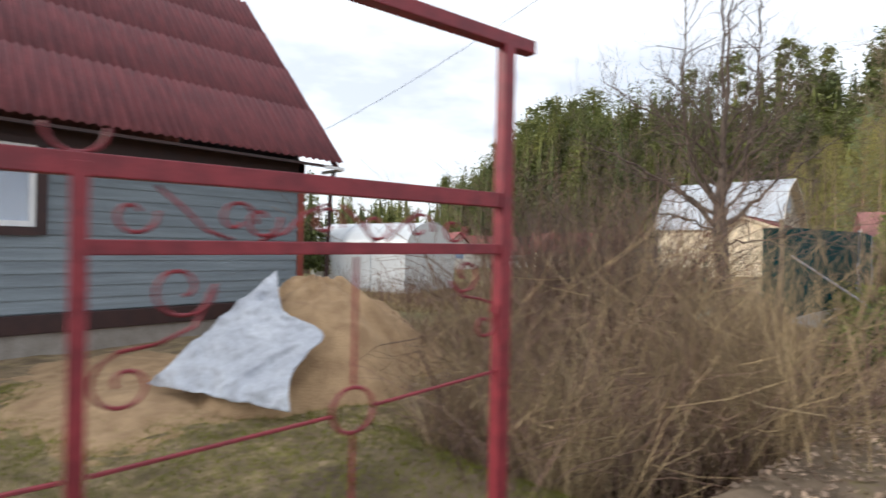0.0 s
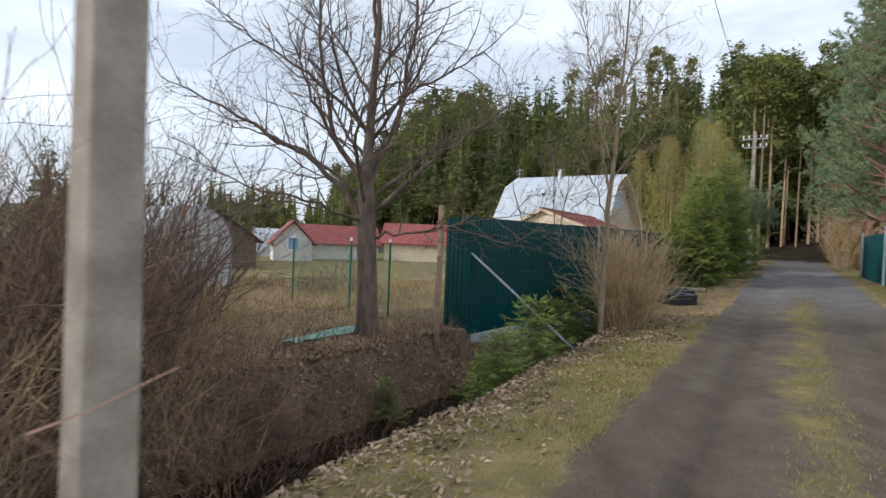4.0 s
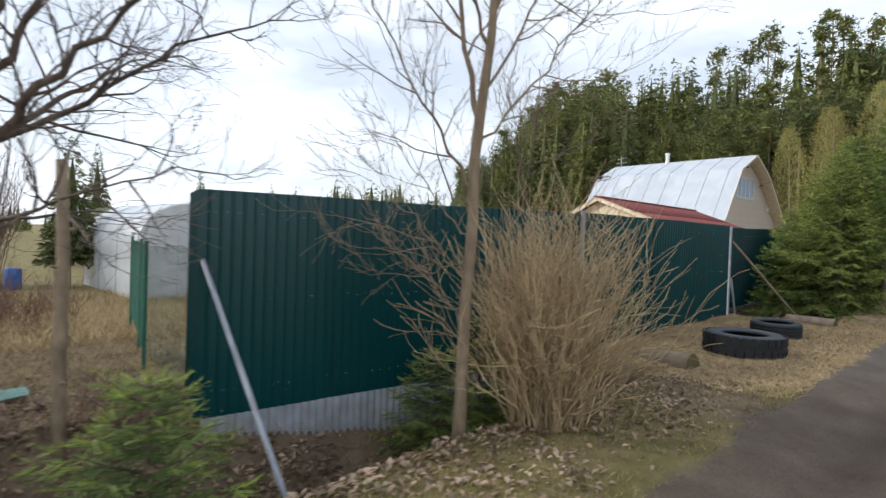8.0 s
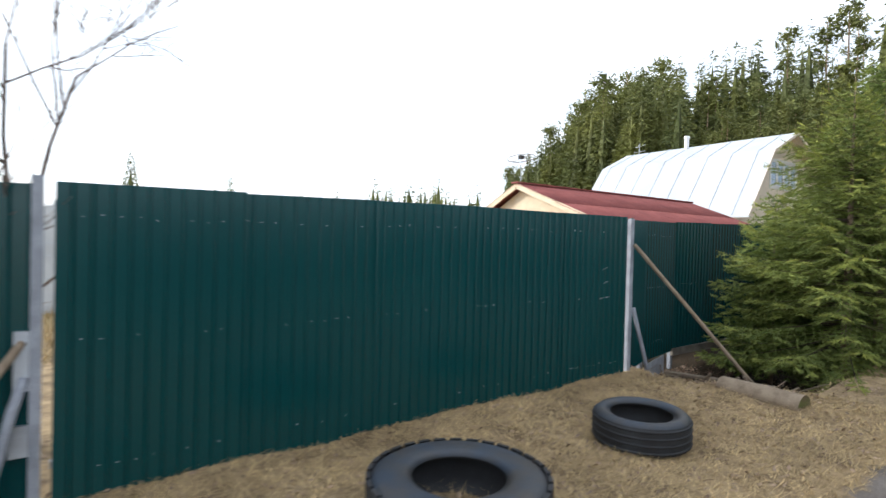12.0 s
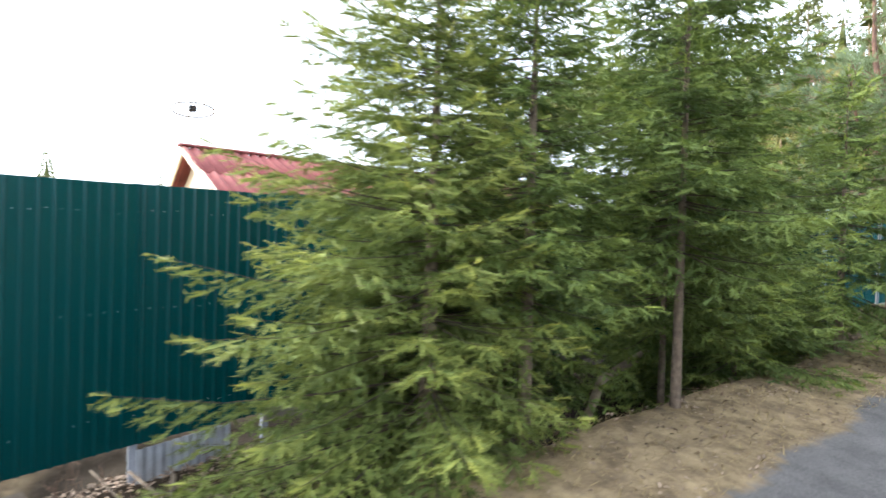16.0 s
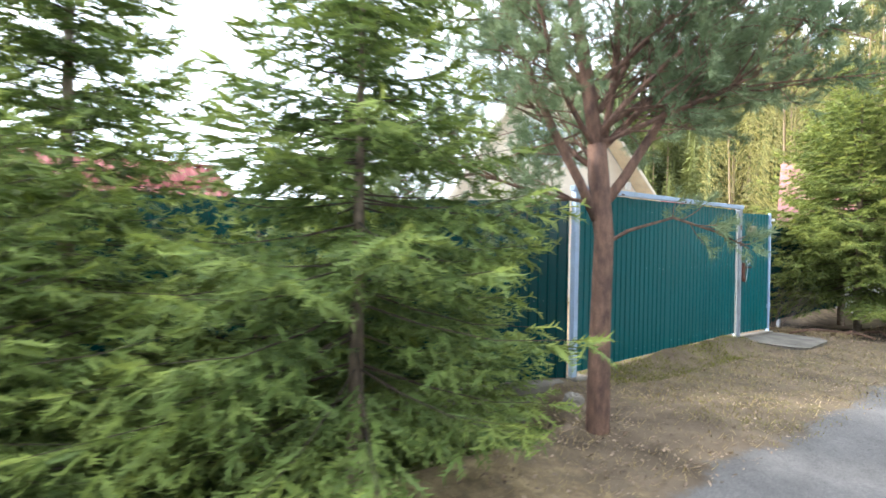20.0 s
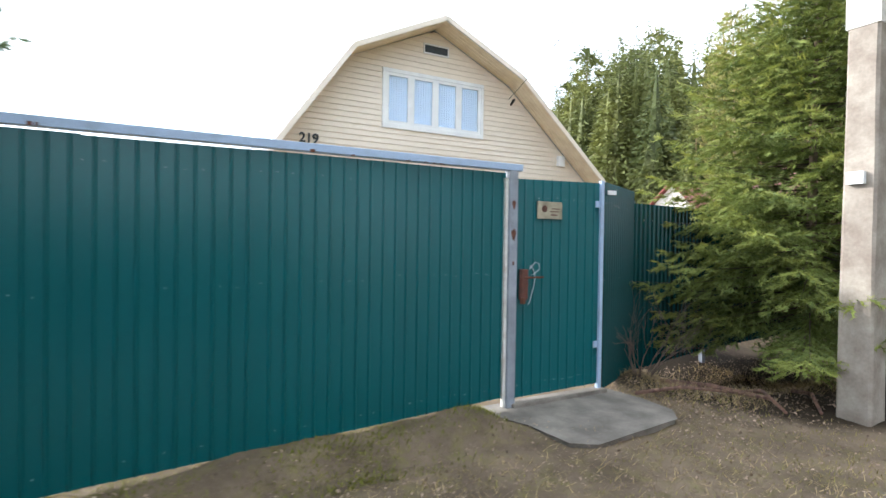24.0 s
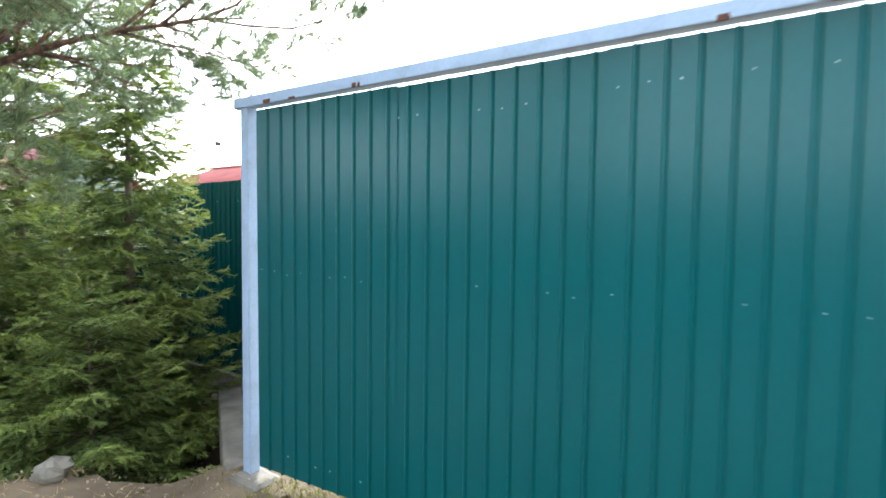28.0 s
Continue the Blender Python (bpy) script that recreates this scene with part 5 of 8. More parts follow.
# spruces along the second ditch and beside the second pole
ROW = [(-2.72, 18.62, FULL, 0.90, 20, "bushy sunlit spruce with boughs down to the ground"), (-2.60, 19.40, FULL2, 0.90, 80, "tall dense spruce at the ditch edge"),
       (-2.22, 20.78, PRUNED, 0.98, 140, "spruce with a bare slim lower trunk"), (-2.98, 21.85, PRUNED, 0.95, 10, "spruce with a bare dark lower trunk"),
       (-3.5, 20.1, BACK, 0.80, 200, "shaded spruce against the fence"), (-2.70, 22.85, LOW, 1.0, 60, "low spreading spruce over the ditch"),
       (-3.6, 23.3, TALL, 1.15, 260, "tall narrow spruce near the fence"), (-2.24, 24.62, YOUNG, 1.2, 0, "young bright green spruce"),
       (-3.75, 18.9, BACK, 0.70, 15, "shaded spruce behind the sunlit one"), (-3.8, 25.4, TALL, 0.92, 310, "dark spruce near the gate corner"), (-3.2, 26.15, LOW, 0.72, 30, "low spruce beside the gate corner"), (-3.6, 24.45, LOW, 1.05, 200, "low shaded spruce behind the young one"), 
       (-3.35, 35.8, SUNNY, 1.0, 100, "large sunlit spruce beside the concrete pole"), (-4.4, 38.2, BACK, 1.1, 40, "spruce behind the concrete pole"), (-3.6, 42.0, BACK, 1.15, 220, "spruce along the lane")]
for x, y, spec, s, turn, label in ROW:
    spruce_tree((x, y, gz(x, y) - 0.05), spec, label, s, turn)
for x, y, s, turn in ((-2.97, 4.56, 1.10, 0), (-2.95, 3.50, 0.85, 70), (-3.5, 4.0, 0.65, 200), (-4.1, 2.6, 0.45, 310), (-3.75, 7.4, 0.95, 130), (-3.5, 8.75, 1.12, 250), (-4.0, 8.3, 0.9, 20)):
    spruce_tree((x, y, gz(x, y) - 0.03), SMALL, "small young spruce on the ditch bank", s, turn, group="small spruces at the ditch")


# pines
def pine_shoots(limbs, tw, pts, r, rng, step=0.11, side=(0.22, 0.55), from_f=0.3, twig=0.13):
    """Side shoots with needle-bearing twigs along a limb."""
    n = len(pts) - 1
    seg = [np.linalg.norm(pts[i + 1] - pts[i]) for i in range(n)]
    L = sum(seg)
    t = from_f * L
    while t < L:
        q, u = 0, t
        while q < n - 1 and u > seg[q]:
            u -= seg[q]
            q += 1
        b = pts[q] + (pts[q + 1] - pts[q]) * min(1, u / seg[q])
        ax = unit(pts[q + 1] - pts[q])
        w = unit(ax * 0.8 + unit(np.cross(ax, rng.normal(0, 1, 3))) * rng.uniform(0.5, 1.1) + np.array([0, 0, 0.15]))
        l2 = rng.uniform(*side) * (0.55 + 0.45 * (1 - t / L))
        c = b + w * l2 * 0.55 + rng.normal(0, 0.02, 3)
        e = c + unit(w + np.array([0, 0, 0.25])) * l2 * 0.45
        limbs.tube([tuple(b), tuple(c), tuple(e)], [r * 0.4, r * 0.32, r * 0.2], 3, cap=False)
        for k in range(4):
            f = (0.45, 0.7, 0.9, 1.0)[k]
            o = b + (c - b) * (f / 0.55) if f < 0.55 else c + (e - c) * ((f - 0.55) / 0.45)
            tw.append((*o, *unit(w + rng.normal(0, 0.55 if k < 3 else 0.15, 3) + np.array([0, 0, 0.25])), twig * rng.uniform(0.7, 1.2)))
        t += step * rng.uniform(0.7, 1.4)
    tw.append((*(pts[-1]), *unit(pts[-1] - pts[-2]), twig))


def bent(p, d, L, rng, n=6, wob=0.12, up=0.05):
    pts, d = [np.array(p, float)], unit(np.array(d, float))
    for _ in range(n):
        d = unit(d + rng.normal(0, wob, 3) + np.array([0, 0, up]))
        pts.append(pts[-1] + d * (L / n))
    return pts


def taper(r, n, end=0.25):
    return [r * (1 - (1 - end) * i / n) for i in range(n + 1)]


# the roadside pine: R is the way towards the second gate, A the way to the fence
pine = thing("pine_tree", (0, 0, 0), "roadside pine with a reddish forked trunk", "tree")
rng = np.random.default_rng(4)
R, A = np.array([0.52, 0.854, 0.0]), np.array([-0.854, 0.52, 0.0])
Z = np.array([0.0, 0.0, 1.0])
trunk = Mesh().tube([(0, 0, -0.25), (0, 0, 0.0), (0.0, 0.01, 0.9), (0.01, 0.02, 1.5), tuple(R * -0.03 + Z * 1.95), tuple(R * -0.05 + Z * 2.2)], [0.112, 0.092, 0.077, 0.073, 0.080, 0.070], 14)
part("trunk", trunk, M_barkpine, pine, smooth=True)
tw = []
fork = R * -0.04 + Z * 1.75
for r, a, z, L, rad, z0, up, wob in ((-0.12, 0.05, 1.0, 3.6, 0.06, 0.35, 0.03, 0.05), (0.60, 0.0, 0.9, 2.7, 0.042, -0.08, 0.08, 0.06), (-0.50, -0.1, 0.85, 2.6, 0.04, -0.12, 0.12, 0.06), (0.22, 0.3, 1.0, 2.6, 0.036, 0.22, 0.06, 0.07),
                                     (0.80, 0.15, 0.75, 2.2, 0.03, 0.38, 0.0, 0.07), (0.95, -0.35, 0.62, 1.9, 0.024, 0.45, 0.0, 0.08), (-1.0, 0.0, 0.12, 1.5, 0.018, 0.0, 0.03, 0.07), (0.95, 0.35, 0.55, 2.3, 0.026, 0.55, -0.03, 0.07),
                                     (0.3, 1.0, 0.6, 1.7, 0.024, 0.3, 0.03, 0.1), (-0.6, 0.8, 0.5, 1.7, 0.024, 0.25, 0.03, 0.1), (-0.8, -0.6, 0.6, 1.7, 0.024, 0.4, 0.03, 0.1), (0.4, -0.7, 0.8, 1.9, 0.024, 0.5, 0.03, 0.1), (0.5, 0.2, 0.9, 2.3, 0.028, 0.7, 0.02, 0.08), (0.7, -0.4, 0.85, 2.1, 0.026, 0.9, 0.0, 0.08), (-0.7, 0.3, 0.8, 2.0, 0.026, 0.8, 0.02, 0.08)):
    limb = Mesh()
    pts = bent(fork + Z * z0, R * r + A * a + Z * z, L, rng, 8, wob, up)
    limb.tube([tuple(v) for v in pts], taper(rad, 8), 8)
    pine_shoots(limb, tw, pts, 0.014, rng, 0.10, from_f=0.34 if rad > 0.035 else 0.22)
    for k in range(6 + int(L * 3.5)):
        i = int(rng.integers(2 if rad > 0.035 else 1, 8))
        way = (unit(pts[i] - pts[i - 1]) + unit(np.cross(pts[i] - pts[i - 1], rng.normal(0, 1, 3))) * 1.2) * np.array([1, 1, 0.45])
        sub = bent(pts[i], way, rng.uniform(0.45, 1.0), rng, 4, 0.14, 0.03)
        limb.tube([tuple(v) for v in sub], taper(0.009, 4), 5, cap=False)
        pine_shoots(limb, tw, sub, 0.009, rng, 0.085, (0.14, 0.32), 0.3, 0.11)
    part("limb", limb, M_barkpine, pine, smooth=True)
# the bough that hangs over the gate corner
bough = Mesh()
pts = [fork + Z * -0.35, fork + R * 0.25 + Z * -0.20, fork + R * 0.55 + Z * -0.10 - A * 0.1, fork + R * 0.85 + Z * -0.20 - A * 0.15, fork + R * 1.08 - Z * 0.32 - A * 0.2]
bough.tube([tuple(v) for v in pts], taper(0.018, 4), 6)
pine_shoots(bough, tw, pts, 0.012, rng, 0.055, (0.12, 0.3), 0.45, 0.11)
part("limb", bough, M_barkpine, pine, "thin drooping bough", smooth=True)
part("crown", tuft_mesh("needles", tw, M_pine, np.random.default_rng(5), per=38, length=0.074, width=0.0028), None, pine, "long grey-green needles in tufts")
pine.matrix_basis = pose(-2.19, 26.62, gz(-2.19, 26.62) - 0.03)


def tall_pine(h, first, seed, spread, label):
    rng = np.random.default_rng(seed)
    t = thing("pine_tree", (0, 0, 0), label, "tree", "pines across the lane")
    zs = np.linspace(-0.3, h, 12)
    bend = rng.normal(0, 0.06, (12, 2)).cumsum(0) * 0.5
    part("trunk", Mesh().tube([(bend[i][0], bend[i][1], z) for i, z in enumerate(zs)], [0.19 * (1 - 0.88 * max(0, z) / h) for z in zs], 9), M_barkpine, t, smooth=True)
    wood, tw = Mesh(), []
    z = first
    while z < h:
        f = (z - first) / (h - first)
        for _ in range(int(rng.integers(3, 5))):
            a = rng.uniform(0, 6.283)
            L = spread * (1.0 - 0.72 * f) * rng.uniform(0.6, 1.1)
            c = (np.interp(z, zs, bend[:, 0]), np.interp(z, zs, bend[:, 1]), z)
            pts = bent(c, (math.cos(a), math.sin(a), 0.2 + 0.6 * f), L, rng, 6, 0.14, 0.05)
            wood.tube([tuple(v) for v in pts], taper(0.045 * (1 - 0.6 * f), 6), 5, cap=False)
            pine_shoots(wood, tw, pts, 0.016, rng, 0.28, (0.45, 1.0), 0.3, 0.26)
        z += rng.uniform(0.3, 0.5)
    part("crown_wood", wood, M_barkpine, t)
    part("crown", tuft_mesh("needles", tw, M_pine, rng, per=15, length=0.20, width=0.017), None, t, "bushy green crown")
    return t


tall = tall_pine(13.5, 2.0, 17, 3.1, "tall bushy roadside pine with a low crown")
spots = [(6.4, 26.0, 1.25, 0), (4.0, 33.0, 1.5, 80), (4.4, 37.5, 1.6, 150), (7.0, 42.0, 1.4, 220), (4.6, 46.0, 1.5, 300), (5.4, 55.0, 1.45, 30), (4.8, 64.0, 1.4, 200), (-8.5, 60.0, 1.1, 110)]
for i, (x, y, s, turn) in enumerate(spots):
    ob = tall if i == 0 else copy_thing(tall, Matrix())
    ob.matrix_basis = pose(x, y, gz(x, y) - 0.05, 0, 0, turn) @ Matrix.Scale(s, 4)


# ---- the wooded hill ----
def crown_cloud(rng, n, x, y, z, h, r, lo, pine_like, size=1.0):
    """Small slanting blades filling the crown of one distant tree."""
    if pine_like:
        k = max(6, n // 22)
        f = rng.random(k) ** 0.8
        a = rng.uniform(0, 6.283, k)
        q = r * (1.05 - 0.7 * f) * rng.uniform(0.2, 1.0, k)
        cen = np.stack([x + q * np.cos(a), y + q * np.sin(a), z + h * (lo + (0.97 - lo) * f)], 1)
        c = cen[rng.integers(0, k, n)] + rng.normal(0, 1, (n, 3)) * np.array([0.17, 0.17, 0.16]) * r
        d = rng.normal(0, 1, (n, 3)) * np.array([1, 1, 0.5]) + np.array([0, 0, 0.25])
        L = r * rng.uniform(0.14, 0.30, n)
    else:
        f = 1 - np.sqrt(rng.random(n) * 0.98 + 0.0004)
        tier = np.round(f * h / 0.75) * 0.75 / h
        f = np.clip(0.8 * f + 0.2 * tier, 0, 1)
        a = rng.uniform(0, 6.283, n)
        q = (r * (1 - f) ** 0.95 + 0.06) * np.sqrt(rng.uniform(0.05, 1.0, n))
        c = np.stack([x + q * np.cos(a), y + q * np.sin(a), z + h * (lo + (1 - lo) * f) - q * 0.25], 1)
        d = np.stack([np.cos(a), np.sin(a), rng.uniform(-0.7, 0.25, n)], 1) + rng.normal(0, 0.25, (n, 3))
        L = r * (0.24 + 0.36 * (1 - f)) * rng.uniform(0.5, 1.1, n)
    d = unit(d)
    s = unit(np.cross(d, rng.normal(0, 1, (n, 3)) + np.array([0, 0, 1.0])))
    L = L * size
    w = (L * rng.uniform(0.22, 0.42, n))[:, None]
    L = L[:, None]
    blades = np.stack([c - d * L * 0.5, c + s * w + d * L * 0.1, c + d * L * 0.6], 1).reshape(-1, 3)
    core = []
    if pine_like:
        for q in cen[:: max(1, k // 14)]:
            e = q + rng.normal(0, 1, (9, 3)) * np.array([0.17, 0.17, 0.12]) * r
            core.append(e)
    else:
        for low, high, wide in ((0.0, 0.34, 0.52), (0.2, 0.55, 0.40), (0.42, 0.80, 0.24)):
            ring = [np.array([x, y, z + h * (lo + (1 - lo) * low)]) + r * wide * rng.uniform(0.75, 1.1) * np.array([math.cos(g), math.sin(g), rng.uniform(-0.25, 0.1)]) for g in np.arange(7) * 0.8976]
            tip = np.array([x, y, z + h * (lo + (1 - lo) * high)])
            for g in range(7):
                core.append(np.stack([ring[g], ring[(g + 1) % 7], tip]))
    return np.concatenate([blades] + core)


rng = np.random.default_rng(2024)
clouds, tv, tf = [], [], []


def far_tree(x, y, h, r, pine_like, n, size=1.0):
    z = gz(x, y)
    k = len(tv)
    w = 0.011 * h if pine_like else 0.006 * h
    up = 0.95 if pine_like else 0.3
    bx, by = rng.normal(0, 0.012 * h, 2)
    tv.extend([(x - w, y, z - 1), (x + w * 0.5, y - w, z - 1), (x + w * 0.5, y + w, z - 1), (x + bx - w * 0.3, y + by, z + h * up), (x + bx + w * 0.2, y + by - w * 0.3, z + h * up), (x + bx + w * 0.2, y + by + w * 0.3, z + h * up)])
    for i in range(3):
        j = (i + 1) % 3
        tf.extend([(k + i, k + j, k + 3 + j), (k + i, k + 3 + j, k + 3 + i)])
    lo = rng.uniform(0.54, 0.74) if pine_like else rng.uniform(0.05, 0.25)
    clouds.append(crown_cloud(rng, n, x + bx * 0.6, y + by * 0.6, z, h, r, lo, pine_like, size))


# how high the wood stands over the horizon, by the way one looks from the lane (degrees)
SKYLINE = ([-24, -5, 3, 8, 12, 16, 21, 26, 32, 37, 40, 43, 46, 49, 52], [17, 18, 19.6, 20.3, 20.5, 20.2, 19.6, 18.7, 17.3, 16.2, 14.4, 11.3, 8.5, 7.4, 7.0])
count = tries = 0
while count < 860 and tries < 6000:
    tries += 1
    az = radians(rng.uniform(-22, 48))
    deg = math.degrees(az)
    edge = float(np.interp(deg, [-22, -15, 3, 10, 30, 40, 48], [44, 52, 64, 76, 88, 102, 130]))
    dist = edge + abs(rng.normal(0, 26)) + (0 if rng.random() < 0.6 else rng.uniform(0, 30))
    x, y = -dist * math.sin(az), 8 + dist * math.cos(az)
    lx, rx = road_edges(np.array(y))
    if lx - 3.0 < x < rx + 3.0 and y < 78:
        continue
    front = dist < edge + 20
    pl = rng.random() < (0.55 if dist < edge + 12 else 0.28)
    h = rng.uniform(15, 20) * (1.05 if pl else rng.uniform(0.7, 1.08)) * float(np.interp(deg, [38, 48], [1.0, 0.55]))
    seen_from = math.degrees(math.atan2(0.25 - x, y - 5.0))
    away = math.hypot(x - 0.25, y - 5.0)
    top = 1.45 + away * math.tan(radians(float(np.interp(seen_from, *SKYLINE)) * rng.uniform(0.94, 1.06))) - gz(x, y)
    if top < 6.0:
        continue
    if rng.random() < (0.55 if seen_from < 30 else 0.85) and top < (27 if seen_from < 30 else 34):
        h = top
    h = min(h, top)
    if seen_from > 22:
        pl = pl and rng.random() < 0.40
    far_tree(x, y, h, (0.14 if pl else 0.145) * h, pl, 1500 if front else 420, 0.62 if front else 1.05)
    count += 1
for az, n, lo, hi, d0, d1 in ((56, 60, 9, 15, 105, 135), (70, 40, 5, 10, 120, 170), (84, 45, 4, 8, 110, 160), (104, 35, 4, 9, 100, 140), (128, 30, 4, 9, 80, 120)):
    for _ in range(n):
        a = radians(az + rng.uniform(-11, 11))
        d = rng.uniform(d0, d1)
        h = rng.uniform(lo, hi)
        far_tree(-d * math.sin(a), 10 + d * math.cos(a), h, 0.2 * h, False, 160)
for x, y, h in ((-84.8, 16.1, 14.3), (-82.4, 28.4, 11.5), (-80, 38.5, 10.0), (-26.5, 6.8, 6.6), (-60, 22.0, 7.5)):
    far_tree(x, y, h, 0.17 * h, False, 2600, 0.62)
allv = np.concatenate(clouds)
i = np.arange(len(allv) // 3) * 3
tagged(new("forest", array_mesh("forest", allv, np.stack([i, i + 1, i + 2], 1), M_farspruce)), "dense spruce and pine forest on the hill", "forest", kind="stuff")
tagged(new("forest_trunks", array_mesh("forest_trunks", tv, tf, M_fartrunk)), "pale straight trunks of the hill forest", "trunks", kind="stuff")

clouds, tv, tf = [], [], []
rng = np.random.default_rng(77)
for x, y, h in ((-6.2, 47.0, 11.5), (-7.6, 49.5, 12.5), (-5.2, 50.5, 11.0), (-8.8, 46.0, 10.5), (-6.6, 53.0, 13.0), (-10.2, 50.0, 11.5), (-4.6, 55.0, 10.5), (-11.5, 47.5, 10.0)):
    z = gz(x, y)
    k = len(tv)
    bx, by = rng.normal(0, 0.25, 2)
    tv.extend([(x - 0.09, y, z - 1), (x + 0.05, y - 0.09, z - 1), (x + 0.05, y + 0.09, z - 1), (x + bx - 0.02, y + by, z + h * 0.93), (x + bx + 0.02, y + by - 0.02, z + h * 0.93), (x + bx + 0.02, y + by + 0.02, z + h * 0.93)])
    tf.extend([q for i in range(3) for q in ((k + i, k + (i + 1) % 3, k + 3 + (i + 1) % 3), (k + i, k + 3 + (i + 1) % 3, k + 3 + i))])
    n = 5200
    f = rng.random(n) ** 0.8
    a = rng.uniform(0, 6.283, n)
    q = 0.13 * h * np.sin(np.pi * (0.12 + 0.86 * f)) ** 0.8 * np.sqrt(rng.random(n))
    c = np.stack([x + bx * f + q * np.cos(a), y + by * f + q * np.sin(a), z + h * (0.14 + 0.86 * f)], 1)
    d = unit(np.stack([np.cos(a), np.sin(a), rng.uniform(0.4, 2.0, n)], 1) + rng.normal(0, 0.4, (n, 3)))
    s = unit(np.cross(d, rng.normal(0, 1, (n, 3))))
    L = rng.uniform(0.14, 0.42, n)[:, None]
    clouds.append(np.stack([c, c + s * 0.022 + d * L * 0.5, c + d * L], 1).reshape(-1, 3))
allv = np.concatenate(clouds)
i = np.arange(len(allv) // 3) * 3
tagged(new("budding_trees", array_mesh("budding_trees", allv, np.stack([i, i + 1, i + 2], 1), M_budding)), "yellow-green budding broadleaf trees beside the far lane", "trees", kind="stuff")
tagged(new("budding_tree_trunks", array_mesh("budding_tree_trunks", tv, tf, M_fartrunk)), "thin pale trunks of the budding trees", "trunks", kind="stuff")

# ---- the cream house behind the second gate ----
house = thing("house", (-14, 34.4, 0), "cream-sided house with a pale metal gambrel roof", "house")
HX0, HX1, RY, RZ = -10.2, -17.6, 34.40, 6.36
PROFILE = [(-3.70, 3.05), (-1.97, 5.44), (0.0, 6.36), (1.97, 5.46), (4.75, 3.10)]


def gable_half(z):
    if z >= 5.45:
        w = 1.97 * (6.36 - z) / 0.91
        return -w, w
    f = (5.45 - z) / 2.37
    return (-1.97 - 1.73 * min(f, 1), 1.97 + 2.78 * min(f, 1))


body = Mesh().box(HX1, RY - 3.6, 0.2, HX0 - 0.03, RY + 4.6, 3.1)
k = len(body.v)
for x in (HX0 - 0.03, HX1):
    body.v += [(x, RY + o * 0.985, z - 0.05) for o, z in PROFILE]
body.f += [tuple(k + i for i in range(5)), tuple(k + 5 + i for i in reversed(range(5)))]
body.mi += [0, 0]
part("wall", body, M_cream, house)
# roof skins with thickness
for i in range(4):
    roof = Mesh()
    (o0, z0), (o1, z1) = PROFILE[i], PROFILE[i + 1]
    if i == 0:
        o0, z0 = o0 - 0.18, z0 - 0.25
    if i == 3:
        o1, z1 = o1 + 0.22, z1 - 0.19
    k = len(roof.v)
    for x in (-9.66, -17.9):
        roof.v += [(x, RY + o0, z0 + 0.03), (x, RY + o1, z1 + 0.03), (x, RY + o1, z1 + 0.13), (x, RY + o0, z0 + 0.13)]
    roof.f += [(k, k + 1, k + 2, k + 3), (k + 7, k + 6, k + 5, k + 4), (k + 3, k + 2, k + 6, k + 7), (k + 1, k, k + 4, k + 5), (k, k + 3, k + 7, k + 4), (k + 2, k + 1, k + 5, k + 6)]
    roof.mi += [0] * 6
    slope = part("roof_slope", roof, M_whiteroof, house, "pale sheet-metal roof slope")
    for j in range(8 if i < 2 else 0):
        x = -10.3 - j * 1.02
        part("seam", Mesh().bar((x, RY + o0, z0 + 0.14), (x, RY + o1, z1 + 0.14), 0.03, 0.03), M_galv, slope)
for i in range(4):
    soff = Mesh()
    (o0, z0), (o1, z1) = PROFILE[i], PROFILE[i + 1]
    if i == 3:
        o1, z1 = o1 + 0.22, z1 - 0.19
    if i == 0:
        o0, z0 = o0 - 0.18, z0 - 0.25
    n = Vector((0, z0 - z1, o1 - o0)).normalized()
    soff.bar((-9.66, RY + o0, z0 + 0.085), (-9.66, RY + o1, z1 + 0.085), 0.03, 0.10, up=(0, n.y, n.z))
    part("fascia", soff, M_siding, house, "cream fascia board along the verge")
for i in range(4):
    (o0, z0), (o1, z1) = PROFILE[i], PROFILE[i + 1]
    if i == 3:
        o1, z1 = o1 + 0.15, z1 - 0.13
    m = Mesh()
    nb = 5
    for b in range(nb):
        x0 = -9.68 - b * 0.105
        k = len(m.v)
        m.v += [(x0, RY + o0, z0 + 0.018), (x0 - 0.095, RY + o0, z0 + 0.018), (x0 - 0.095, RY + o1, z1 + 0.018), (x0, RY + o1, z1 + 0.018)]
        m.v += [(x0, RY + o0, z0 + 0.03), (x0 - 0.095, RY + o0, z0 + 0.03), (x0 - 0.095, RY + o1, z1 + 0.03), (x0, RY + o1, z1 + 0.03)]
        m.f += [(k, k + 1, k + 2, k + 3), (k + 7, k + 6, k + 5, k + 4), (k, k + 4, k + 5, k + 1), (k + 1, k + 5, k + 6, k + 2), (k + 2, k + 6, k + 7, k + 3), (k + 3, k + 7, k + 4, k)]
        m.mi += [0] * 6
    part("soffit", m, M_cream, house, "cream boarded soffit")
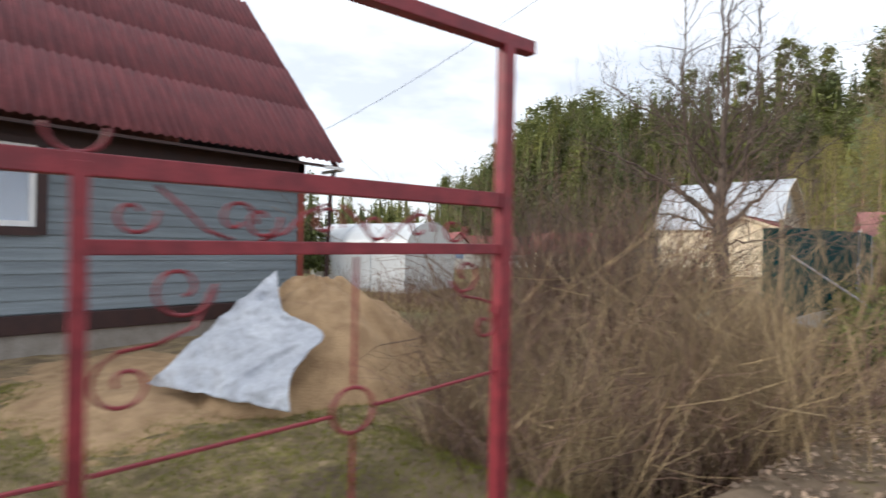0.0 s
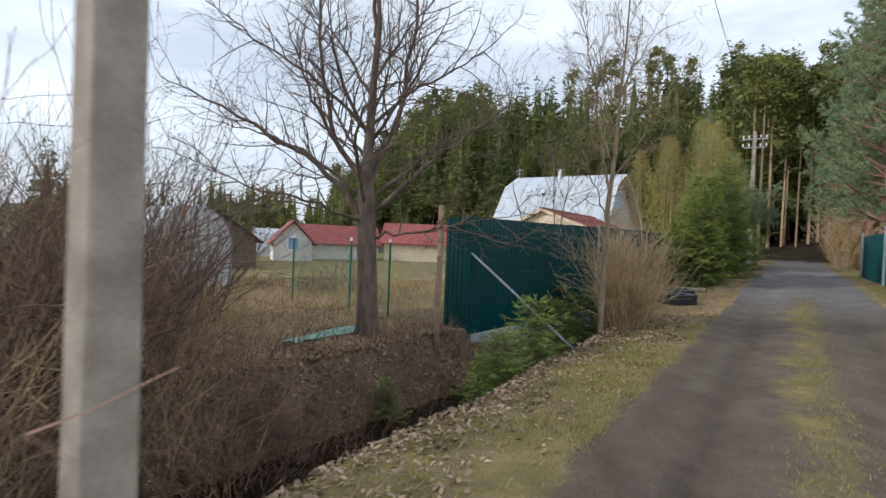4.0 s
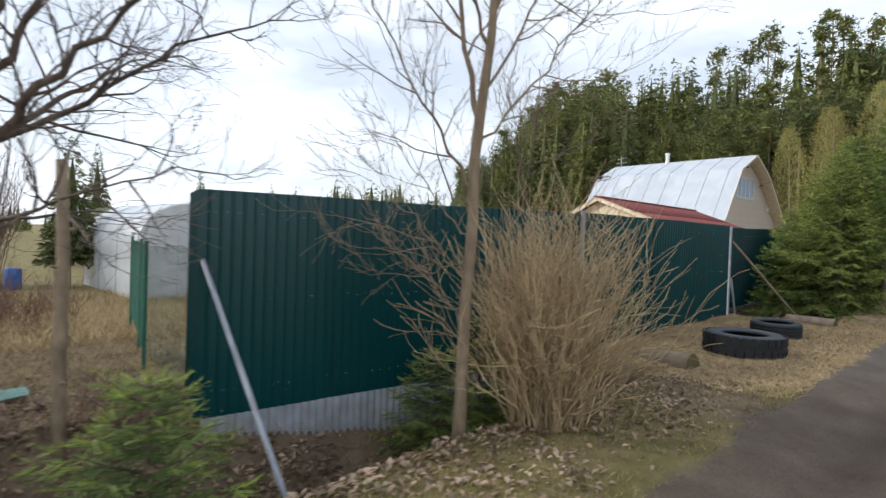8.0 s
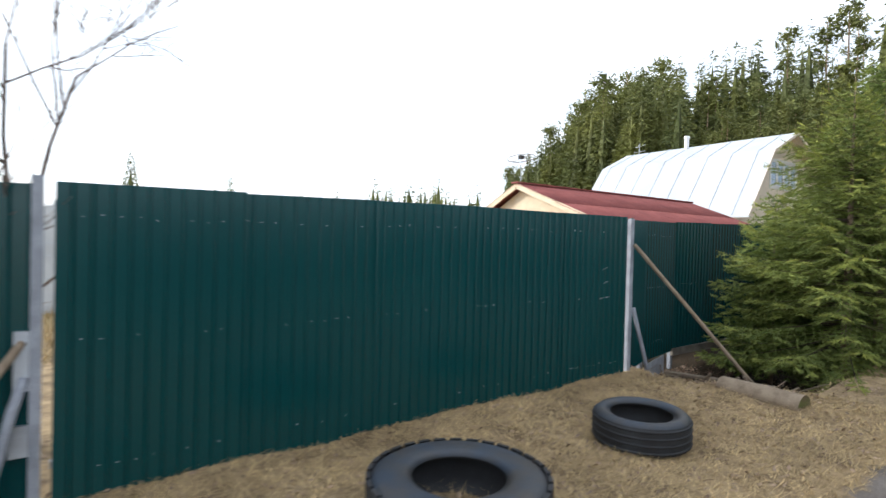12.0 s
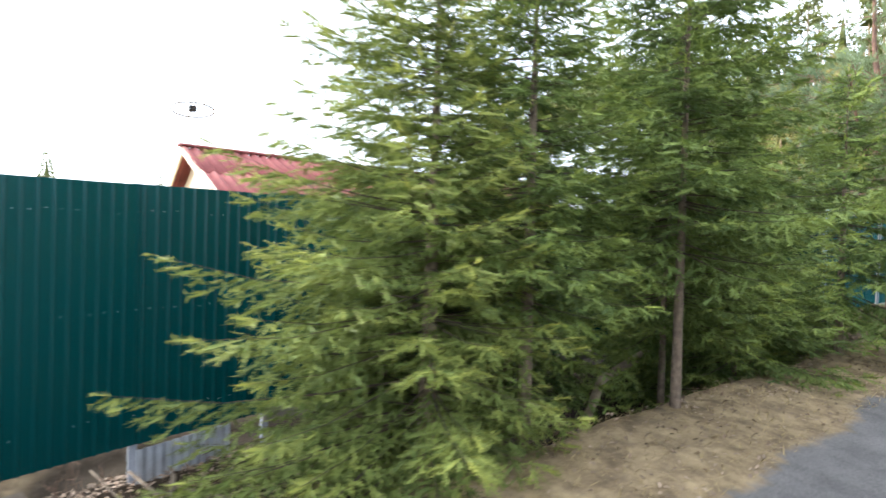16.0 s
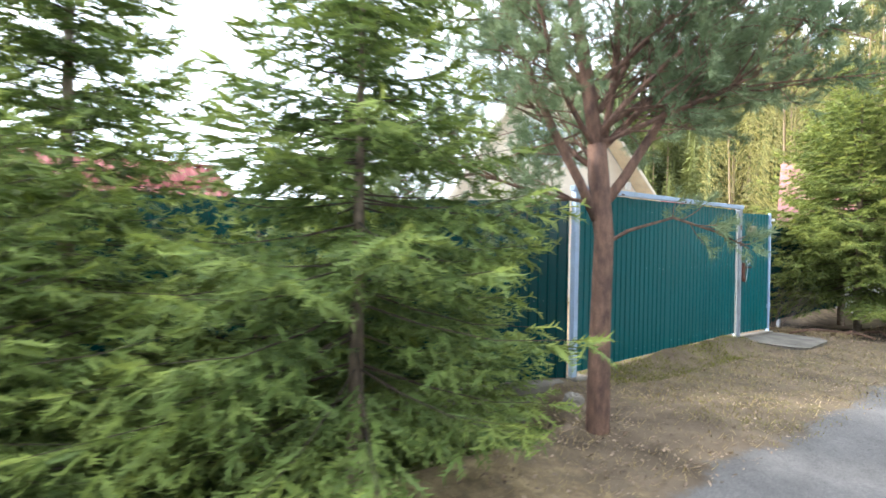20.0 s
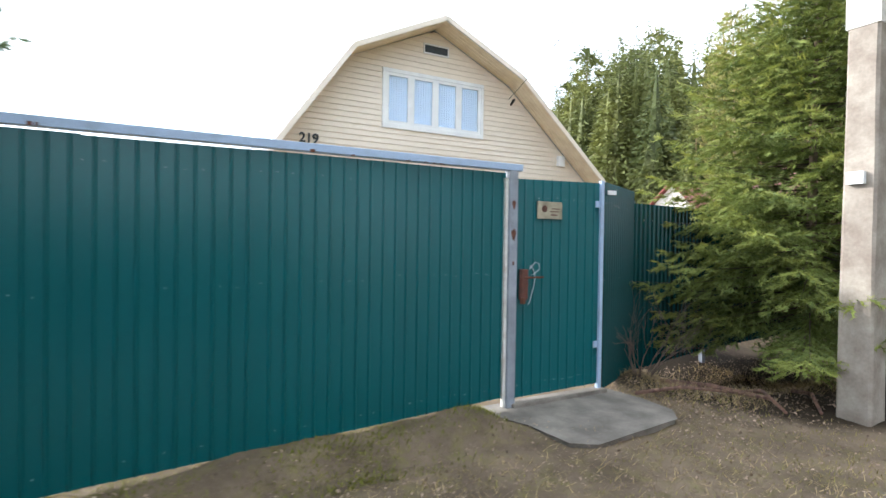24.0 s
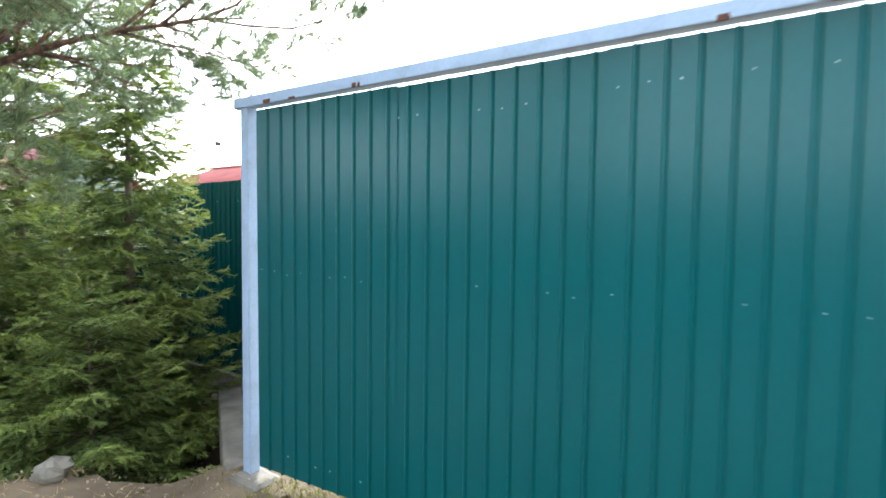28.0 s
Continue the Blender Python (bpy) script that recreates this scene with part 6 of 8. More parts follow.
# siding boards, clipped to the gable and around the window
WY0, WY1, WZ0, WZ1 = 33.27, 35.60, 4.25, 5.30
wall_front = part("gable_siding", Mesh().box(HX0 - 0.03, RY - 0.5, 0.3, HX0 - 0.02, RY + 0.5, 6.0), M_siding, house)
z, step = 0.35, 0.112
while z < 6.3:
    a0, b0 = gable_half(max(z, 3.08))
    a1, b1 = gable_half(max(z + step, 3.08))
    spans = [(a0, b0, a1, b1)]
    if z + step > WZ0 and z < WZ1:
        spans = [(a0, WY0 - RY, a1, WY0 - RY), (WY1 - RY, b0, WY1 - RY, b1)]
    for p0, q0, p1, q1 in spans:
        m = Mesh()
        xf, xb = HX0 + 0.012, HX0 - 0.006
        top = min(z + step, 6.33)
        m.v += [(xf, RY + p0, z), (xf, RY + q0, z), (xb, RY + q1, top), (xb, RY + p1, top), (HX0 - 0.02, RY + p0, z), (HX0 - 0.02, RY + q0, z), (HX0 - 0.02, RY + q1, top), (HX0 - 0.02, RY + p1, top)]
        m.f += [(0, 1, 2, 3), (0, 4, 5, 1), (2, 6, 7, 3), (1, 5, 6, 2), (0, 3, 7, 4)]
        m.mi += [0] * 5
        part("siding_board", m, M_siding, wall_front)
    z += step
win = part("window", Mesh().box(HX0 - 0.02, WY0 - 0.07, WZ0 - 0.10, HX0 + 0.035, WY1 + 0.07, WZ0 - 0.0).box(HX0 - 0.02, WY0 - 0.07, WZ1, HX0 + 0.035, WY1 + 0.07, WZ1 + 0.08)
           .box(HX0 - 0.02, WY0 - 0.07, WZ0, HX0 + 0.035, WY0, WZ1).box(HX0 - 0.02, WY1, WZ0, HX0 + 0.035, WY1 + 0.07, WZ1), M_white, house, "white frame round four panes", bevel=0.006)
pw = (WY1 - WY0) / 4
PANES = []
for i in range(4):
    y0, y1 = WY0 + i * pw, WY0 + (i + 1) * pw
    sash = part("sash", Mesh().box(HX0 - 0.02, y0, WZ0, HX0 + 0.022, y0 + 0.075, WZ1).box(HX0 - 0.02, y1 - 0.075, WZ0, HX0 + 0.022, y1, WZ1).box(HX0 - 0.02, y0 + 0.075, WZ0, HX0 + 0.022, y1 - 0.075, WZ0 + 0.06).box(HX0 - 0.02, y0 + 0.075, WZ1 - 0.06, HX0 + 0.022, y1 - 0.075, WZ1), M_white, win)
    m = Mesh()
    nseg = 24
    for s in range(nseg + 1):
        yy = y0 + 0.08 + (y1 - y0 - 0.16) * s / nseg
        xx = HX0 - 0.012 + 0.006 * math.sin(s * 1.9 + i)
        m.v += [(xx, yy, WZ0 + 0.06), (xx, yy, WZ1 - 0.06)]
        if s:
            m.f.append((2 * s - 2, 2 * s, 2 * s + 1, 2 * s - 1))
            m.mi.append(0)
    part("curtain", m, M_curtain, sash, "pale blue curtain", smooth=True)
    gl = part("pane", Mesh().box(HX0 + 0.004, y0 + 0.07, WZ0 + 0.055, HX0 + 0.008, y1 - 0.07, WZ1 - 0.055), None, sash)
    gl.visible_shadow = False
    PANES.append(gl)
clear = bpy.data.materials.new("clear_glass")
clear.use_nodes = True
cb = clear.node_tree.nodes["Principled BSDF"]
cb.inputs["Base Color"].default_value = (0.55, 0.68, 0.85, 1)
cb.inputs["Alpha"].default_value, cb.inputs["Roughness"].default_value, cb.inputs["IOR"].default_value = 0.14, 0.03, 1.45
for gl in PANES:
    gl.data.materials.clear()
    gl.data.materials.append(clear)
vent = part("gable_vent", Mesh().box(HX0, 34.13, 5.86, HX0 + 0.03, 34.16, 6.02).box(HX0, 34.72, 5.86, HX0 + 0.03, 34.75, 6.02).box(HX0, 34.13, 6.02, HX0 + 0.03, 34.75, 6.05).box(HX0, 34.13, 5.83, HX0 + 0.03, 34.75, 5.86), M_white, house, "white framed vent under the ridge")
part("vent_opening", Mesh().box(HX0, 34.16, 5.86, HX0 + 0.012, 34.72, 6.02), M_digits, vent, "dark opening")
part("junction_box", Mesh().box(HX0, 37.86, 3.72, HX0 + 0.10, 38.06, 3.97), M_white, house, "small white box", bevel=0.01)
part("wire_bracket", Mesh().bar((HX0, 36.45, 5.05), (HX0 + 0.2, 36.4, 5.12), 0.04, 0.04), M_black, house, "dark wire bracket")
part("gutter", Mesh().tube([(-9.6, RY + 5.0, 2.95), (-17.8, RY + 5.0, 2.95)], 0.07, 8).tube([(-9.75, RY + 5.02, 2.95), (-9.75, RY + 5.05, 2.75), (-9.8, RY + 4.8, 2.5)], 0.05, 8), M_white, house, "white gutter and downpipe")
part("chimney", Mesh().tube([(-14.4, 34.2, 6.0), (-14.4, 34.2, 6.9), (-14.4, 34.2, 6.9), (-14.4, 34.2, 7.0)], [0.11, 0.11, 0.15, 0.13], 10), M_white, house, "white flue pipe")
part("aerial", Mesh().tube([(-19.0, 37.0, 3.0), (-19.0, 37.0, 7.6)], 0.025, 6).tube([(-19.3, 37.0, 7.4), (-18.6, 37.0, 7.5)], 0.015, 5).tube([(-19.2, 36.8, 7.1), (-18.7, 37.2, 7.2)], 0.015, 5), M_galv, house, "tall television aerial")
num = bpy.data.curves.new("house_number", "FONT")
num.body, num.size, num.extrude, num.align_x, num.align_y = "219", 0.255, 0.012, 'CENTER', 'CENTER'
num.offset = 0.004
tmp = new("tmp_number", num)
bpy.context.view_layer.update()
num_me = bpy.data.meshes.new_from_object(tmp.evaluated_get(bpy.context.evaluated_depsgraph_get()))
bpy.data.objects.remove(tmp)
num_me.materials.clear()
num_me.materials.append(M_digits)
no = part("house_number", num_me, None, house, "dark metal number 219")
no.matrix_basis = pose(HX0 + 0.03, 31.70, 3.755, 90, 0, 90)

# ---- the red-roofed shed ----
shed = thing("shed", (-8.8, 22, 0), "cream shed with a faded red corrugated roof", "shed")
SY0, SY1, SX, SZ = 18.3, 25.0, -8.84, 2.95
sb = Mesh().box(-10.3, SY0 + 0.12, 0.0, -6.6, SY1, 2.1)
k = len(sb.v)
for y in (SY0 + 0.12, SY1):
    sb.v += [(-10.3, y, 2.1), (SX, y, SZ - 0.08), (-6.6, y, 2.1)]
sb.f += [(k, k + 2, k + 1), (k + 3, k + 4, k + 5)]
sb.mi += [0, 0]
part("wall", sb, M_cream, shed)


def wavy_roof(parent, a, b, y0, y1, material, pitch=0.15, amp=0.022, name="roof_sheet", label=""):
    """A wavy roof slope between the lines a (low) and b (high), each x and z, from y0 to y1."""
    m = Mesh()
    n = int((y1 - y0) / pitch * 8)
    nrm = Vector((-(b[1] - a[1]), 0, b[0] - a[0])).normalized()
    if nrm.z < 0:
        nrm = -nrm
    for layer in (0.0, 0.012):
        for x, z in (a, b):
            for i in range(n + 1):
                y = y0 + (y1 - y0) * i / n
                o = nrm * (amp * math.sin(6.283 * (y - y0) / pitch) + layer)
                m.v.append((x + o.x, y, z + o.z))
    w = n + 1
    for i in range(n):
        m.f += [(i, w + i, w + i + 1, i + 1), (2 * w + i, 2 * w + i + 1, 3 * w + i + 1, 3 * w + i), (i, i + 1, 2 * w + i + 1, 2 * w + i)]
        m.mi += [0, 0, 0]
    return part(name, m, material, parent, label, smooth=True)


for a, b in (((-6.25, 1.98), (SX, SZ)), ((-10.7, 2.05), (SX, SZ))):
    for r in range(2):
        f0, f1 = r / 2, (r + 1) / 2 + 0.02
        p = (a[0] + (b[0] - a[0]) * f0, a[1] + (b[1] - a[1]) * f0 + 0.012 * r)
        q = (a[0] + (b[0] - a[0]) * min(1, f1), a[1] + (b[1] - a[1]) * min(1, f1) + 0.012 * r)
        wavy_roof(shed, p, q, SY0 - 0.1, SY1 + 0.2, M_redroof)
part("ridge_cap", Mesh().bar((SX, SY0 - 0.14, SZ + 0.04), (SX, SY1 + 0.2, SZ + 0.04), 0.22, 0.03), M_redroof, shed)
part("barge_board", Mesh().bar((-10.7, SY0 - 0.08, 2.02), (SX, SY0 - 0.08, SZ - 0.03), 0.03, 0.12), M_cream, shed, "cream barge board")
part("barge_board", Mesh().bar((SX, SY0 - 0.08, SZ - 0.03), (-6.25, SY0 - 0.08, 1.95), 0.03, 0.12), M_cream, shed, "cream barge board")
mast = part("mast", Mesh().tube([(SX, 18.35, 2.9), (SX, 18.35, 3.56)], 0.006, 5), M_galv, shed, "thin aerial mast")
ring = [(SX + 0.31 * math.cos(6.2832 * i / 28), 18.35 + 0.31 * math.sin(6.2832 * i / 28), 3.55 + 0.05 * math.cos(6.2832 * i / 28)) for i in range(29)]
part("aerial_ring", Mesh().tube(ring, 0.011, 5, cap=False).tube([ring[0], ring[14]], 0.008, 4), M_wood, mast, "thin round aerial loop")
part("amplifier", Mesh().box(SX - 0.05, 18.30, 3.53, SX + 0.05, 18.40, 3.61), M_black, mast, "small dark box")

# ---- the dark-roofed house by the red gate ----
h1 = thing("house", (-12, -7, -0.2), "blue-grey board house under a dark red corrugated roof", "house")
WX, WY = -10.25, -3.55
part("wall", Mesh().box(-17.0, -16.0, 0.1, WX - 0.03, WY - 0.03, 2.7).add([(-17.0, WY - 0.03, 2.7), (WX - 0.03, WY - 0.03, 2.7), (-13.6, WY - 0.03, 6.5), (-17.0, -16, 2.7), (WX - 0.03, -16, 2.7), (-13.6, -16, 6.5)], [(0, 2, 1), (3, 4, 5)]), M_bluewall, h1)
front = part("boarded_front", Mesh().box(WX - 0.04, -15.9, 0.2, WX - 0.02, -3.6, 0.4), M_bluewall, h1)
H1Y0, H1Y1, H1Z0, H1Z1 = -8.6, -7.32, 1.40, 2.42
z = 0.32
while z < 2.62:
    spans = [(-15.9, WY)]
    if z + 0.165 > H1Z0 and z < H1Z1:
        spans = [(-15.9, H1Y0), (H1Y1, WY)]
    for y0, y1 in spans:
        m = Mesh()
        zt = z + 0.165
        m.v += [(WX + 0.016, y0, z), (WX + 0.016, y1, z), (WX, y1, zt), (WX, y0, zt), (WX - 0.02, y0, z), (WX - 0.02, y1, z), (WX - 0.02, y1, zt), (WX - 0.02, y0, zt)]
        m.f += [(0, 1, 2, 3), (0, 4, 5, 1), (2, 6, 7, 3), (1, 5, 6, 2), (0, 3, 7, 4)]
        m.mi += [0] * 5
        part("board", m, M_bluewall, front)
    z += 0.165
part("corner_board", Mesh().box(WX - 0.1, WY - 0.10, 0.25, WX + 0.03, WY + 0.02, 2.7), M_redtrim, h1, "rusty red corner board")
part("skirting", Mesh().box(WX - 0.05, -15.9, 0.06, WX + 0.05, WY + 0.02, 0.30), M_darktrim, h1, "dark brown skirting board", bevel=0.01)
part("plinth", Mesh().box(-16.9, -15.9, -0.6, WX + 0.0, WY, 0.06), M_plinth, h1, "rough plastered plinth")
part("frieze", Mesh().box(WX - 0.02, -15.9, 2.42, WX + 0.03, WY, 2.70), M_darktrim, h1, "dark board under the eave")
part("eave_soffit", Mesh().add([(WX, -16, 2.66), (WX, -3.1, 2.66), (-9.82, -3.1, 2.60), (-9.82, -16, 2.60), (WX, -16, 2.70), (WX, -3.1, 2.70), (-9.82, -3.1, 2.64), (-9.82, -16, 2.64)], [(0, 1, 2, 3), (7, 6, 5, 4), (2, 6, 7, 3), (1, 5, 6, 2)]), M_darktrim, h1)
wf = part("window", Mesh().box(WX, H1Y1, H1Z0 - 0.1, WX + 0.05, H1Y1 + 0.11, H1Z1 + 0.1).box(WX, H1Y0 - 0.1, H1Z0 - 0.11, WX + 0.05, H1Y1, H1Z0).box(WX, H1Y0 - 0.1, H1Z1, WX + 0.05, H1Y1, H1Z1 + 0.1), M_darktrim, h1, "dark window casing")
part("sash", Mesh().box(WX - 0.02, H1Y1 - 0.07, H1Z0, WX + 0.025, H1Y1, H1Z1).box(WX - 0.02, H1Y0, H1Z0, WX + 0.025, H1Y1 - 0.07, H1Z0 + 0.07).box(WX - 0.02, H1Y0, H1Z1 - 0.07, WX + 0.025, H1Y1 - 0.07, H1Z1), M_white, wf, "white sash")
part("curtain", Mesh().box(WX - 0.019, H1Y0, H1Z0 + 0.07, WX - 0.012, H1Y1 - 0.07, H1Z1 - 0.07), M_tarp, wf, "pale grey curtain")
pn = part("pane", Mesh().box(WX - 0.002, H1Y0, H1Z0 + 0.065, WX + 0.002, H1Y1 - 0.065, H1Z1 - 0.065), clear, wf)
pn.visible_shadow = False
EA, RD = (-9.86, 2.66), (-13.75, 6.75)
for r in range(4):
    f0, f1 = r / 4, (r + 1) / 4 + 0.015
    p = (EA[0] + (RD[0] - EA[0]) * f0, EA[1] + (RD[1] - EA[1]) * f0 + 0.016 * (4 - r) * 0)
    q = (EA[0] + (RD[0] - EA[0]) * min(1, f1), EA[1] + (RD[1] - EA[1]) * min(1, f1))
    p, q = (p[0] + 0.012 * (4 - r), p[1] + 0.012 * (4 - r)), (q[0] + 0.012 * (4 - r), q[1] + 0.012 * (4 - r))
    wavy_roof(h1, p, q, -16.2, -3.02, M_darkred, pitch=0.13, amp=0.02, label="dark red wavy roof sheets")
wavy_roof(h1, (-17.6, 2.7), RD, -16.2, -3.02, M_darkred, pitch=0.26, amp=0.02)
part("barge_board", Mesh().bar((EA[0] - 0.05, -3.06, EA[1] - 0.06), (RD[0], -3.06, RD[1] - 0.03), 0.03, 0.10), M_darkred, h1)
part("eave_trim", Mesh().bar((-9.80, -3.4, 2.60), (-9.80, -3.0, 2.60), 0.03, 0.05).bar((-10.4, -3.05, 2.58), (-9.8, -3.05, 2.58), 0.04, 0.05), M_white, h1, "white end of the eave trim")
part("downpipe", Mesh().tube([(-10.0, -3.08, 2.55), (-10.05, -3.1, 2.3), (-10.1, -3.15, 0.1)], 0.04, 8), M_darktrim, h1, "dark downpipe")

# ---- the red wrought-iron gate ----
iron = thing("iron_gate", (-3.6, -7.4, -0.2), "red painted wrought-iron gate with scrolls", "gate")
GA, GB = Vector((-3.73, -8.2)), Vector((-3.45, -6.645))
gu = (GB - GA).normalized()


def gp(s, z, off=0.0):
    p = GA + gu * s
    return (p.x - gu.y * -off, p.y + gu.x * -off, z)


LEN = (GB - GA).length
part("post", Mesh().bar(gp(LEN, -0.4), gp(LEN, 2.18), 0.062, 0.062, up=(gu.x, gu.y, 0)), M_red, iron, "square red steel post", bevel=0.004)
part("lintel", Mesh().bar(gp(-1.8, 2.19), gp(LEN + 0.16, 2.19), 0.06, 0.06), M_red, iron, "red steel beam over the gate", bevel=0.004)
part("stile", Mesh().bar(gp(0.0, -0.1), gp(0.0, 1.47), 0.058, 0.045, up=(gu.x, gu.y, 0)), M_red, iron, bevel=0.004)
part("top_rail", Mesh().bar(gp(-1.7, 1.455), gp(LEN, 1.468), 0.045, 0.065), M_red, iron, bevel=0.004)
part("middle_rail", Mesh().bar(gp(0.02, 1.232), gp(LEN, 1.25), 0.04, 0.045), M_red, iron, bevel=0.004)
part("bottom_rail", Mesh().bar(gp(-1.7, 0.06), gp(LEN, 0.06), 0.04, 0.045), M_red, iron, bevel=0.004)
for nm, a, b in (("bar", (0.85, 1.21), (0.85, 0.735)), ("bar", (0.85, 0.55), (0.85, 0.06)), ("bar", (0.03, 0.585), (0.77, 0.63)), ("bar", (0.93, 0.645), (LEN - 0.03, 0.70)), ("bar", (-1.6, 0.55), (-0.03, 0.585))):
    part(nm, Mesh().tube([gp(*a), gp(*b)], 0.0075, 6), M_red, iron)


def arc(cs, cz, r, a0, a1, n=22, r1=None):
    r1 = r if r1 is None else r1
    return [gp(cs + (r + (r1 - r) * i / n) * math.cos(a0 + (a1 - a0) * i / n), cz + (r + (r1 - r) * i / n) * math.sin(a0 + (a1 - a0) * i / n)) for i in range(n + 1)]


def scroll(pts, name="scroll", r=0.0065):
    part(name, Mesh().tube(pts, r, 6), M_red, iron, smooth=True)


scroll(arc(0.85, 0.64, 0.085, 0, 6.283), "ring", 0.008)
scroll(arc(-0.01, 1.57, 0.075, 3.14, 6.283), "ring", 0.007)
# the large S scroll at the stile and its mirror at the post
scroll(arc(0.26, 1.11, 0.025, -1.2, -1.2 + 7.6, 30, 0.10) + [gp(0.30, 0.99), gp(0.20, 0.945), gp(0.10, 0.93), gp(0.05, 0.895)] + arc(0.115, 0.835, 0.085, 2.8, 2.8 + 7.0, 30, 0.02))
scroll(arc(1.37, 1.14, 0.02, 4.2, 4.2 - 7.0, 26, 0.085) + [gp(1.36, 1.045), gp(1.45, 1.03), gp(1.52, 1.01)] + arc(1.48, 0.915, 0.07, 1.0, 1.0 - 6.6, 26, 0.02))
for c, d in ((0.13, 1), (0.42, -1), (0.50, 1), (0.73, -1), (0.93, 1), (1.13, -1), (1.30, 1)):
    scroll(arc(c, 1.33, 0.018, 0.5 * d, (0.5 + 6.0) * d, 22, 0.066))
scroll([gp(0.19, 1.42), gp(0.26, 1.36), gp(0.33, 1.29), gp(0.41, 1.262)])
scroll([gp(0.50, 1.262), gp(0.58, 1.29), gp(0.65, 1.36), gp(0.73, 1.40)])
scroll([gp(0.79, 1.40), gp(0.86, 1.34), gp(0.93, 1.265)])
scroll([gp(0.98, 1.27), gp(1.05, 1.34), gp(1.13, 1.40)])

# ---- sawdust heap and tarp ----
def heap(name, cx, cy, rx, ry, h, material, seed, label, cat, cut=None):
    rng = np.random.default_rng(seed)
    m = Mesh()
    R, A = 30, 84
    ph = rng.uniform(0, 6.28, 6)
    for i in range(R + 1):
        f = i / R
        for j in range(A):
            a = 6.283 * j / A
            wob = 1 + 0.10 * math.sin(3 * a + ph[0]) + 0.06 * math.sin(7 * a + ph[1])
            x, y = cx + rx * f * wob * math.cos(a), cy + ry * f * wob * math.sin(a)
            lump = noise.fractal(Vector((x * 2.6, y * 2.6, seed)), 0.7, 2.1, 5)
            zz = h * min(0.97, 1.06 * (1 - f ** 1.3)) * (1 + 0.02 * math.sin(9 * a + 12 * f + ph[2])) + 0.11 * lump * min(1, h * 1.5) * (1 - f * f) + rng.normal(0, 0.006)
            m.v.append((x, y, gz(x, y) - 0.03 + max(0, zz)))
    for i in range(R):
        for j in range(A):
            m.f.append((i * A + j, (i + 1) * A + j, (i + 1) * A + (j + 1) % A, i * A + (j + 1) % A))
            m.mi.append(0)
    return tagged(part(name, m, material, smooth=True), label, cat)


PX, PY, PH = -7.35, -5.10, 1.09
heap("sawdust_heap", PX, PY, 1.55, 1.75, PH, M_sawdust, 6, "steep heap of yellow sawdust on the lawn", "heap")
heap("scattered_sawdust", -7.9, -6.6, 2.3, 1.9, 0.10, M_sawdust, 7, "thin layer of spilled sawdust on the grass", "sawdust")
tm = Mesh()
rng = np.random.default_rng(44)
N = 64
TOP, LOWL, LOWR = Vector((-7.48, -5.55, 0.90)), Vector((-7.42, -6.85, -0.12)), Vector((-5.86, -6.30, -0.14))
idx_of = {}
for i in range(N + 1):
    for j in range(N + 1 - i):
        u, v = i / N, j / N
        p = TOP * (1 - u - v) + LOWL * u + LOWR * v
        bulge = 0.30 * (0.8 * (1 - u - v) * (u + v) + 3.0 * u * v * (1 - u - v))
        q = Vector((p.x * 3.1, p.y * 3.1, p.z * 3.1))
        ridge = 1 - abs(noise.noise(q)) * 2 + 0.5 * (1 - abs(noise.noise(q * 2.3 + Vector((4, 1, 7)))) * 2) + 0.25 * (1 - abs(noise.noise(q * 5.1)) * 2)
        fold = 0.055 * (ridge - 0.7)
        edge = min(u, v, 1 - u - v)
        p = p + (LOWR - TOP).normalized() * (0.05 * noise.noise(q * 1.7) * (1 if edge < 0.01 else 0)) + Vector((0.10, 0.36, 0.06)) * math.exp(-((v / (1.0001 - u) - 0.6) / 0.15) ** 2) * (1 - u) ** 3
        idx_of[i, j] = len(tm.v)
        tm.v.append((p.x + 0.55 * bulge + fold + 0.10, p.y - 0.3 * bulge - fold * 0.6 - 0.05, p.z + 0.35 * bulge + fold * 0.5 + 0.05))
for i in range(N):
    for j in range(N - i):
        tm.f.append((idx_of[i, j], idx_of[i + 1, j], idx_of[i, j + 1]))
        tm.mi.append(0)
        if j < N - i - 1:
            tm.f.append((idx_of[i + 1, j], idx_of[i + 1, j + 1], idx_of[i, j + 1]))
            tm.mi.append(0)
tarp = tagged(part("tarp", tm, M_tarp, smooth=True), "crumpled white woven tarp draped over the sawdust heap", "tarp")
sol = tarp.modifiers.new("thick", "SOLIDIFY")
sol.thickness = 0.006


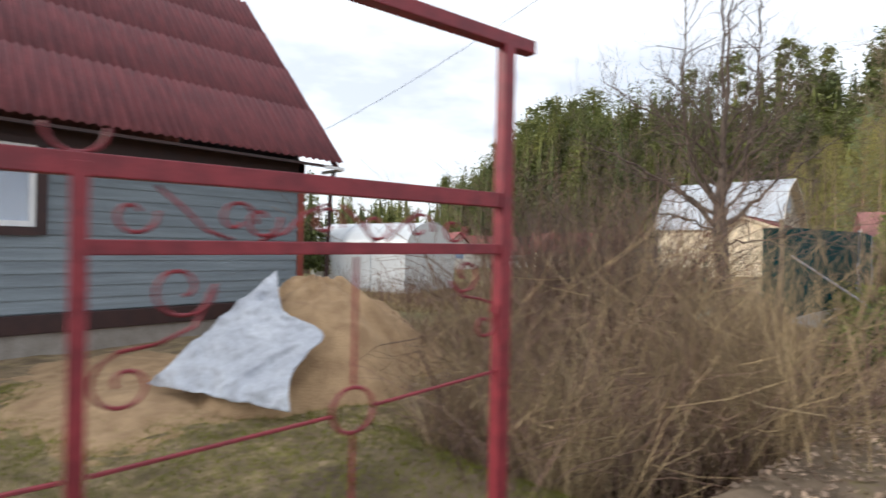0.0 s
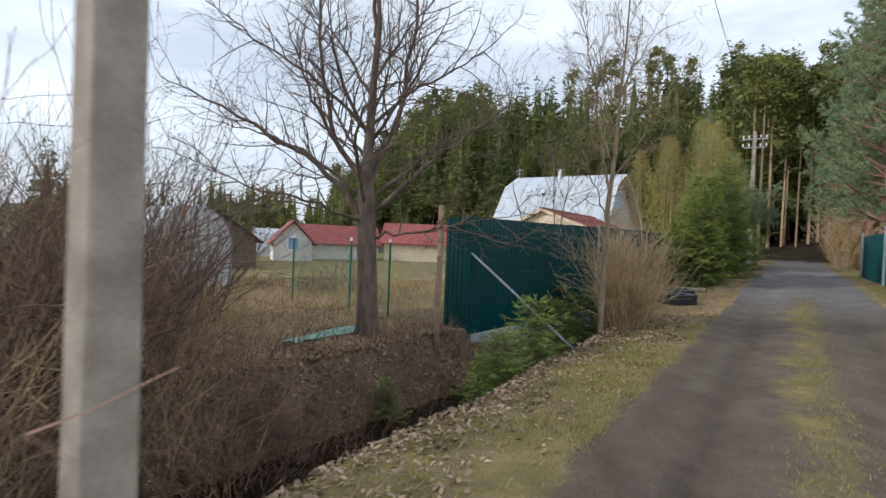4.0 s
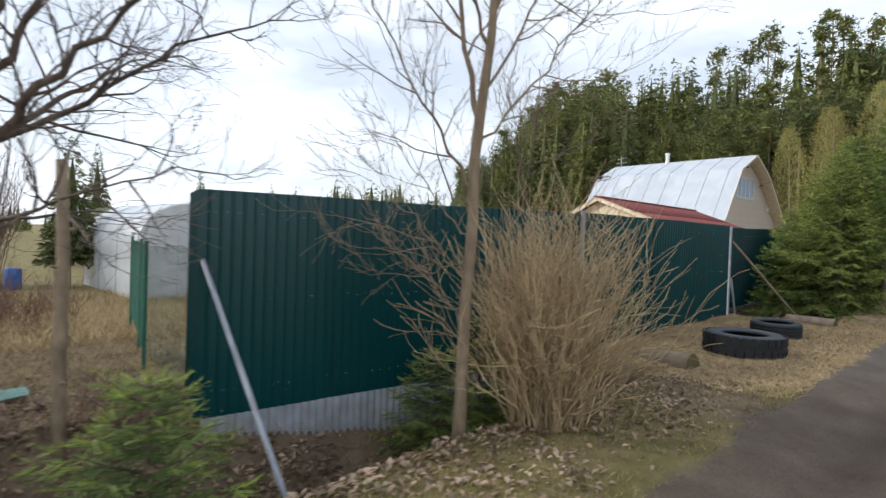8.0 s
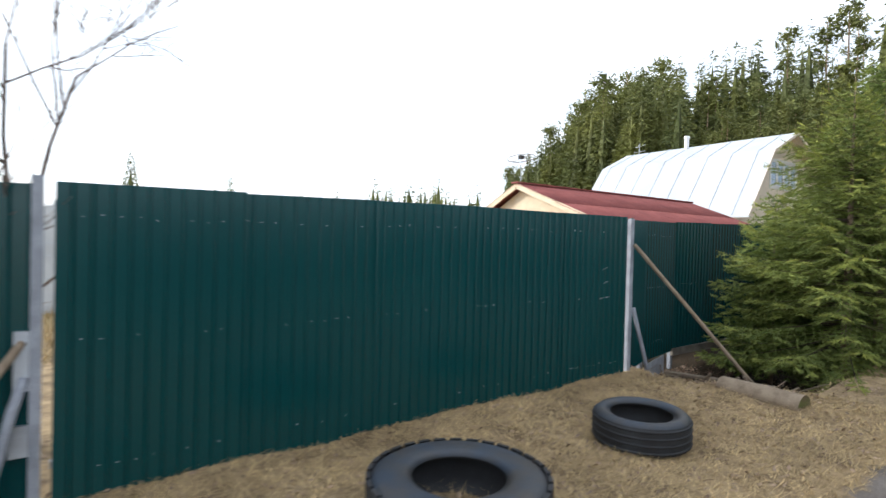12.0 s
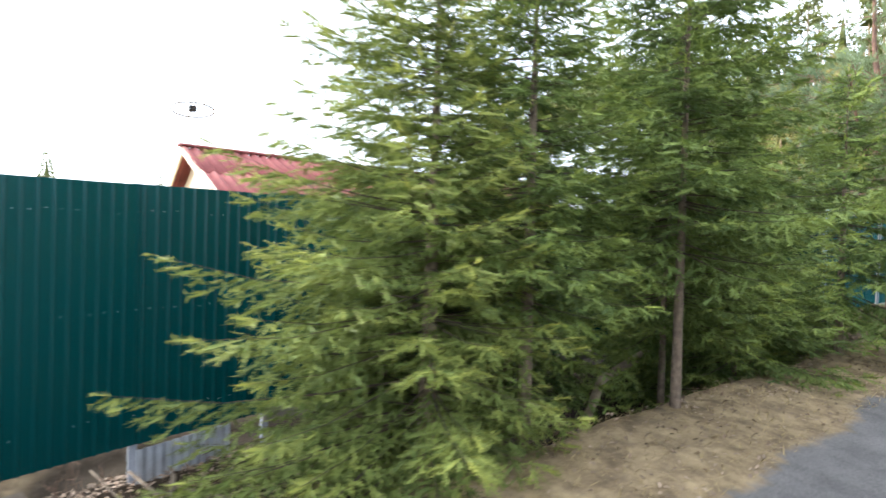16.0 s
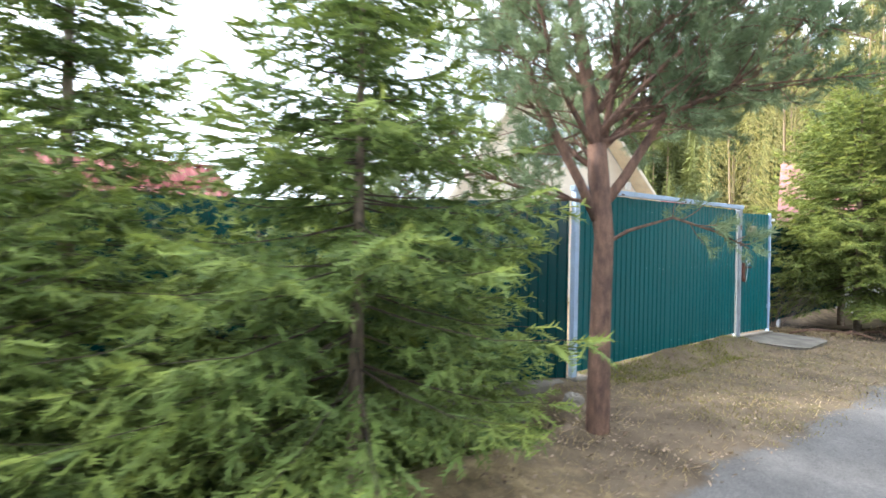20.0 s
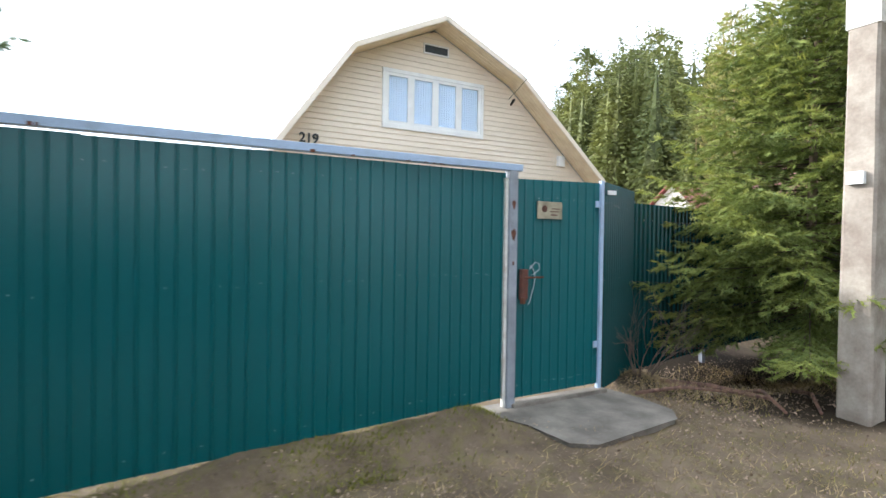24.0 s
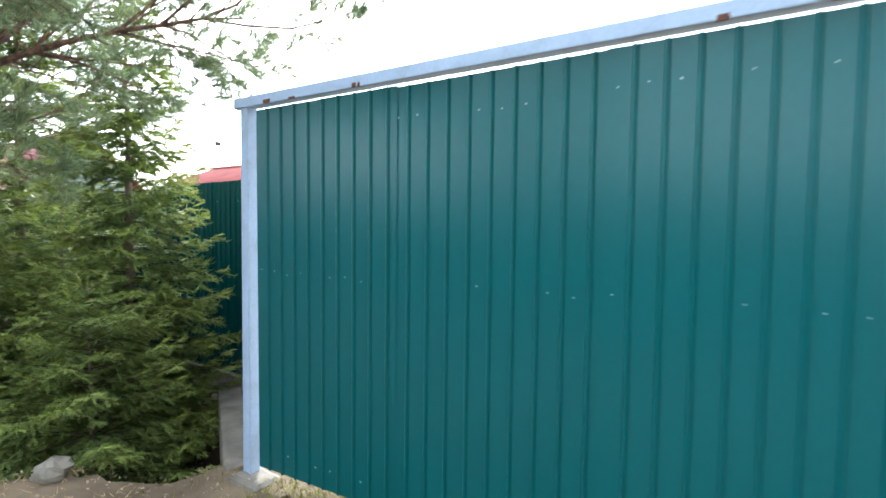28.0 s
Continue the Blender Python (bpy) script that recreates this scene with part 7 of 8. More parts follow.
# ---- tyres and logs in the forecourt ----
def tyre(x, y, r, hole, w, lugs, label, tilt=0.0):
    t = thing("tyre", (x, y, gz(x, y)), label, "tyre")
    m = Mesh()
    prof = [(hole, 0.02), (hole + 0.03, 0.0), (r * 0.86, 0.0), (r * 0.955, 0.03), (r * 0.975, w * 0.25), (r * 0.975, w * 0.75), (r * 0.955, w - 0.03), (r * 0.86, w), (hole + 0.05, w - 0.005), (hole, w - 0.03), (hole + 0.02, w - 0.05), (r * 0.85, w * 0.75), (r * 0.85, w * 0.25), (hole + 0.02, 0.05)]
    A = 64
    for j in range(A):
        a = 6.283185 * j / A
        m.v += [(q * math.cos(a), q * math.sin(a), z) for q, z in prof]
    n = len(prof)
    for j in range(A):
        for i in range(n):
            m.f.append((j * n + i, ((j + 1) % A) * n + i, ((j + 1) % A) * n + (i + 1) % n, j * n + (i + 1) % n))
            m.mi.append(1 if 6 <= i <= 8 else 0)
    ob = part("casing", m, [M_rubber, M_rubberface], t, smooth=True)
    if lugs:
        for row, (z0, z1) in enumerate(((0.01, w * 0.40), (w * 0.60, w - 0.01))):
            for j in range(lugs):
                a = 6.283185 * (j + 0.5 * row) / lugs
                da = 6.283185 / lugs * 0.40
                b = Mesh()
                for rr in (r * 0.95, r):
                    for aa, zz in ((a - da, z0), (a + da, z0), (a + da * 0.9, z1), (a - da * 0.9, z1)):
                        b.v.append((rr * math.cos(aa), rr * math.sin(aa), zz))
                b.f += [(4, 5, 6, 7), (0, 1, 5, 4), (1, 2, 6, 5), (2, 3, 7, 6), (3, 0, 4, 7)]
                b.mi += [0] * 5
                l = part("tread_block", b, M_rubber, ob)
                l.matrix_parent_inverse = Matrix()
    else:
        for k in range(4):
            z = w * (0.2 + 0.2 * k)
            ring = Mesh().tube([(r * 0.968 * math.cos(6.283185 * j / 48), r * 0.968 * math.sin(6.283185 * j / 48), z) for j in range(49)], 0.012, 5, cap=False)
            l = part("tread_rib", ring, M_rubber, ob, smooth=True)
            l.matrix_parent_inverse = Matrix()
    ob.matrix_parent_inverse = Matrix()
    t.matrix_basis = pose(x, y, gz(x, y) - 0.012, tilt, 0, 20)
    return t


tyre(-2.40, 11.98, 0.53, 0.27, 0.29, 30, "large worn truck tyre with blocky tread lying flat")
tyre(-2.58, 13.95, 0.385, 0.24, 0.27, 0, "smaller bald tyre lying flat on dry grass", 1.5)


def log(a, b, r0, r1, label, seed):
    t = thing("log", ((a[0] + b[0]) / 2, (a[1] + b[1]) / 2, 0), label, "log")
    rng = np.random.default_rng(seed)
    m = Mesh()
    A, K = 18, 8
    a, b = Vector(a), Vector(b)
    d = (b - a).normalized()
    s = d.cross(Vector((0, 0, 1))).normalized()
    u = s.cross(d)
    ph = rng.uniform(0, 6.28, 3)
    for i in range(K + 1):
        f = i / K
        c = a.lerp(b, f)
        r = r0 + (r1 - r0) * f
        for j in range(A):
            g = 6.283 * j / A
            q = r * (1 + 0.04 * math.sin(3 * g + ph[0]) + 0.02 * math.sin(5 * g + 6 * f + ph[1]))
            m.v.append(tuple(c + s * (q * math.cos(g)) + u * (q * math.sin(g))))
    for i in range(K):
        for j in range(A):
            m.f.append((i * A + j, i * A + (j + 1) % A, (i + 1) * A + (j + 1) % A, (i + 1) * A + j))
            m.mi.append(0)
    part("wood", m, M_log, t, smooth=True)
    for c, r, sgn, off in ((a, r0, -1, 0), (b, r1, 1, K)):
        e = Mesh()
        e.v = [m.v[off * A + j] for j in range(A)] + [tuple(c + d * (0.006 * sgn))]
        e.f = [((j + 1) % A, j, A) if sgn < 0 else (j, (j + 1) % A, A) for j in range(A)]
        e.mi = [0] * A
        part("cut_end", e, M_logend, t, "dark mossy sawn end")


log((-3.20, 10.48, gz(-3.22, 10.5) - 0.01), (-2.40, 10.34, gz(-2.38, 10.38) + 0.03), 0.13, 0.135, "short weathered log half sunk in grass", 1)
log((-2.98, 15.98, gz(-2.98, 16.0) + 0.0), (-2.16, 15.92, gz(-2.18, 15.95) + 0.0), 0.12, 0.12, "pale weathered log at the ditch edge", 2)


def stump(x, y, h, r, lean, seed):
    t = thing("tree_stump", (x, y, gz(x, y)), "pair of tall sawn tree stems with rough bark", "stump")
    m = Mesh()
    z = gz(x, y)
    m.tube([(x, y, z - 0.1), (x + lean[0] * 0.3 + 0.03, y + lean[1] * 0.3, z + h * 0.3), (x + lean[0] * 0.6 - 0.02, y + lean[1] * 0.6 + 0.02, z + h * 0.62), (x + lean[0] * 0.8 + 0.02, y + lean[1] * 0.8, z + h * 0.8), (x + lean[0], y + lean[1], z + h)], [r * 1.2, r * 0.95, r * 1.1, r * 0.85, r * 1.0], 9)
    part("stem", m, M_bark, t, smooth=True)
    rnd = random.Random(seed)
    for k in range(7):
        f, a = rnd.uniform(0.35, 0.98), rnd.uniform(0, 6.28)
        p = Vector((x + lean[0] * f, y + lean[1] * f, z + h * f))
        part("branch_stub", Mesh().tube([p, p + Vector((0.10 * math.cos(a), 0.10 * math.sin(a), 0.06)), p + Vector((0.14 * math.cos(a + 0.4), 0.14 * math.sin(a + 0.4), 0.10))], [r * 0.4, r * 0.28, r * 0.2], 5), M_bark, t)


stump(-3.24, 8.62, 2.2, 0.048, (-0.02, 0.0), 1)
stump(-3.14, 8.78, 2.15, 0.042, (0.10, 0.09), 2)

# ---- garden beyond the ditch ----
gh = thing("greenhouse", (-11, 6, 0), "milky polycarbonate arched greenhouse", "greenhouse")
GC, GW, GH, GL2 = Vector((-20.4, 9.8, -1.05)), 3.7, 3.5, 7.0


def arch(u, n=14):
    return [(GW / 2 * math.cos(math.pi * i / n), GH * (0.55 + 0.45 * math.sin(math.pi * i / n)) if 0 < i < n else GH * 0.55) for i in range(n + 1)]


ga = radians(95)                      # way of the ridge, away from the lane
gd = Vector((math.sin(-ga), math.cos(-ga), 0))
gs = Vector((gd.y, -gd.x, 0))
pr = [(GW / 2, 0)] + arch(0) + [(-GW / 2, 0)]
sk = Mesh()
for f in (0, 1):
    for lay in (1.0, 0.985):
        for a, z in pr:
            p = GC + gd * (GL2 * f) + gs * (a * lay)
            sk.v.append((p.x, p.y, p.z + z * lay))
n = len(pr)
for i in range(n - 1):
    sk.f += [(i, 2 * n + i, 2 * n + i + 1, i + 1), (n + i, n + i + 1, 3 * n + i + 1, 3 * n + i)]
    sk.mi += [0, 0]
part("cover", sk, M_poly, gh, "milky polycarbonate cover", smooth=False)
for f, lab in ((0.0, "front panel"), (1.0, "back panel")):
    e = Mesh()
    e.v = [tuple(GC + gd * (GL2 * f) + gs * a + Vector((0, 0, z))) for a, z in pr]
    e.v += [tuple(Vector(v) + gd * 0.015) for v in e.v]
    e.f = [tuple(range(n)), tuple(range(2 * n - 1, n - 1, -1))]
    e.mi = [0, 0]
    part("end_wall", e, M_poly, gh, "milky end wall")
for i in range(4):
    f = i / 3
    part("hoop", Mesh().tube([tuple(GC + gd * (GL2 * f - 0.02) + gs * (a * 1.01) + Vector((0, 0, z * 1.01))) for a, z in pr], 0.014, 5), M_galv, gh, "grey steel hoop")
for a, b in (((-0.5, 0), (-0.5, 2.3)), ((0.5, 0), (0.5, 2.3)), ((-0.5, 2.3), (0.5, 2.3)), ((-1.8, 1.9), (1.8, 1.9)), ((-0.5, 1.2), (0.5, 1.2))):
    p, q = [GC - gd * 0.012 + gs * k[0] + Vector((0, 0, k[1])) for k in (a, b)]
    part("door_bar", Mesh().bar(p, q, 0.03, 0.02), M_galv, gh)

mesh_fence = thing("wire_fence", (-7, 5.5, 0), "green wire mesh fence on thin posts", "fence")
MF = [(-4.7, 5.36), (-6.3, 5.25), (-7.5, 5.45), (-9.6, 5.75)]
for x, y in MF[1:]:
    part("post", Mesh().tube([(x, y, gz(x, y) - 0.1), (x, y, 1.35)], 0.022, 7), M_greenmesh, mesh_fence)
    part("cap", Mesh().tube([(x, y, 1.35), (x, y, 1.42)], 0.028, 7), M_white, mesh_fence, "pale post cap")
for (x0, y0), (x1, y1) in zip(MF, MF[1:]):
    m = Mesh()
    L = math.hypot(x1 - x0, y1 - y0)
    H = 1.25
    st = 0.075
    for k in range(int((L + H) / st)):
        for sg in (0, 1):
            s0, z0 = (k * st, 0.05) if k * st <= L else (L, 0.05 + k * st - L)
            s1, z1 = (k * st - H, 0.05 + H) if k * st >= H else (0, 0.05 + k * st)
            if sg:
                s0, s1 = L - s0, L - s1
            p = (x0 + (x1 - x0) * s0 / L, y0 + (y1 - y0) * s0 / L, z0)
            q = (x0 + (x1 - x0) * s1 / L, y0 + (y1 - y0) * s1 / L, z1)
            m.tube([p, q], 0.0022, 3, cap=False)
    tagged(part("wire_mesh", m, M_greenmesh, mesh_fence), kind="stuff")
old = thing("wooden_post", (-4.52, 4.30, 0), "knotty old wooden post with bark", "post")
part("stake", Mesh().tube([(-4.52, 4.30, -0.5), (-4.53, 4.31, 0.2), (-4.54, 4.30, 0.55), (-4.52, 4.30, 0.6), (-4.535, 4.31, 0.66), (-4.51, 4.30, 1.1), (-4.525, 4.30, 1.15), (-4.51, 4.31, 1.2), (-4.52, 4.29, 1.98)], [0.052, 0.050, 0.047, 0.058, 0.046, 0.045, 0.054, 0.044, 0.042], 10), M_barklight, old, smooth=True)
for zk, ak in ((0.3, 0.4), (0.62, 2.2), (0.9, 3.9), (1.17, 5.3), (1.45, 1.2), (1.7, 4.4)):
    part("branch_stub", Mesh().tube([(-4.52, 4.30, zk), (-4.52 + 0.085 * math.cos(ak), 4.30 + 0.085 * math.sin(ak), zk + 0.02)], [0.02, 0.012], 6), M_barklight, old, "sawn branch stub")
film = Mesh()
for i in range(13):
    f = i / 12
    for j in range(3):
        x = -5.45 - 0.38 * j / 2 - 0.25 * f + 0.04 * math.sin(9 * f + j)
        y = 2.3 + 1.9 * f
        film.v.append((x, y, gz(x, y) + 0.05 + 0.02 * math.sin(7 * f + 2 * j)))
for i in range(12):
    for j in range(2):
        film.f.append((i * 3 + j, i * 3 + j + 1, i * 3 + j + 4, i * 3 + j + 3))
        film.mi.append(0)
fo = tagged(part("plastic_film", film, M_teal), "strip of teal plastic film lying on the garden bed", "film")
fo.modifiers.new("thick", "SOLIDIFY").thickness = 0.008


# ---- distant buildings and clutter ----
def far_house(x, y, w, d, wall_h, ridge, wall_m, roof_m, label, turn=0.0, windows=2):
    t = thing("house", (0, 0, 0), label, "house", "distant garden houses")
    part("wall", Mesh().box(-d / 2, -w / 2, -0.5, d / 2, w / 2, wall_h).add([(d / 2, -w / 2, wall_h), (d / 2, w / 2, wall_h), (d / 2, 0, ridge - 0.1), (-d / 2, -w / 2, wall_h), (-d / 2, w / 2, wall_h), (-d / 2, 0, ridge - 0.1)], [(0, 1, 2), (4, 3, 5)]), wall_m, t)
    for sg in (-1, 1):
        r = Mesh()
        lo, hi = (sg * (w / 2 + 0.35), wall_h - 0.3), (0, ridge)
        for dz in (0.0, 0.10):
            r.v += [(-d / 2 - 0.4, lo[0], lo[1] + dz), (d / 2 + 0.4, lo[0], lo[1] + dz), (d / 2 + 0.4, hi[0], hi[1] + dz), (-d / 2 - 0.4, hi[0], hi[1] + dz)]
        r.f += [(0, 1, 2, 3), (4, 5, 6, 7), (0, 1, 5, 4), (1, 2, 6, 5), (3, 0, 4, 7)]
        r.mi += [0] * 5
        part("roof", r, roof_m, t)
    for i in range(windows):
        yy = (i - (windows - 1) / 2) * w / (windows + 0.6)
        wn = part("window", Mesh().box(d / 2, yy - 0.45, 0.8, d / 2 + 0.05, yy + 0.45, 1.9), M_white, t)
        part("pane", Mesh().box(d / 2 + 0.05, yy - 0.36, 0.9, d / 2 + 0.06, yy + 0.36, 1.8), M_glass, wn)
    t.matrix_basis = pose(x, y, gz(x, y), 0, 0, turn)
    return t


far_house(-34, 26.3, 2.9, 4.0, 1.5, 3.1, M_lime, M_redroof, "white cottage under a red roof", -35, 1)
far_house(-35, 32.4, 3.2, 7.0, 1.6, 3.0, M_lime, M_redroof, "long white outbuilding under a red roof", 60)
far_house(-30, 38.0, 3.6, 5.5, 1.8, 3.4, M_cream, M_redroof, "cream house under a red roof", 30)
far_house(-38.8, 10.6, 4.4, 5.0, 1.4, 3.6, M_wood, mat("mossy_roof", (0.10, 0.115, 0.05), (0.07, 0.075, 0.045), rough=0.9, scale=3), "dark wooden cabin with a mossy green roof", 15, 1)
far_house(-33, 18.0, 5.0, 7.0, 1.9, 3.5, M_wood, M_darktrim, "dark brown shed behind the greenhouse", -20, 0)
far_house(-5.5, 41.6, 2.7, 2.3, 2.0, 3.9, M_lime, M_pinkroof, "small white house with a steep red roof among trees", 20)
far_house(-24.5, 63.0, 5.0, 6.0, 2.6, 5.2, M_lime, M_redroof, "small outbuilding with a red roof", -80, 0)


def tunnel(x, y, turn, L, w, h, label):
    t = thing("greenhouse", (0, 0, 0), label, "greenhouse", "distant greenhouses")
    m = Mesh()
    pts = [(w / 2 * math.cos(math.pi * i / 12), h * math.sin(math.pi * i / 12) ** 0.7) for i in range(13)]
    for xx in (-L / 2, L / 2):
        m.v += [(xx, a, z) for a, z in pts]
    m.f += [(i, i + 1, 14 + i, 13 + i) for i in range(12)] + [tuple(range(13)), tuple(range(25, 12, -1))]
    m.mi += [0] * 14
    part("cover", m, M_poly, t)
    for k in range(5):
        xx = -L / 2 + L * k / 4
        part("hoop", Mesh().tube([(xx, a * 1.01, z * 1.01) for a, z in pts], 0.02, 4), M_galv, t)
    t.matrix_basis = pose(x, y, gz(x, y), 0, 0, turn)


tunnel(-40, 31.0, 50, 6, 3.0, 2.6, "pale arched greenhouse in a garden")


def barrel(x, y, r, h, material, label):
    m = Mesh().tube([(x, y, gz(x, y)), (x, y, gz(x, y) + h * 0.08), (x, y, gz(x, y) + h * 0.5), (x, y, gz(x, y) + h * 0.92), (x, y, gz(x, y) + h)], [r * 0.92, r, r * 1.05, r, r * 0.9], 14)
    tagged(part("barrel", m, material, smooth=True), label, "barrel")


barrel(-26.0, 4.9, 0.27, 0.85, M_blue, "blue plastic water barrel in a garden")
barrel(-24.0, 1.2, 0.30, 0.9, M_blue, "pale blue plastic barrel beside beds")
bt = thing("blue_sheet", (4.0, 52, 0.6), "blue tarpaulin hung beside the lane", "tarp")
part("tarp_sheet", Mesh().add([(3.3, 51, 0.5), (4.1, 51.4, 0.5), (4.0, 51.4, 2.1), (3.7, 51.2, 2.3), (3.3, 51.04, 0.5), (4.1, 51.44, 0.5), (4.0, 51.44, 2.1), (3.7, 51.24, 2.3)], [(0, 1, 2, 3), (7, 6, 5, 4)]), M_blue, bt)
mound = heap("earth_mound", -2.62, 26.4, 0.34, 0.30, 0.15, M_earth, 12, "small mound of loose dry earth beside the gate", "mound")
def rock(x, y, r, material, label, seed, name="rock"):
    rnd = np.random.default_rng(seed)
    m = Mesh()
    A, K = 14, 8
    for i in range(K + 1):
        for j in range(A):
            th, a = math.pi * i / K, 6.283 * j / A
            d = Vector((math.sin(th) * math.cos(a), math.sin(th) * math.sin(a), 0.65 * math.cos(th)))
            q = r * (1 + 0.45 * noise.noise(d * 1.6 + Vector((seed, 0, 0))) + 0.15 * noise.noise(d * 4.0))
            m.v.append((x + d.x * q, y + d.y * q, gz(x, y) + r * 0.35 + d.z * q))
    for i in range(K):
        for j in range(A):
            m.f.append((i * A + j, (i + 1) * A + j, (i + 1) * A + (j + 1) % A, i * A + (j + 1) % A))
            m.mi.append(0)
    return tagged(part(name, m, material), label, "rock" if name == "rock" else "rubbish")


rock(-2.72, 26.95, 0.10, M_slab, "grey broken stone at the edge of the ditch", 3)
rock(-3.55, 26.35, 0.14, M_tarp, "crumpled white plastic bag thrown into the ditch", 8, "plastic_bag")
# dead boughs and rubbish in the second ditch
dead = thing("dead_branches", (-3.4, 16.9, -0.3), "heap of dead branches thrown into the ditch", "branches")
rng = np.random.default_rng(66)
for k in range(70):
    a = rng.uniform(0, 6.28)
    c = np.array([rng.uniform(-4.4, -2.9), rng.uniform(16.3, 18.2), 0])
    L = rng.uniform(0.5, 1.3)
    p, q = c + np.array([math.cos(a), math.sin(a), 0]) * L / 2, c - np.array([math.cos(a), math.sin(a), 0]) * L / 2
    p[2], q[2] = gz(p[0], p[1]) + rng.uniform(0.03, 0.16), gz(q[0], q[1]) + rng.uniform(0.05, 0.3)
    md = (p + q) / 2 + rng.normal(0, 0.06, 3)
    q9 = rng.uniform(0.006, 0.024) if k > 9 else 0.024
    part("branch", Mesh().tube([tuple(p), tuple(md), tuple(q)], [q9 * b9 for b9 in (0.8, 1.0, 0.5)], 5), M_wood, dead, smooth=True)
fallen = thing("log", (-3.4, 22.0, 0.2), "pale fallen trunk lying along the shaded ditch", "log")
part("wood", Mesh().tube([(-2.62, 19.95, gz(-2.62, 19.95) + 0.04), (-3.0, 20.85, 0.36), (-3.5, 22.2, 0.33), (-4.0, 23.3, 0.22), (-4.62, 24.7, gz(-4.62, 24.7) + 0.04)], [0.035, 0.045, 0.05, 0.05, 0.055], 10), M_barklight, fallen, smooth=True)
plank = thing("plank", (-3.2, 16.7, 0.0), "grey weathered plank lying over the ditch", "plank")
part("board", Mesh().bar((-3.95, 16.45, 0.02), (-2.75, 16.75, 0.06), 0.10, 0.03), M_wood, plank)
for pts, r in (([(-3.41, 32.98, 0.45), (-3.2, 33.35, 0.49), (-2.95, 33.75, 0.46)], 0.018), ([(-3.75, 33.75, 0.42), (-3.3, 33.9, 0.46), (-2.75, 34.0, 0.44)], 0.03), ([(-3.3, 34.3, 0.42), (-2.9, 34.1, 0.47), (-2.5, 33.75, 0.43)], 0.022), ([(-2.9, 34.6, 0.42), (-2.6, 34.35, 0.47), (-2.35, 34.0, 0.42)], 0.02)):
    tagged(part("fallen_branch", Mesh().tube([(x, y, gz(x, y) + z - 0.40) for x, y, z in pts], [r, r * 0.9, r * 0.6], 7), M_barkpine, smooth=True), "reddish dead branch lying under the spruce", "branch")
weed = thing("bush", (-4.0, 33.75, gz(-4.0, 33.75)), "thin leafless bush beside the wicket fence", "bush")
rw = np.random.default_rng(55)
for j in range(9):
    m = Mesh()
    a = rw.uniform(0, 6.283)
    grow(m, (-4.0 + 0.08 * math.cos(a), 33.75 + 0.08 * math.sin(a), gz(-4.0, 33.75) - 0.04), (0.35 * math.cos(a), 0.35 * math.sin(a), 1.0), rw.uniform(0.35, 0.6), 0.007, 2, rw, twist=0.5, split=(2, 3), shrink=0.62, up=0.08, min_r=0.0018, wob=0.14, limit=4)
    part("stem", m, M_bark, weed)
trunk_log = Mesh().tube([(-2.9, 34.0, 0.36), (-3.3, 33.9, 0.36), (-3.6, 33.7, 0.38)], [0.05, 0.06, 0.05], 8)
tagged(part("fallen_branch", trunk_log, M_barkpine, smooth=True), "reddish fallen branch under the spruce", "branch")

# ---- brush, grass and leaf litter ----
def brush(name, spots, material, label, seed, r=0.006, lean=0.34):
    rng = np.random.default_rng(seed)
    m = Mesh()
    for x, y, n, rad, h in spots:
        stems(m, x, y, n, rad, h, r, rng, lean=lean, forks=4, zf=gz, curve=0.17, side_len=0.45)
    return tagged(part(name, m, material), label, "bushes", kind="stuff")


near, light = [], []
rng = np.random.default_rng(71)
for _ in range(150):
    y = rng.uniform(-5.9, 0.2)
    x = rng.uniform(-7.4, -2.25) if y < -2.2 else rng.uniform(-7.0, -3.9)
    if (x > -3.1 and y < -4.4) or (x + 3.4) ** 2 + (y + 6.6) ** 2 < 0.8 or (x < -5.2 and y < -4.0):
        continue
    (light if rng.random() < (0.5 if y < -3.4 else 0.2) else near).append((x, y, 20, 0.38, rng.uniform(0.9, 2.1) * (0.5 if x < -4.9 and y < -1.2 else 1.0)))
for _ in range(26):
    x, y = rng.uniform(-5.4, -3.7), rng.uniform(-5.5, -4.2)
    if (-2.0 - x) / (y + 8.56) < 0.86:
        (light if rng.random() < 0.6 else near).append((x, y, 18, 0.35, rng.uniform(0.7, 1.35)))
light += [(rng.uniform(-4.6, -2.9), rng.uniform(-3.8, -1.9), 12, 0.3, rng.uniform(1.7, 2.4)) for _ in range(30)]
rng3 = np.random.default_rng(72)
canes = Mesh()
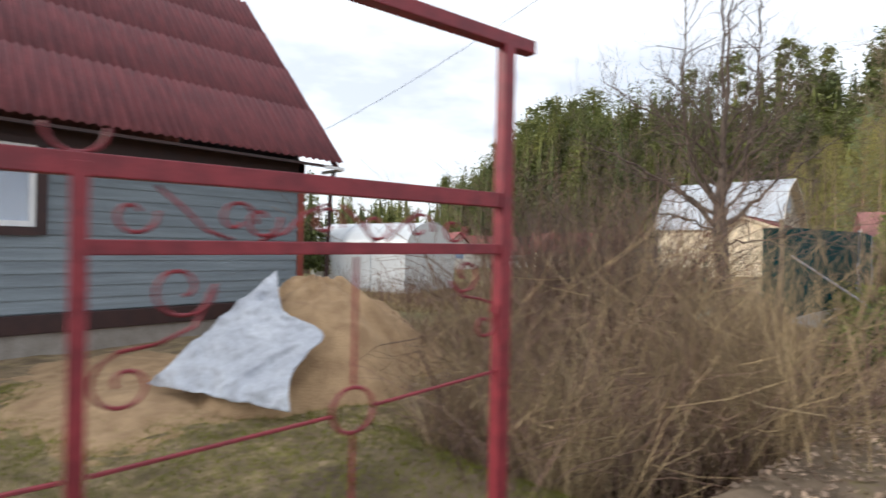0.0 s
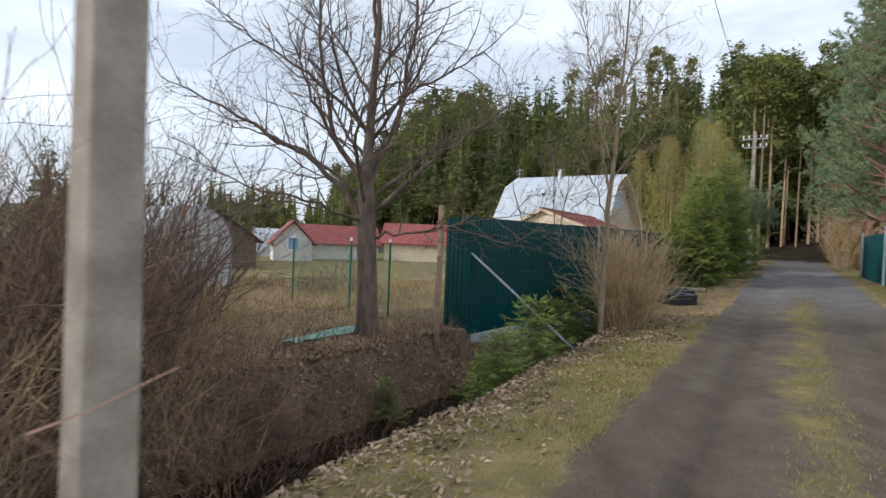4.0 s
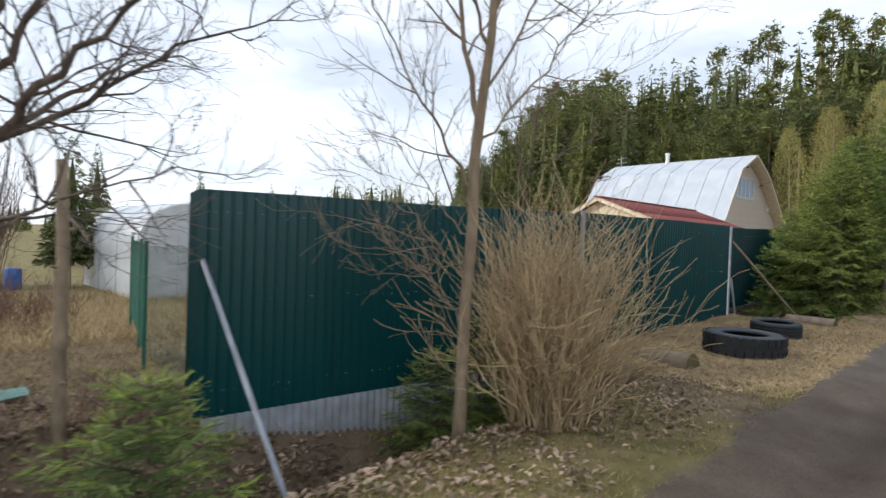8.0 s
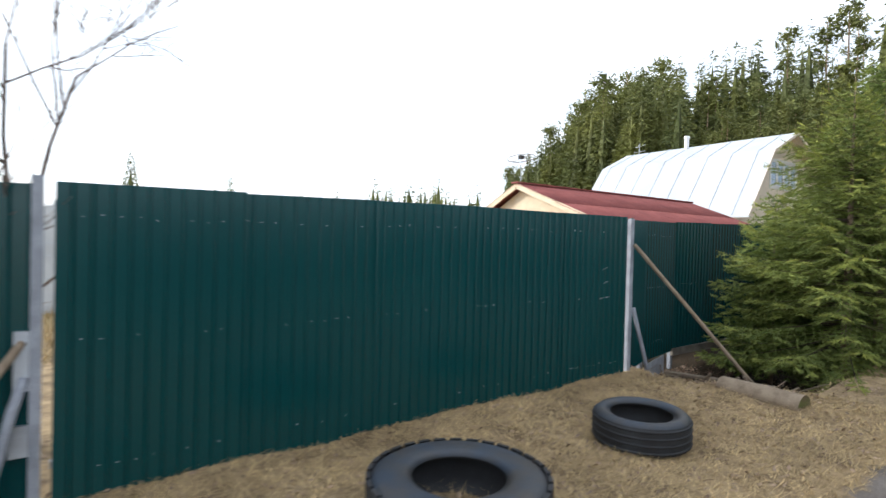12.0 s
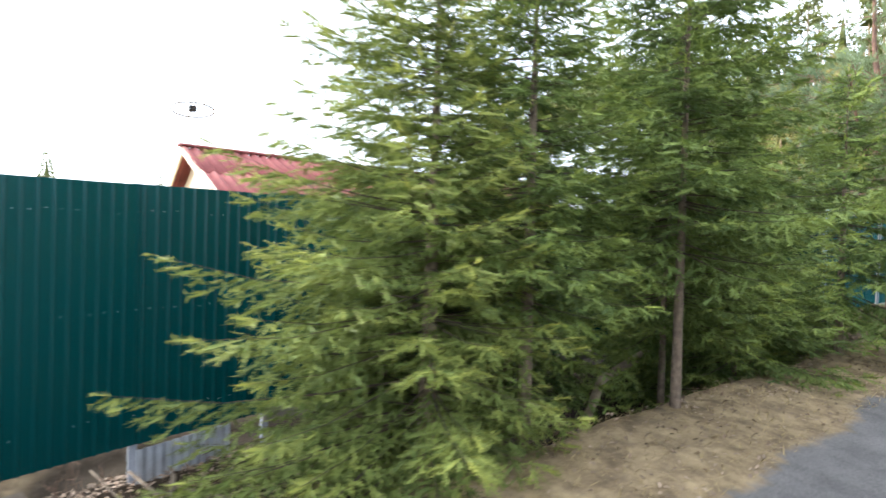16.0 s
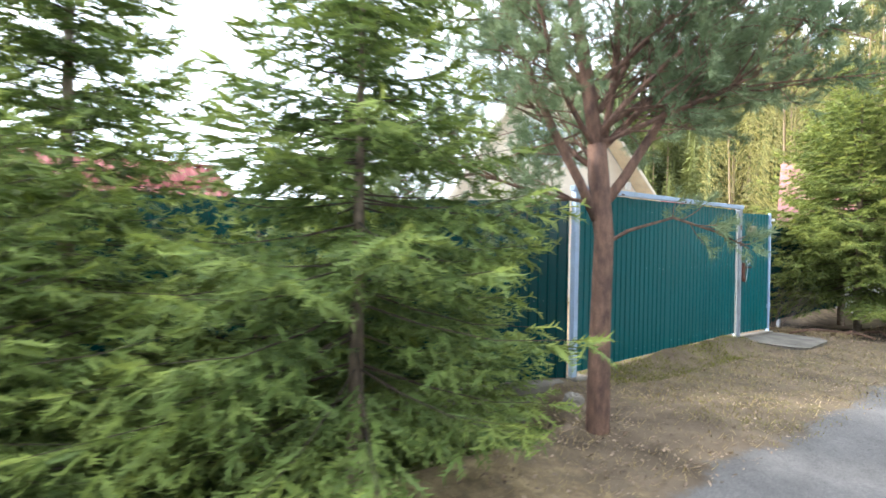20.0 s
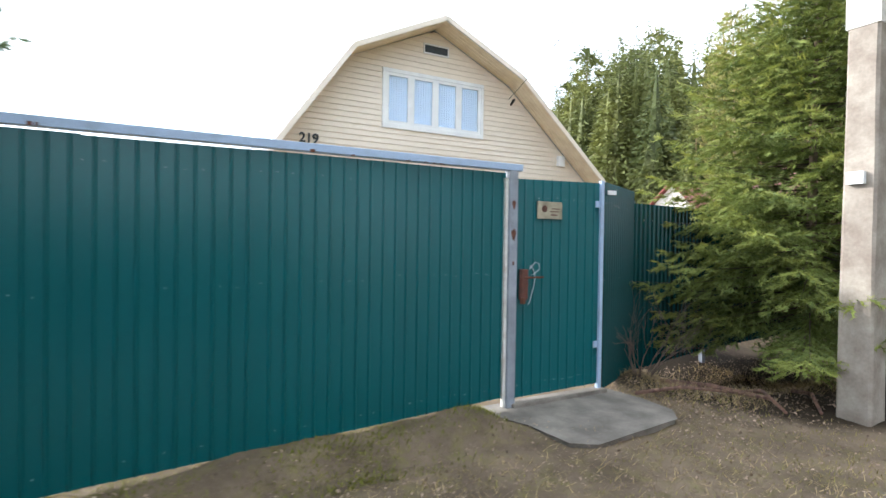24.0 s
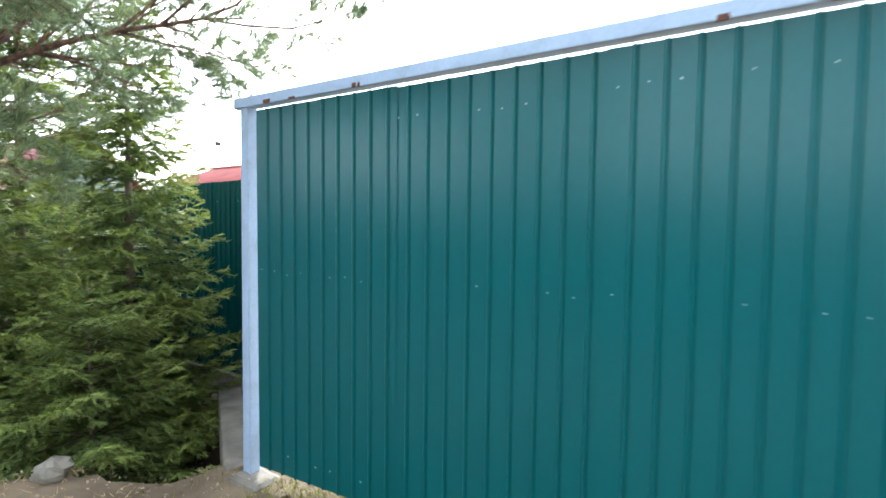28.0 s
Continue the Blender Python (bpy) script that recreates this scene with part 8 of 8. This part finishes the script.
for x, y, n, rad, h in near:
    for _ in range(n):
        a, q = rng3.uniform(0, 6.283), rad * math.sqrt(rng3.random())
        p = np.array([x + q * math.cos(a), y + q * math.sin(a), 0.0])
        p[2] = gz(p[0], p[1]) - 0.04
        lean = rng3.uniform(0.1, 0.9)
        b = rng3.uniform(0, 6.283)
        d = unit(np.array([lean * math.cos(b), lean * math.sin(b), 1.0]))
        L = h * rng3.uniform(0.7, 1.4)
        pts = [p]
        for i in range(6):
            d = unit(d + rng3.normal(0, 0.15, 3) - np.array([0, 0, 0.10 * lean * i * 0.6]))
            pts.append(pts[-1] + d * L / 6)
        r = rng3.uniform(0.004, 0.0085)
        canes.tube([tuple(v) for v in pts], [r * (1 - 0.13 * i) for i in range(7)], 3, cap=False)
        for _ in range(4):
            i = int(rng3.integers(1, 6))
            w = unit(unit(pts[i + 1] - pts[i]) + rng3.normal(0, 0.7, 3))
            l2 = 0.3 * L * rng3.uniform(0.4, 1.0)
            c = pts[i] + w * l2 * 0.5 + rng3.normal(0, 0.03, 3)
            canes.tube([tuple(pts[i]), tuple(c), tuple(c + unit(w + rng3.normal(0, 0.4, 3)) * l2 * 0.5)], [r * 0.5, r * 0.4, r * 0.22], 3, cap=False)
tagged(part("brushwood", canes, M_twigred), "thick tangled leafless canes along the ditch", "bushes", kind="stuff")
brush("brushwood", light, M_twigbrown, "pale dry stems standing in the brush", 77, 0.0055, 0.24)
red = [(rng.uniform(-4.9, -3.9), rng.uniform(0.3, 3.3), 16, 0.35, rng.uniform(0.5, 1.0)) for _ in range(26)]
red += [(rng.uniform(-5.3, -3.9), rng.uniform(3.2, 5.0), 14, 0.3, rng.uniform(0.25, 0.5)) for _ in range(14)]
red += [(rng.uniform(-5.0, -3.3), rng.uniform(-0.6, 4.4), 12, 0.3, rng.uniform(0.25, 0.6)) for _ in range(14)]
brush("brushwood", red, M_twigred, "reddish dry brush on the ditch bank", 73, 0.005)
rng2 = np.random.default_rng(79)
for k in range(15):
    x, y = (rng2.uniform(-8.2, -5.2), rng2.uniform(-1.1, 1.5)) if k < 8 else (rng2.uniform(-6.4, -4.7), rng2.uniform(-3.6, 0.2))
    t = thing("bush", (x, y, gz(x, y)), "tall arching leafless bush in the garden", "bush", "bare garden bushes")
    for j in range(7):
        m = Mesh()
        a = rng2.uniform(0, 6.283)
        grow(m, (x + 0.15 * math.cos(a), y + 0.15 * math.sin(a), gz(x, y) - 0.05), (0.55 * math.cos(a), 0.55 * math.sin(a), 1.0), rng2.uniform(1.5, 2.1), rng2.uniform(0.012, 0.02), 2, rng2, twist=0.45, split=(2, 4), shrink=0.6, up=0.03, min_r=0.0022, wob=0.13, limit=4)
        part("stem", m, M_bark if k % 2 else M_twigred, t)
for x, y, h, count in ((-7.0, 1.0, 1.5, 22), (-7.6, 1.9, 1.35, 18), (-6.3, 0.5, 1.3, 16), (-8.3, 2.6, 1.4, 18), (-8.6, 1.3, 1.6, 18), (-9.6, 2.0, 1.7, 16)):
    t = thing("bush", (x, y, gz(x, y)), "upright leafless currant bush of many dark stems", "bush", "bare garden bushes")
    for j in range(count):
        m = Mesh()
        a, q = rng2.uniform(0, 6.283), 0.32 * math.sqrt(rng2.random())
        grow(m, (x + q * math.cos(a), y + q * math.sin(a), gz(x, y) - 0.05), (0.35 * math.cos(a), 0.35 * math.sin(a), 1.0), h * rng2.uniform(0.7, 1.15), rng2.uniform(0.010, 0.016), 2, rng2, twist=0.42, split=(1, 3), shrink=0.6, up=0.12, min_r=0.0024, wob=0.12, limit=4)
        part("stem", m, M_bark, t)
back = [(rng.uniform(-9.5, -5.6), rng.uniform(-0.9, 2.4), 12, 0.5, rng.uniform(1.0, 1.9)) for _ in range(12)]
brush("bushes", back, M_twigbrown, "tall bare garden bushes", 74, 0.006)
weeds = [(rng.uniform(-14, -6.2), rng.uniform(2.0, 10.0), 9, 0.5, rng.uniform(0.35, 0.8)) for _ in range(60)]
brush("dry_weeds", weeds, M_twigtan, "dry weeds in the neglected garden", 75, 0.004)
wild = [(rng.uniform(-19, -9.0), rng.uniform(1.0, 9.0), 26, 0.7, rng.uniform(0.7, 1.5)) for _ in range(46)]
wild = [q for q in wild if abs(math.degrees(math.atan2(-q[0], q[1] - 2.2)) - 72) > 6 or q[1] < 4]
brush("garden_thicket", wild, M_twigred, "brown leafless thicket in the old garden", 78, 0.009)
larch = thing("bush", (-28.5, 3.6, -1.0), "tall rusty brown leafless bush beyond the garden", "bush")
m = Mesh()
stems(m, -28.5, 3.6, 110, 1.1, 6.2, 0.02, np.random.default_rng(33), lean=0.10, forks=6, zf=gz, curve=0.1, side_len=0.3)
part("crown", m, M_twigred, larch)
willow = thing("shrub", (3.2, 47, 0.5), "dense olive-tan shrub beside the lane", "shrub")
m = Mesh()
stems(m, 3.3, 47.0, 260, 0.9, 4.2, 0.022, np.random.default_rng(34), lean=0.2, forks=6, zf=gz, curve=0.1, side_len=0.35)
part("crown", m, M_twigtan, willow)
bank = [(rng.uniform(-4.7, -2.9), rng.uniform(16.1, 26.4), 7, 0.3, rng.uniform(0.15, 0.4)) for _ in range(50)]
bank += [(rng.uniform(-4.7, -3.2), rng.uniform(16.1, 18.0), 12, 0.3, rng.uniform(0.2, 0.45)) for _ in range(24)]
brush("ditch_twigs", bank, M_twigred, "dead twigs lying in the shaded ditch", 76, 0.005)


def blades(name, n, area, material, label, seed, h=(0.03, 0.10), w=0.004, lie=0.5, keep=None):
    rng = np.random.default_rng(seed)
    x = rng.uniform(area[0], area[1], n)
    y = rng.uniform(area[2], area[3], n)
    if keep is not None:
        ok = keep(x, y, rng.random(n))
        x, y = x[ok], y[ok]
    n = len(x)
    z = ground_z(x, y)
    a = rng.uniform(0, 6.283, n)
    L = rng.uniform(h[0], h[1], n)
    d = unit(np.stack([np.cos(a) * lie, np.sin(a) * lie, rng.uniform(0.15, 1.0, n)], 1))
    s = np.stack([-np.sin(a), np.cos(a), np.zeros(n)], 1) * w
    p = np.stack([x, y, z - 0.005], 1)
    e = p + d * L[:, None]
    v = np.stack([p - s, p + s, e], 1).reshape(-1, 3)
    i = np.arange(n) * 3
    tagged(new(name, array_mesh(name, v, np.stack([i, i + 1, i + 2], 1), material)), label, "grass", kind="stuff")


def patchy(x, y, r):
    return r < 0.45 + 0.45 * wave(x, y, 2.1, 0.3)


def off_road(x, y):
    a, b = road_edges(y)
    return (x < a - 0.02) | (x > b + 0.05)


blades("verge_grass", 60000, (-2.7, -0.9, -3.5, 10.0), M_greengrass, "short yellow-green verge grass", 81, h=(0.02, 0.07), keep=lambda x, y, r: patchy(x, y, r) & off_road(x, y))
blades("verge_straw", 42000, (-2.9, -0.95, -3.5, 33.0), M_drygrass, "matted dry grass beside the lane", 82, h=(0.03, 0.11), lie=1.3, keep=lambda x, y, r: off_road(x, y) & (r < 0.75 * (0.4 + 0.6 * smooth01(7, 10, y))))
blades("forecourt_straw", 52000, (-4.0, -1.1, 9.6, 16.6), M_straw, "matted dry grass before the gate", 83, h=(0.04, 0.13), lie=1.6, keep=lambda x, y, r: off_road(x, y))
blades("forecourt_grass", 14000, (-3.5, -1.2, 27.4, 34.0), M_greengrass, "sparse short grass before the wicket", 84, h=(0.02, 0.05), keep=lambda x, y, r: patchy(x, y, r) & ((x < -3.75) | (y < 31.4) | (x > -2.65) | (y > 33)))
blades("middle_grass", 16000, (0.0, 0.9, -2.0, 16.0), M_greengrass, "grass strip between the wheel tracks", 85, h=(0.02, 0.06), keep=lambda x, y, r: r < np.exp(-((x - 0.42) / 0.25) ** 2))
blades("garden_grass", 46000, (-9.0, -3.9, -9.5, 9.0), M_drygrass, "dry tangled garden grass", 86, h=(0.08, 0.30), w=0.006, lie=0.9, keep=lambda x, y, r: (r < 0.7) & (y > -5.4))
blades("wild_grass", 36000, (-24.0, -8.0, 0.0, 15.0), M_drygrass, "tall dry grass in the old garden", 95, h=(0.15, 0.45), w=0.012, lie=0.7)
blades("bank_grass", 14000, (-5.2, -2.9, -1.0, 5.2), M_drygrass, "withered grass on the ditch bank", 96, h=(0.08, 0.25), w=0.005, lie=0.9, keep=lambda x, y, r: patchy(x, y, r))
blades("bank_grass", 9000, (-4.7, -2.7, 32.9, 36.0), M_drygrass, "dry grass on the mound beside the wicket", 98, h=(0.05, 0.16), w=0.004, lie=0.9, keep=lambda x, y, r: patchy(x, y, r))
blades("gate_moss", 16000, (-3.7, -2.9, 27.9, 31.5), M_moss, "moss and short grass under the gate", 99, h=(0.015, 0.05), keep=lambda x, y, r: patchy(x, y, r))
blades("garden_lawn", 60000, (-8.8, -3.3, -9.0, -5.3), M_moss, "short green lawn beside the house", 87, h=(0.02, 0.06))
blades("far_verge", 14000, (2.0, 4.2, -3.0, 24.0), M_greengrass, "grass verge across the lane", 88, h=(0.03, 0.09), w=0.006)


def leaf_litter(name, n, area, label, seed, size=(0.014, 0.034), keep=None):
    rng = np.random.default_rng(seed)
    x, y = rng.uniform(area[0], area[1], n), rng.uniform(area[2], area[3], n)
    if keep is not None:
        ok = keep(x, y, rng.random(n))
        x, y = x[ok], y[ok]
    n = len(x)
    z = ground_z(x, y) + rng.uniform(0.004, 0.03, n)
    a = rng.uniform(0, 6.283, n)
    L = rng.uniform(size[0], size[1], n)[:, None]
    d = np.stack([np.cos(a), np.sin(a), rng.normal(0, 0.35, n)], 1)
    s = np.stack([-np.sin(a), np.cos(a), rng.normal(0, 0.35, n)], 1)
    p = np.stack([x, y, z], 1)
    up = np.array([[0, 0, 0.35]]) * L
    v = np.stack([p - d * L, p - s * L * 0.5 + up, p + d * L, p + s * L * 0.5 + up * 0.6], 1).reshape(-1, 3)
    i = np.arange(n) * 4
    f = np.concatenate([np.stack([i, i + 1, i + 2], 1), np.stack([i, i + 2, i + 3], 1)])
    tagged(new(name, array_mesh(name, v, f, M_litter)), label, "leaves", kind="stuff")


leaf_litter("fallen_leaves", 22000, (-6.5, -2.2, -5.0, 9.6), "brown fallen leaves on the ditch banks", 91)
leaf_litter("fallen_leaves", 8000, (-4.9, -1.3, 9.6, 27.0), "brown fallen leaves under the spruces", 92, size=(0.010, 0.024), keep=lambda x, y, r: off_road(x, y))
leaf_litter("fallen_leaves", 5000, (-3.4, -1.2, 26.0, 34.0), "scattered small leaves before the wicket", 93, size=(0.006, 0.016))
leaf_litter("fallen_leaves", 20000, (-5.6, -2.4, -2.5, 6.5), "curled brown leaves covering the ditch bank", 94, size=(0.022, 0.052), keep=lambda x, y, r: (x < -2.9) | (r < 0.3))
leaf_litter("fallen_leaves", 9000, (-2.6, -1.25, -3.5, 9.8), "dry brown leaves lying on the verge", 101, size=(0.014, 0.036), keep=lambda x, y, r: r < (0.15 + 0.75 * smooth01(-1.5, -2.3, x + 0.5 * wave(x, y, 1.7, 0.9))) * (0.25 + 0.75 * smooth01(-1.5, 2.0, y)))
leaf_litter("fallen_leaves", 600, (-2.2, -0.75, -5.0, -1.5), "brown leaves beside the garden gate", 103, size=(0.014, 0.034))
leaf_litter("fallen_leaves", 5000, (-5.0, -2.9, 15.9, 18.6), "brown leaves and needles in the ditch", 97, size=(0.014, 0.032))
leaf_litter("fallen_leaves", 4000, (-4.8, -2.4, 32.9, 37.0), "needles and leaves under the spruce by the pole", 100, size=(0.008, 0.022))
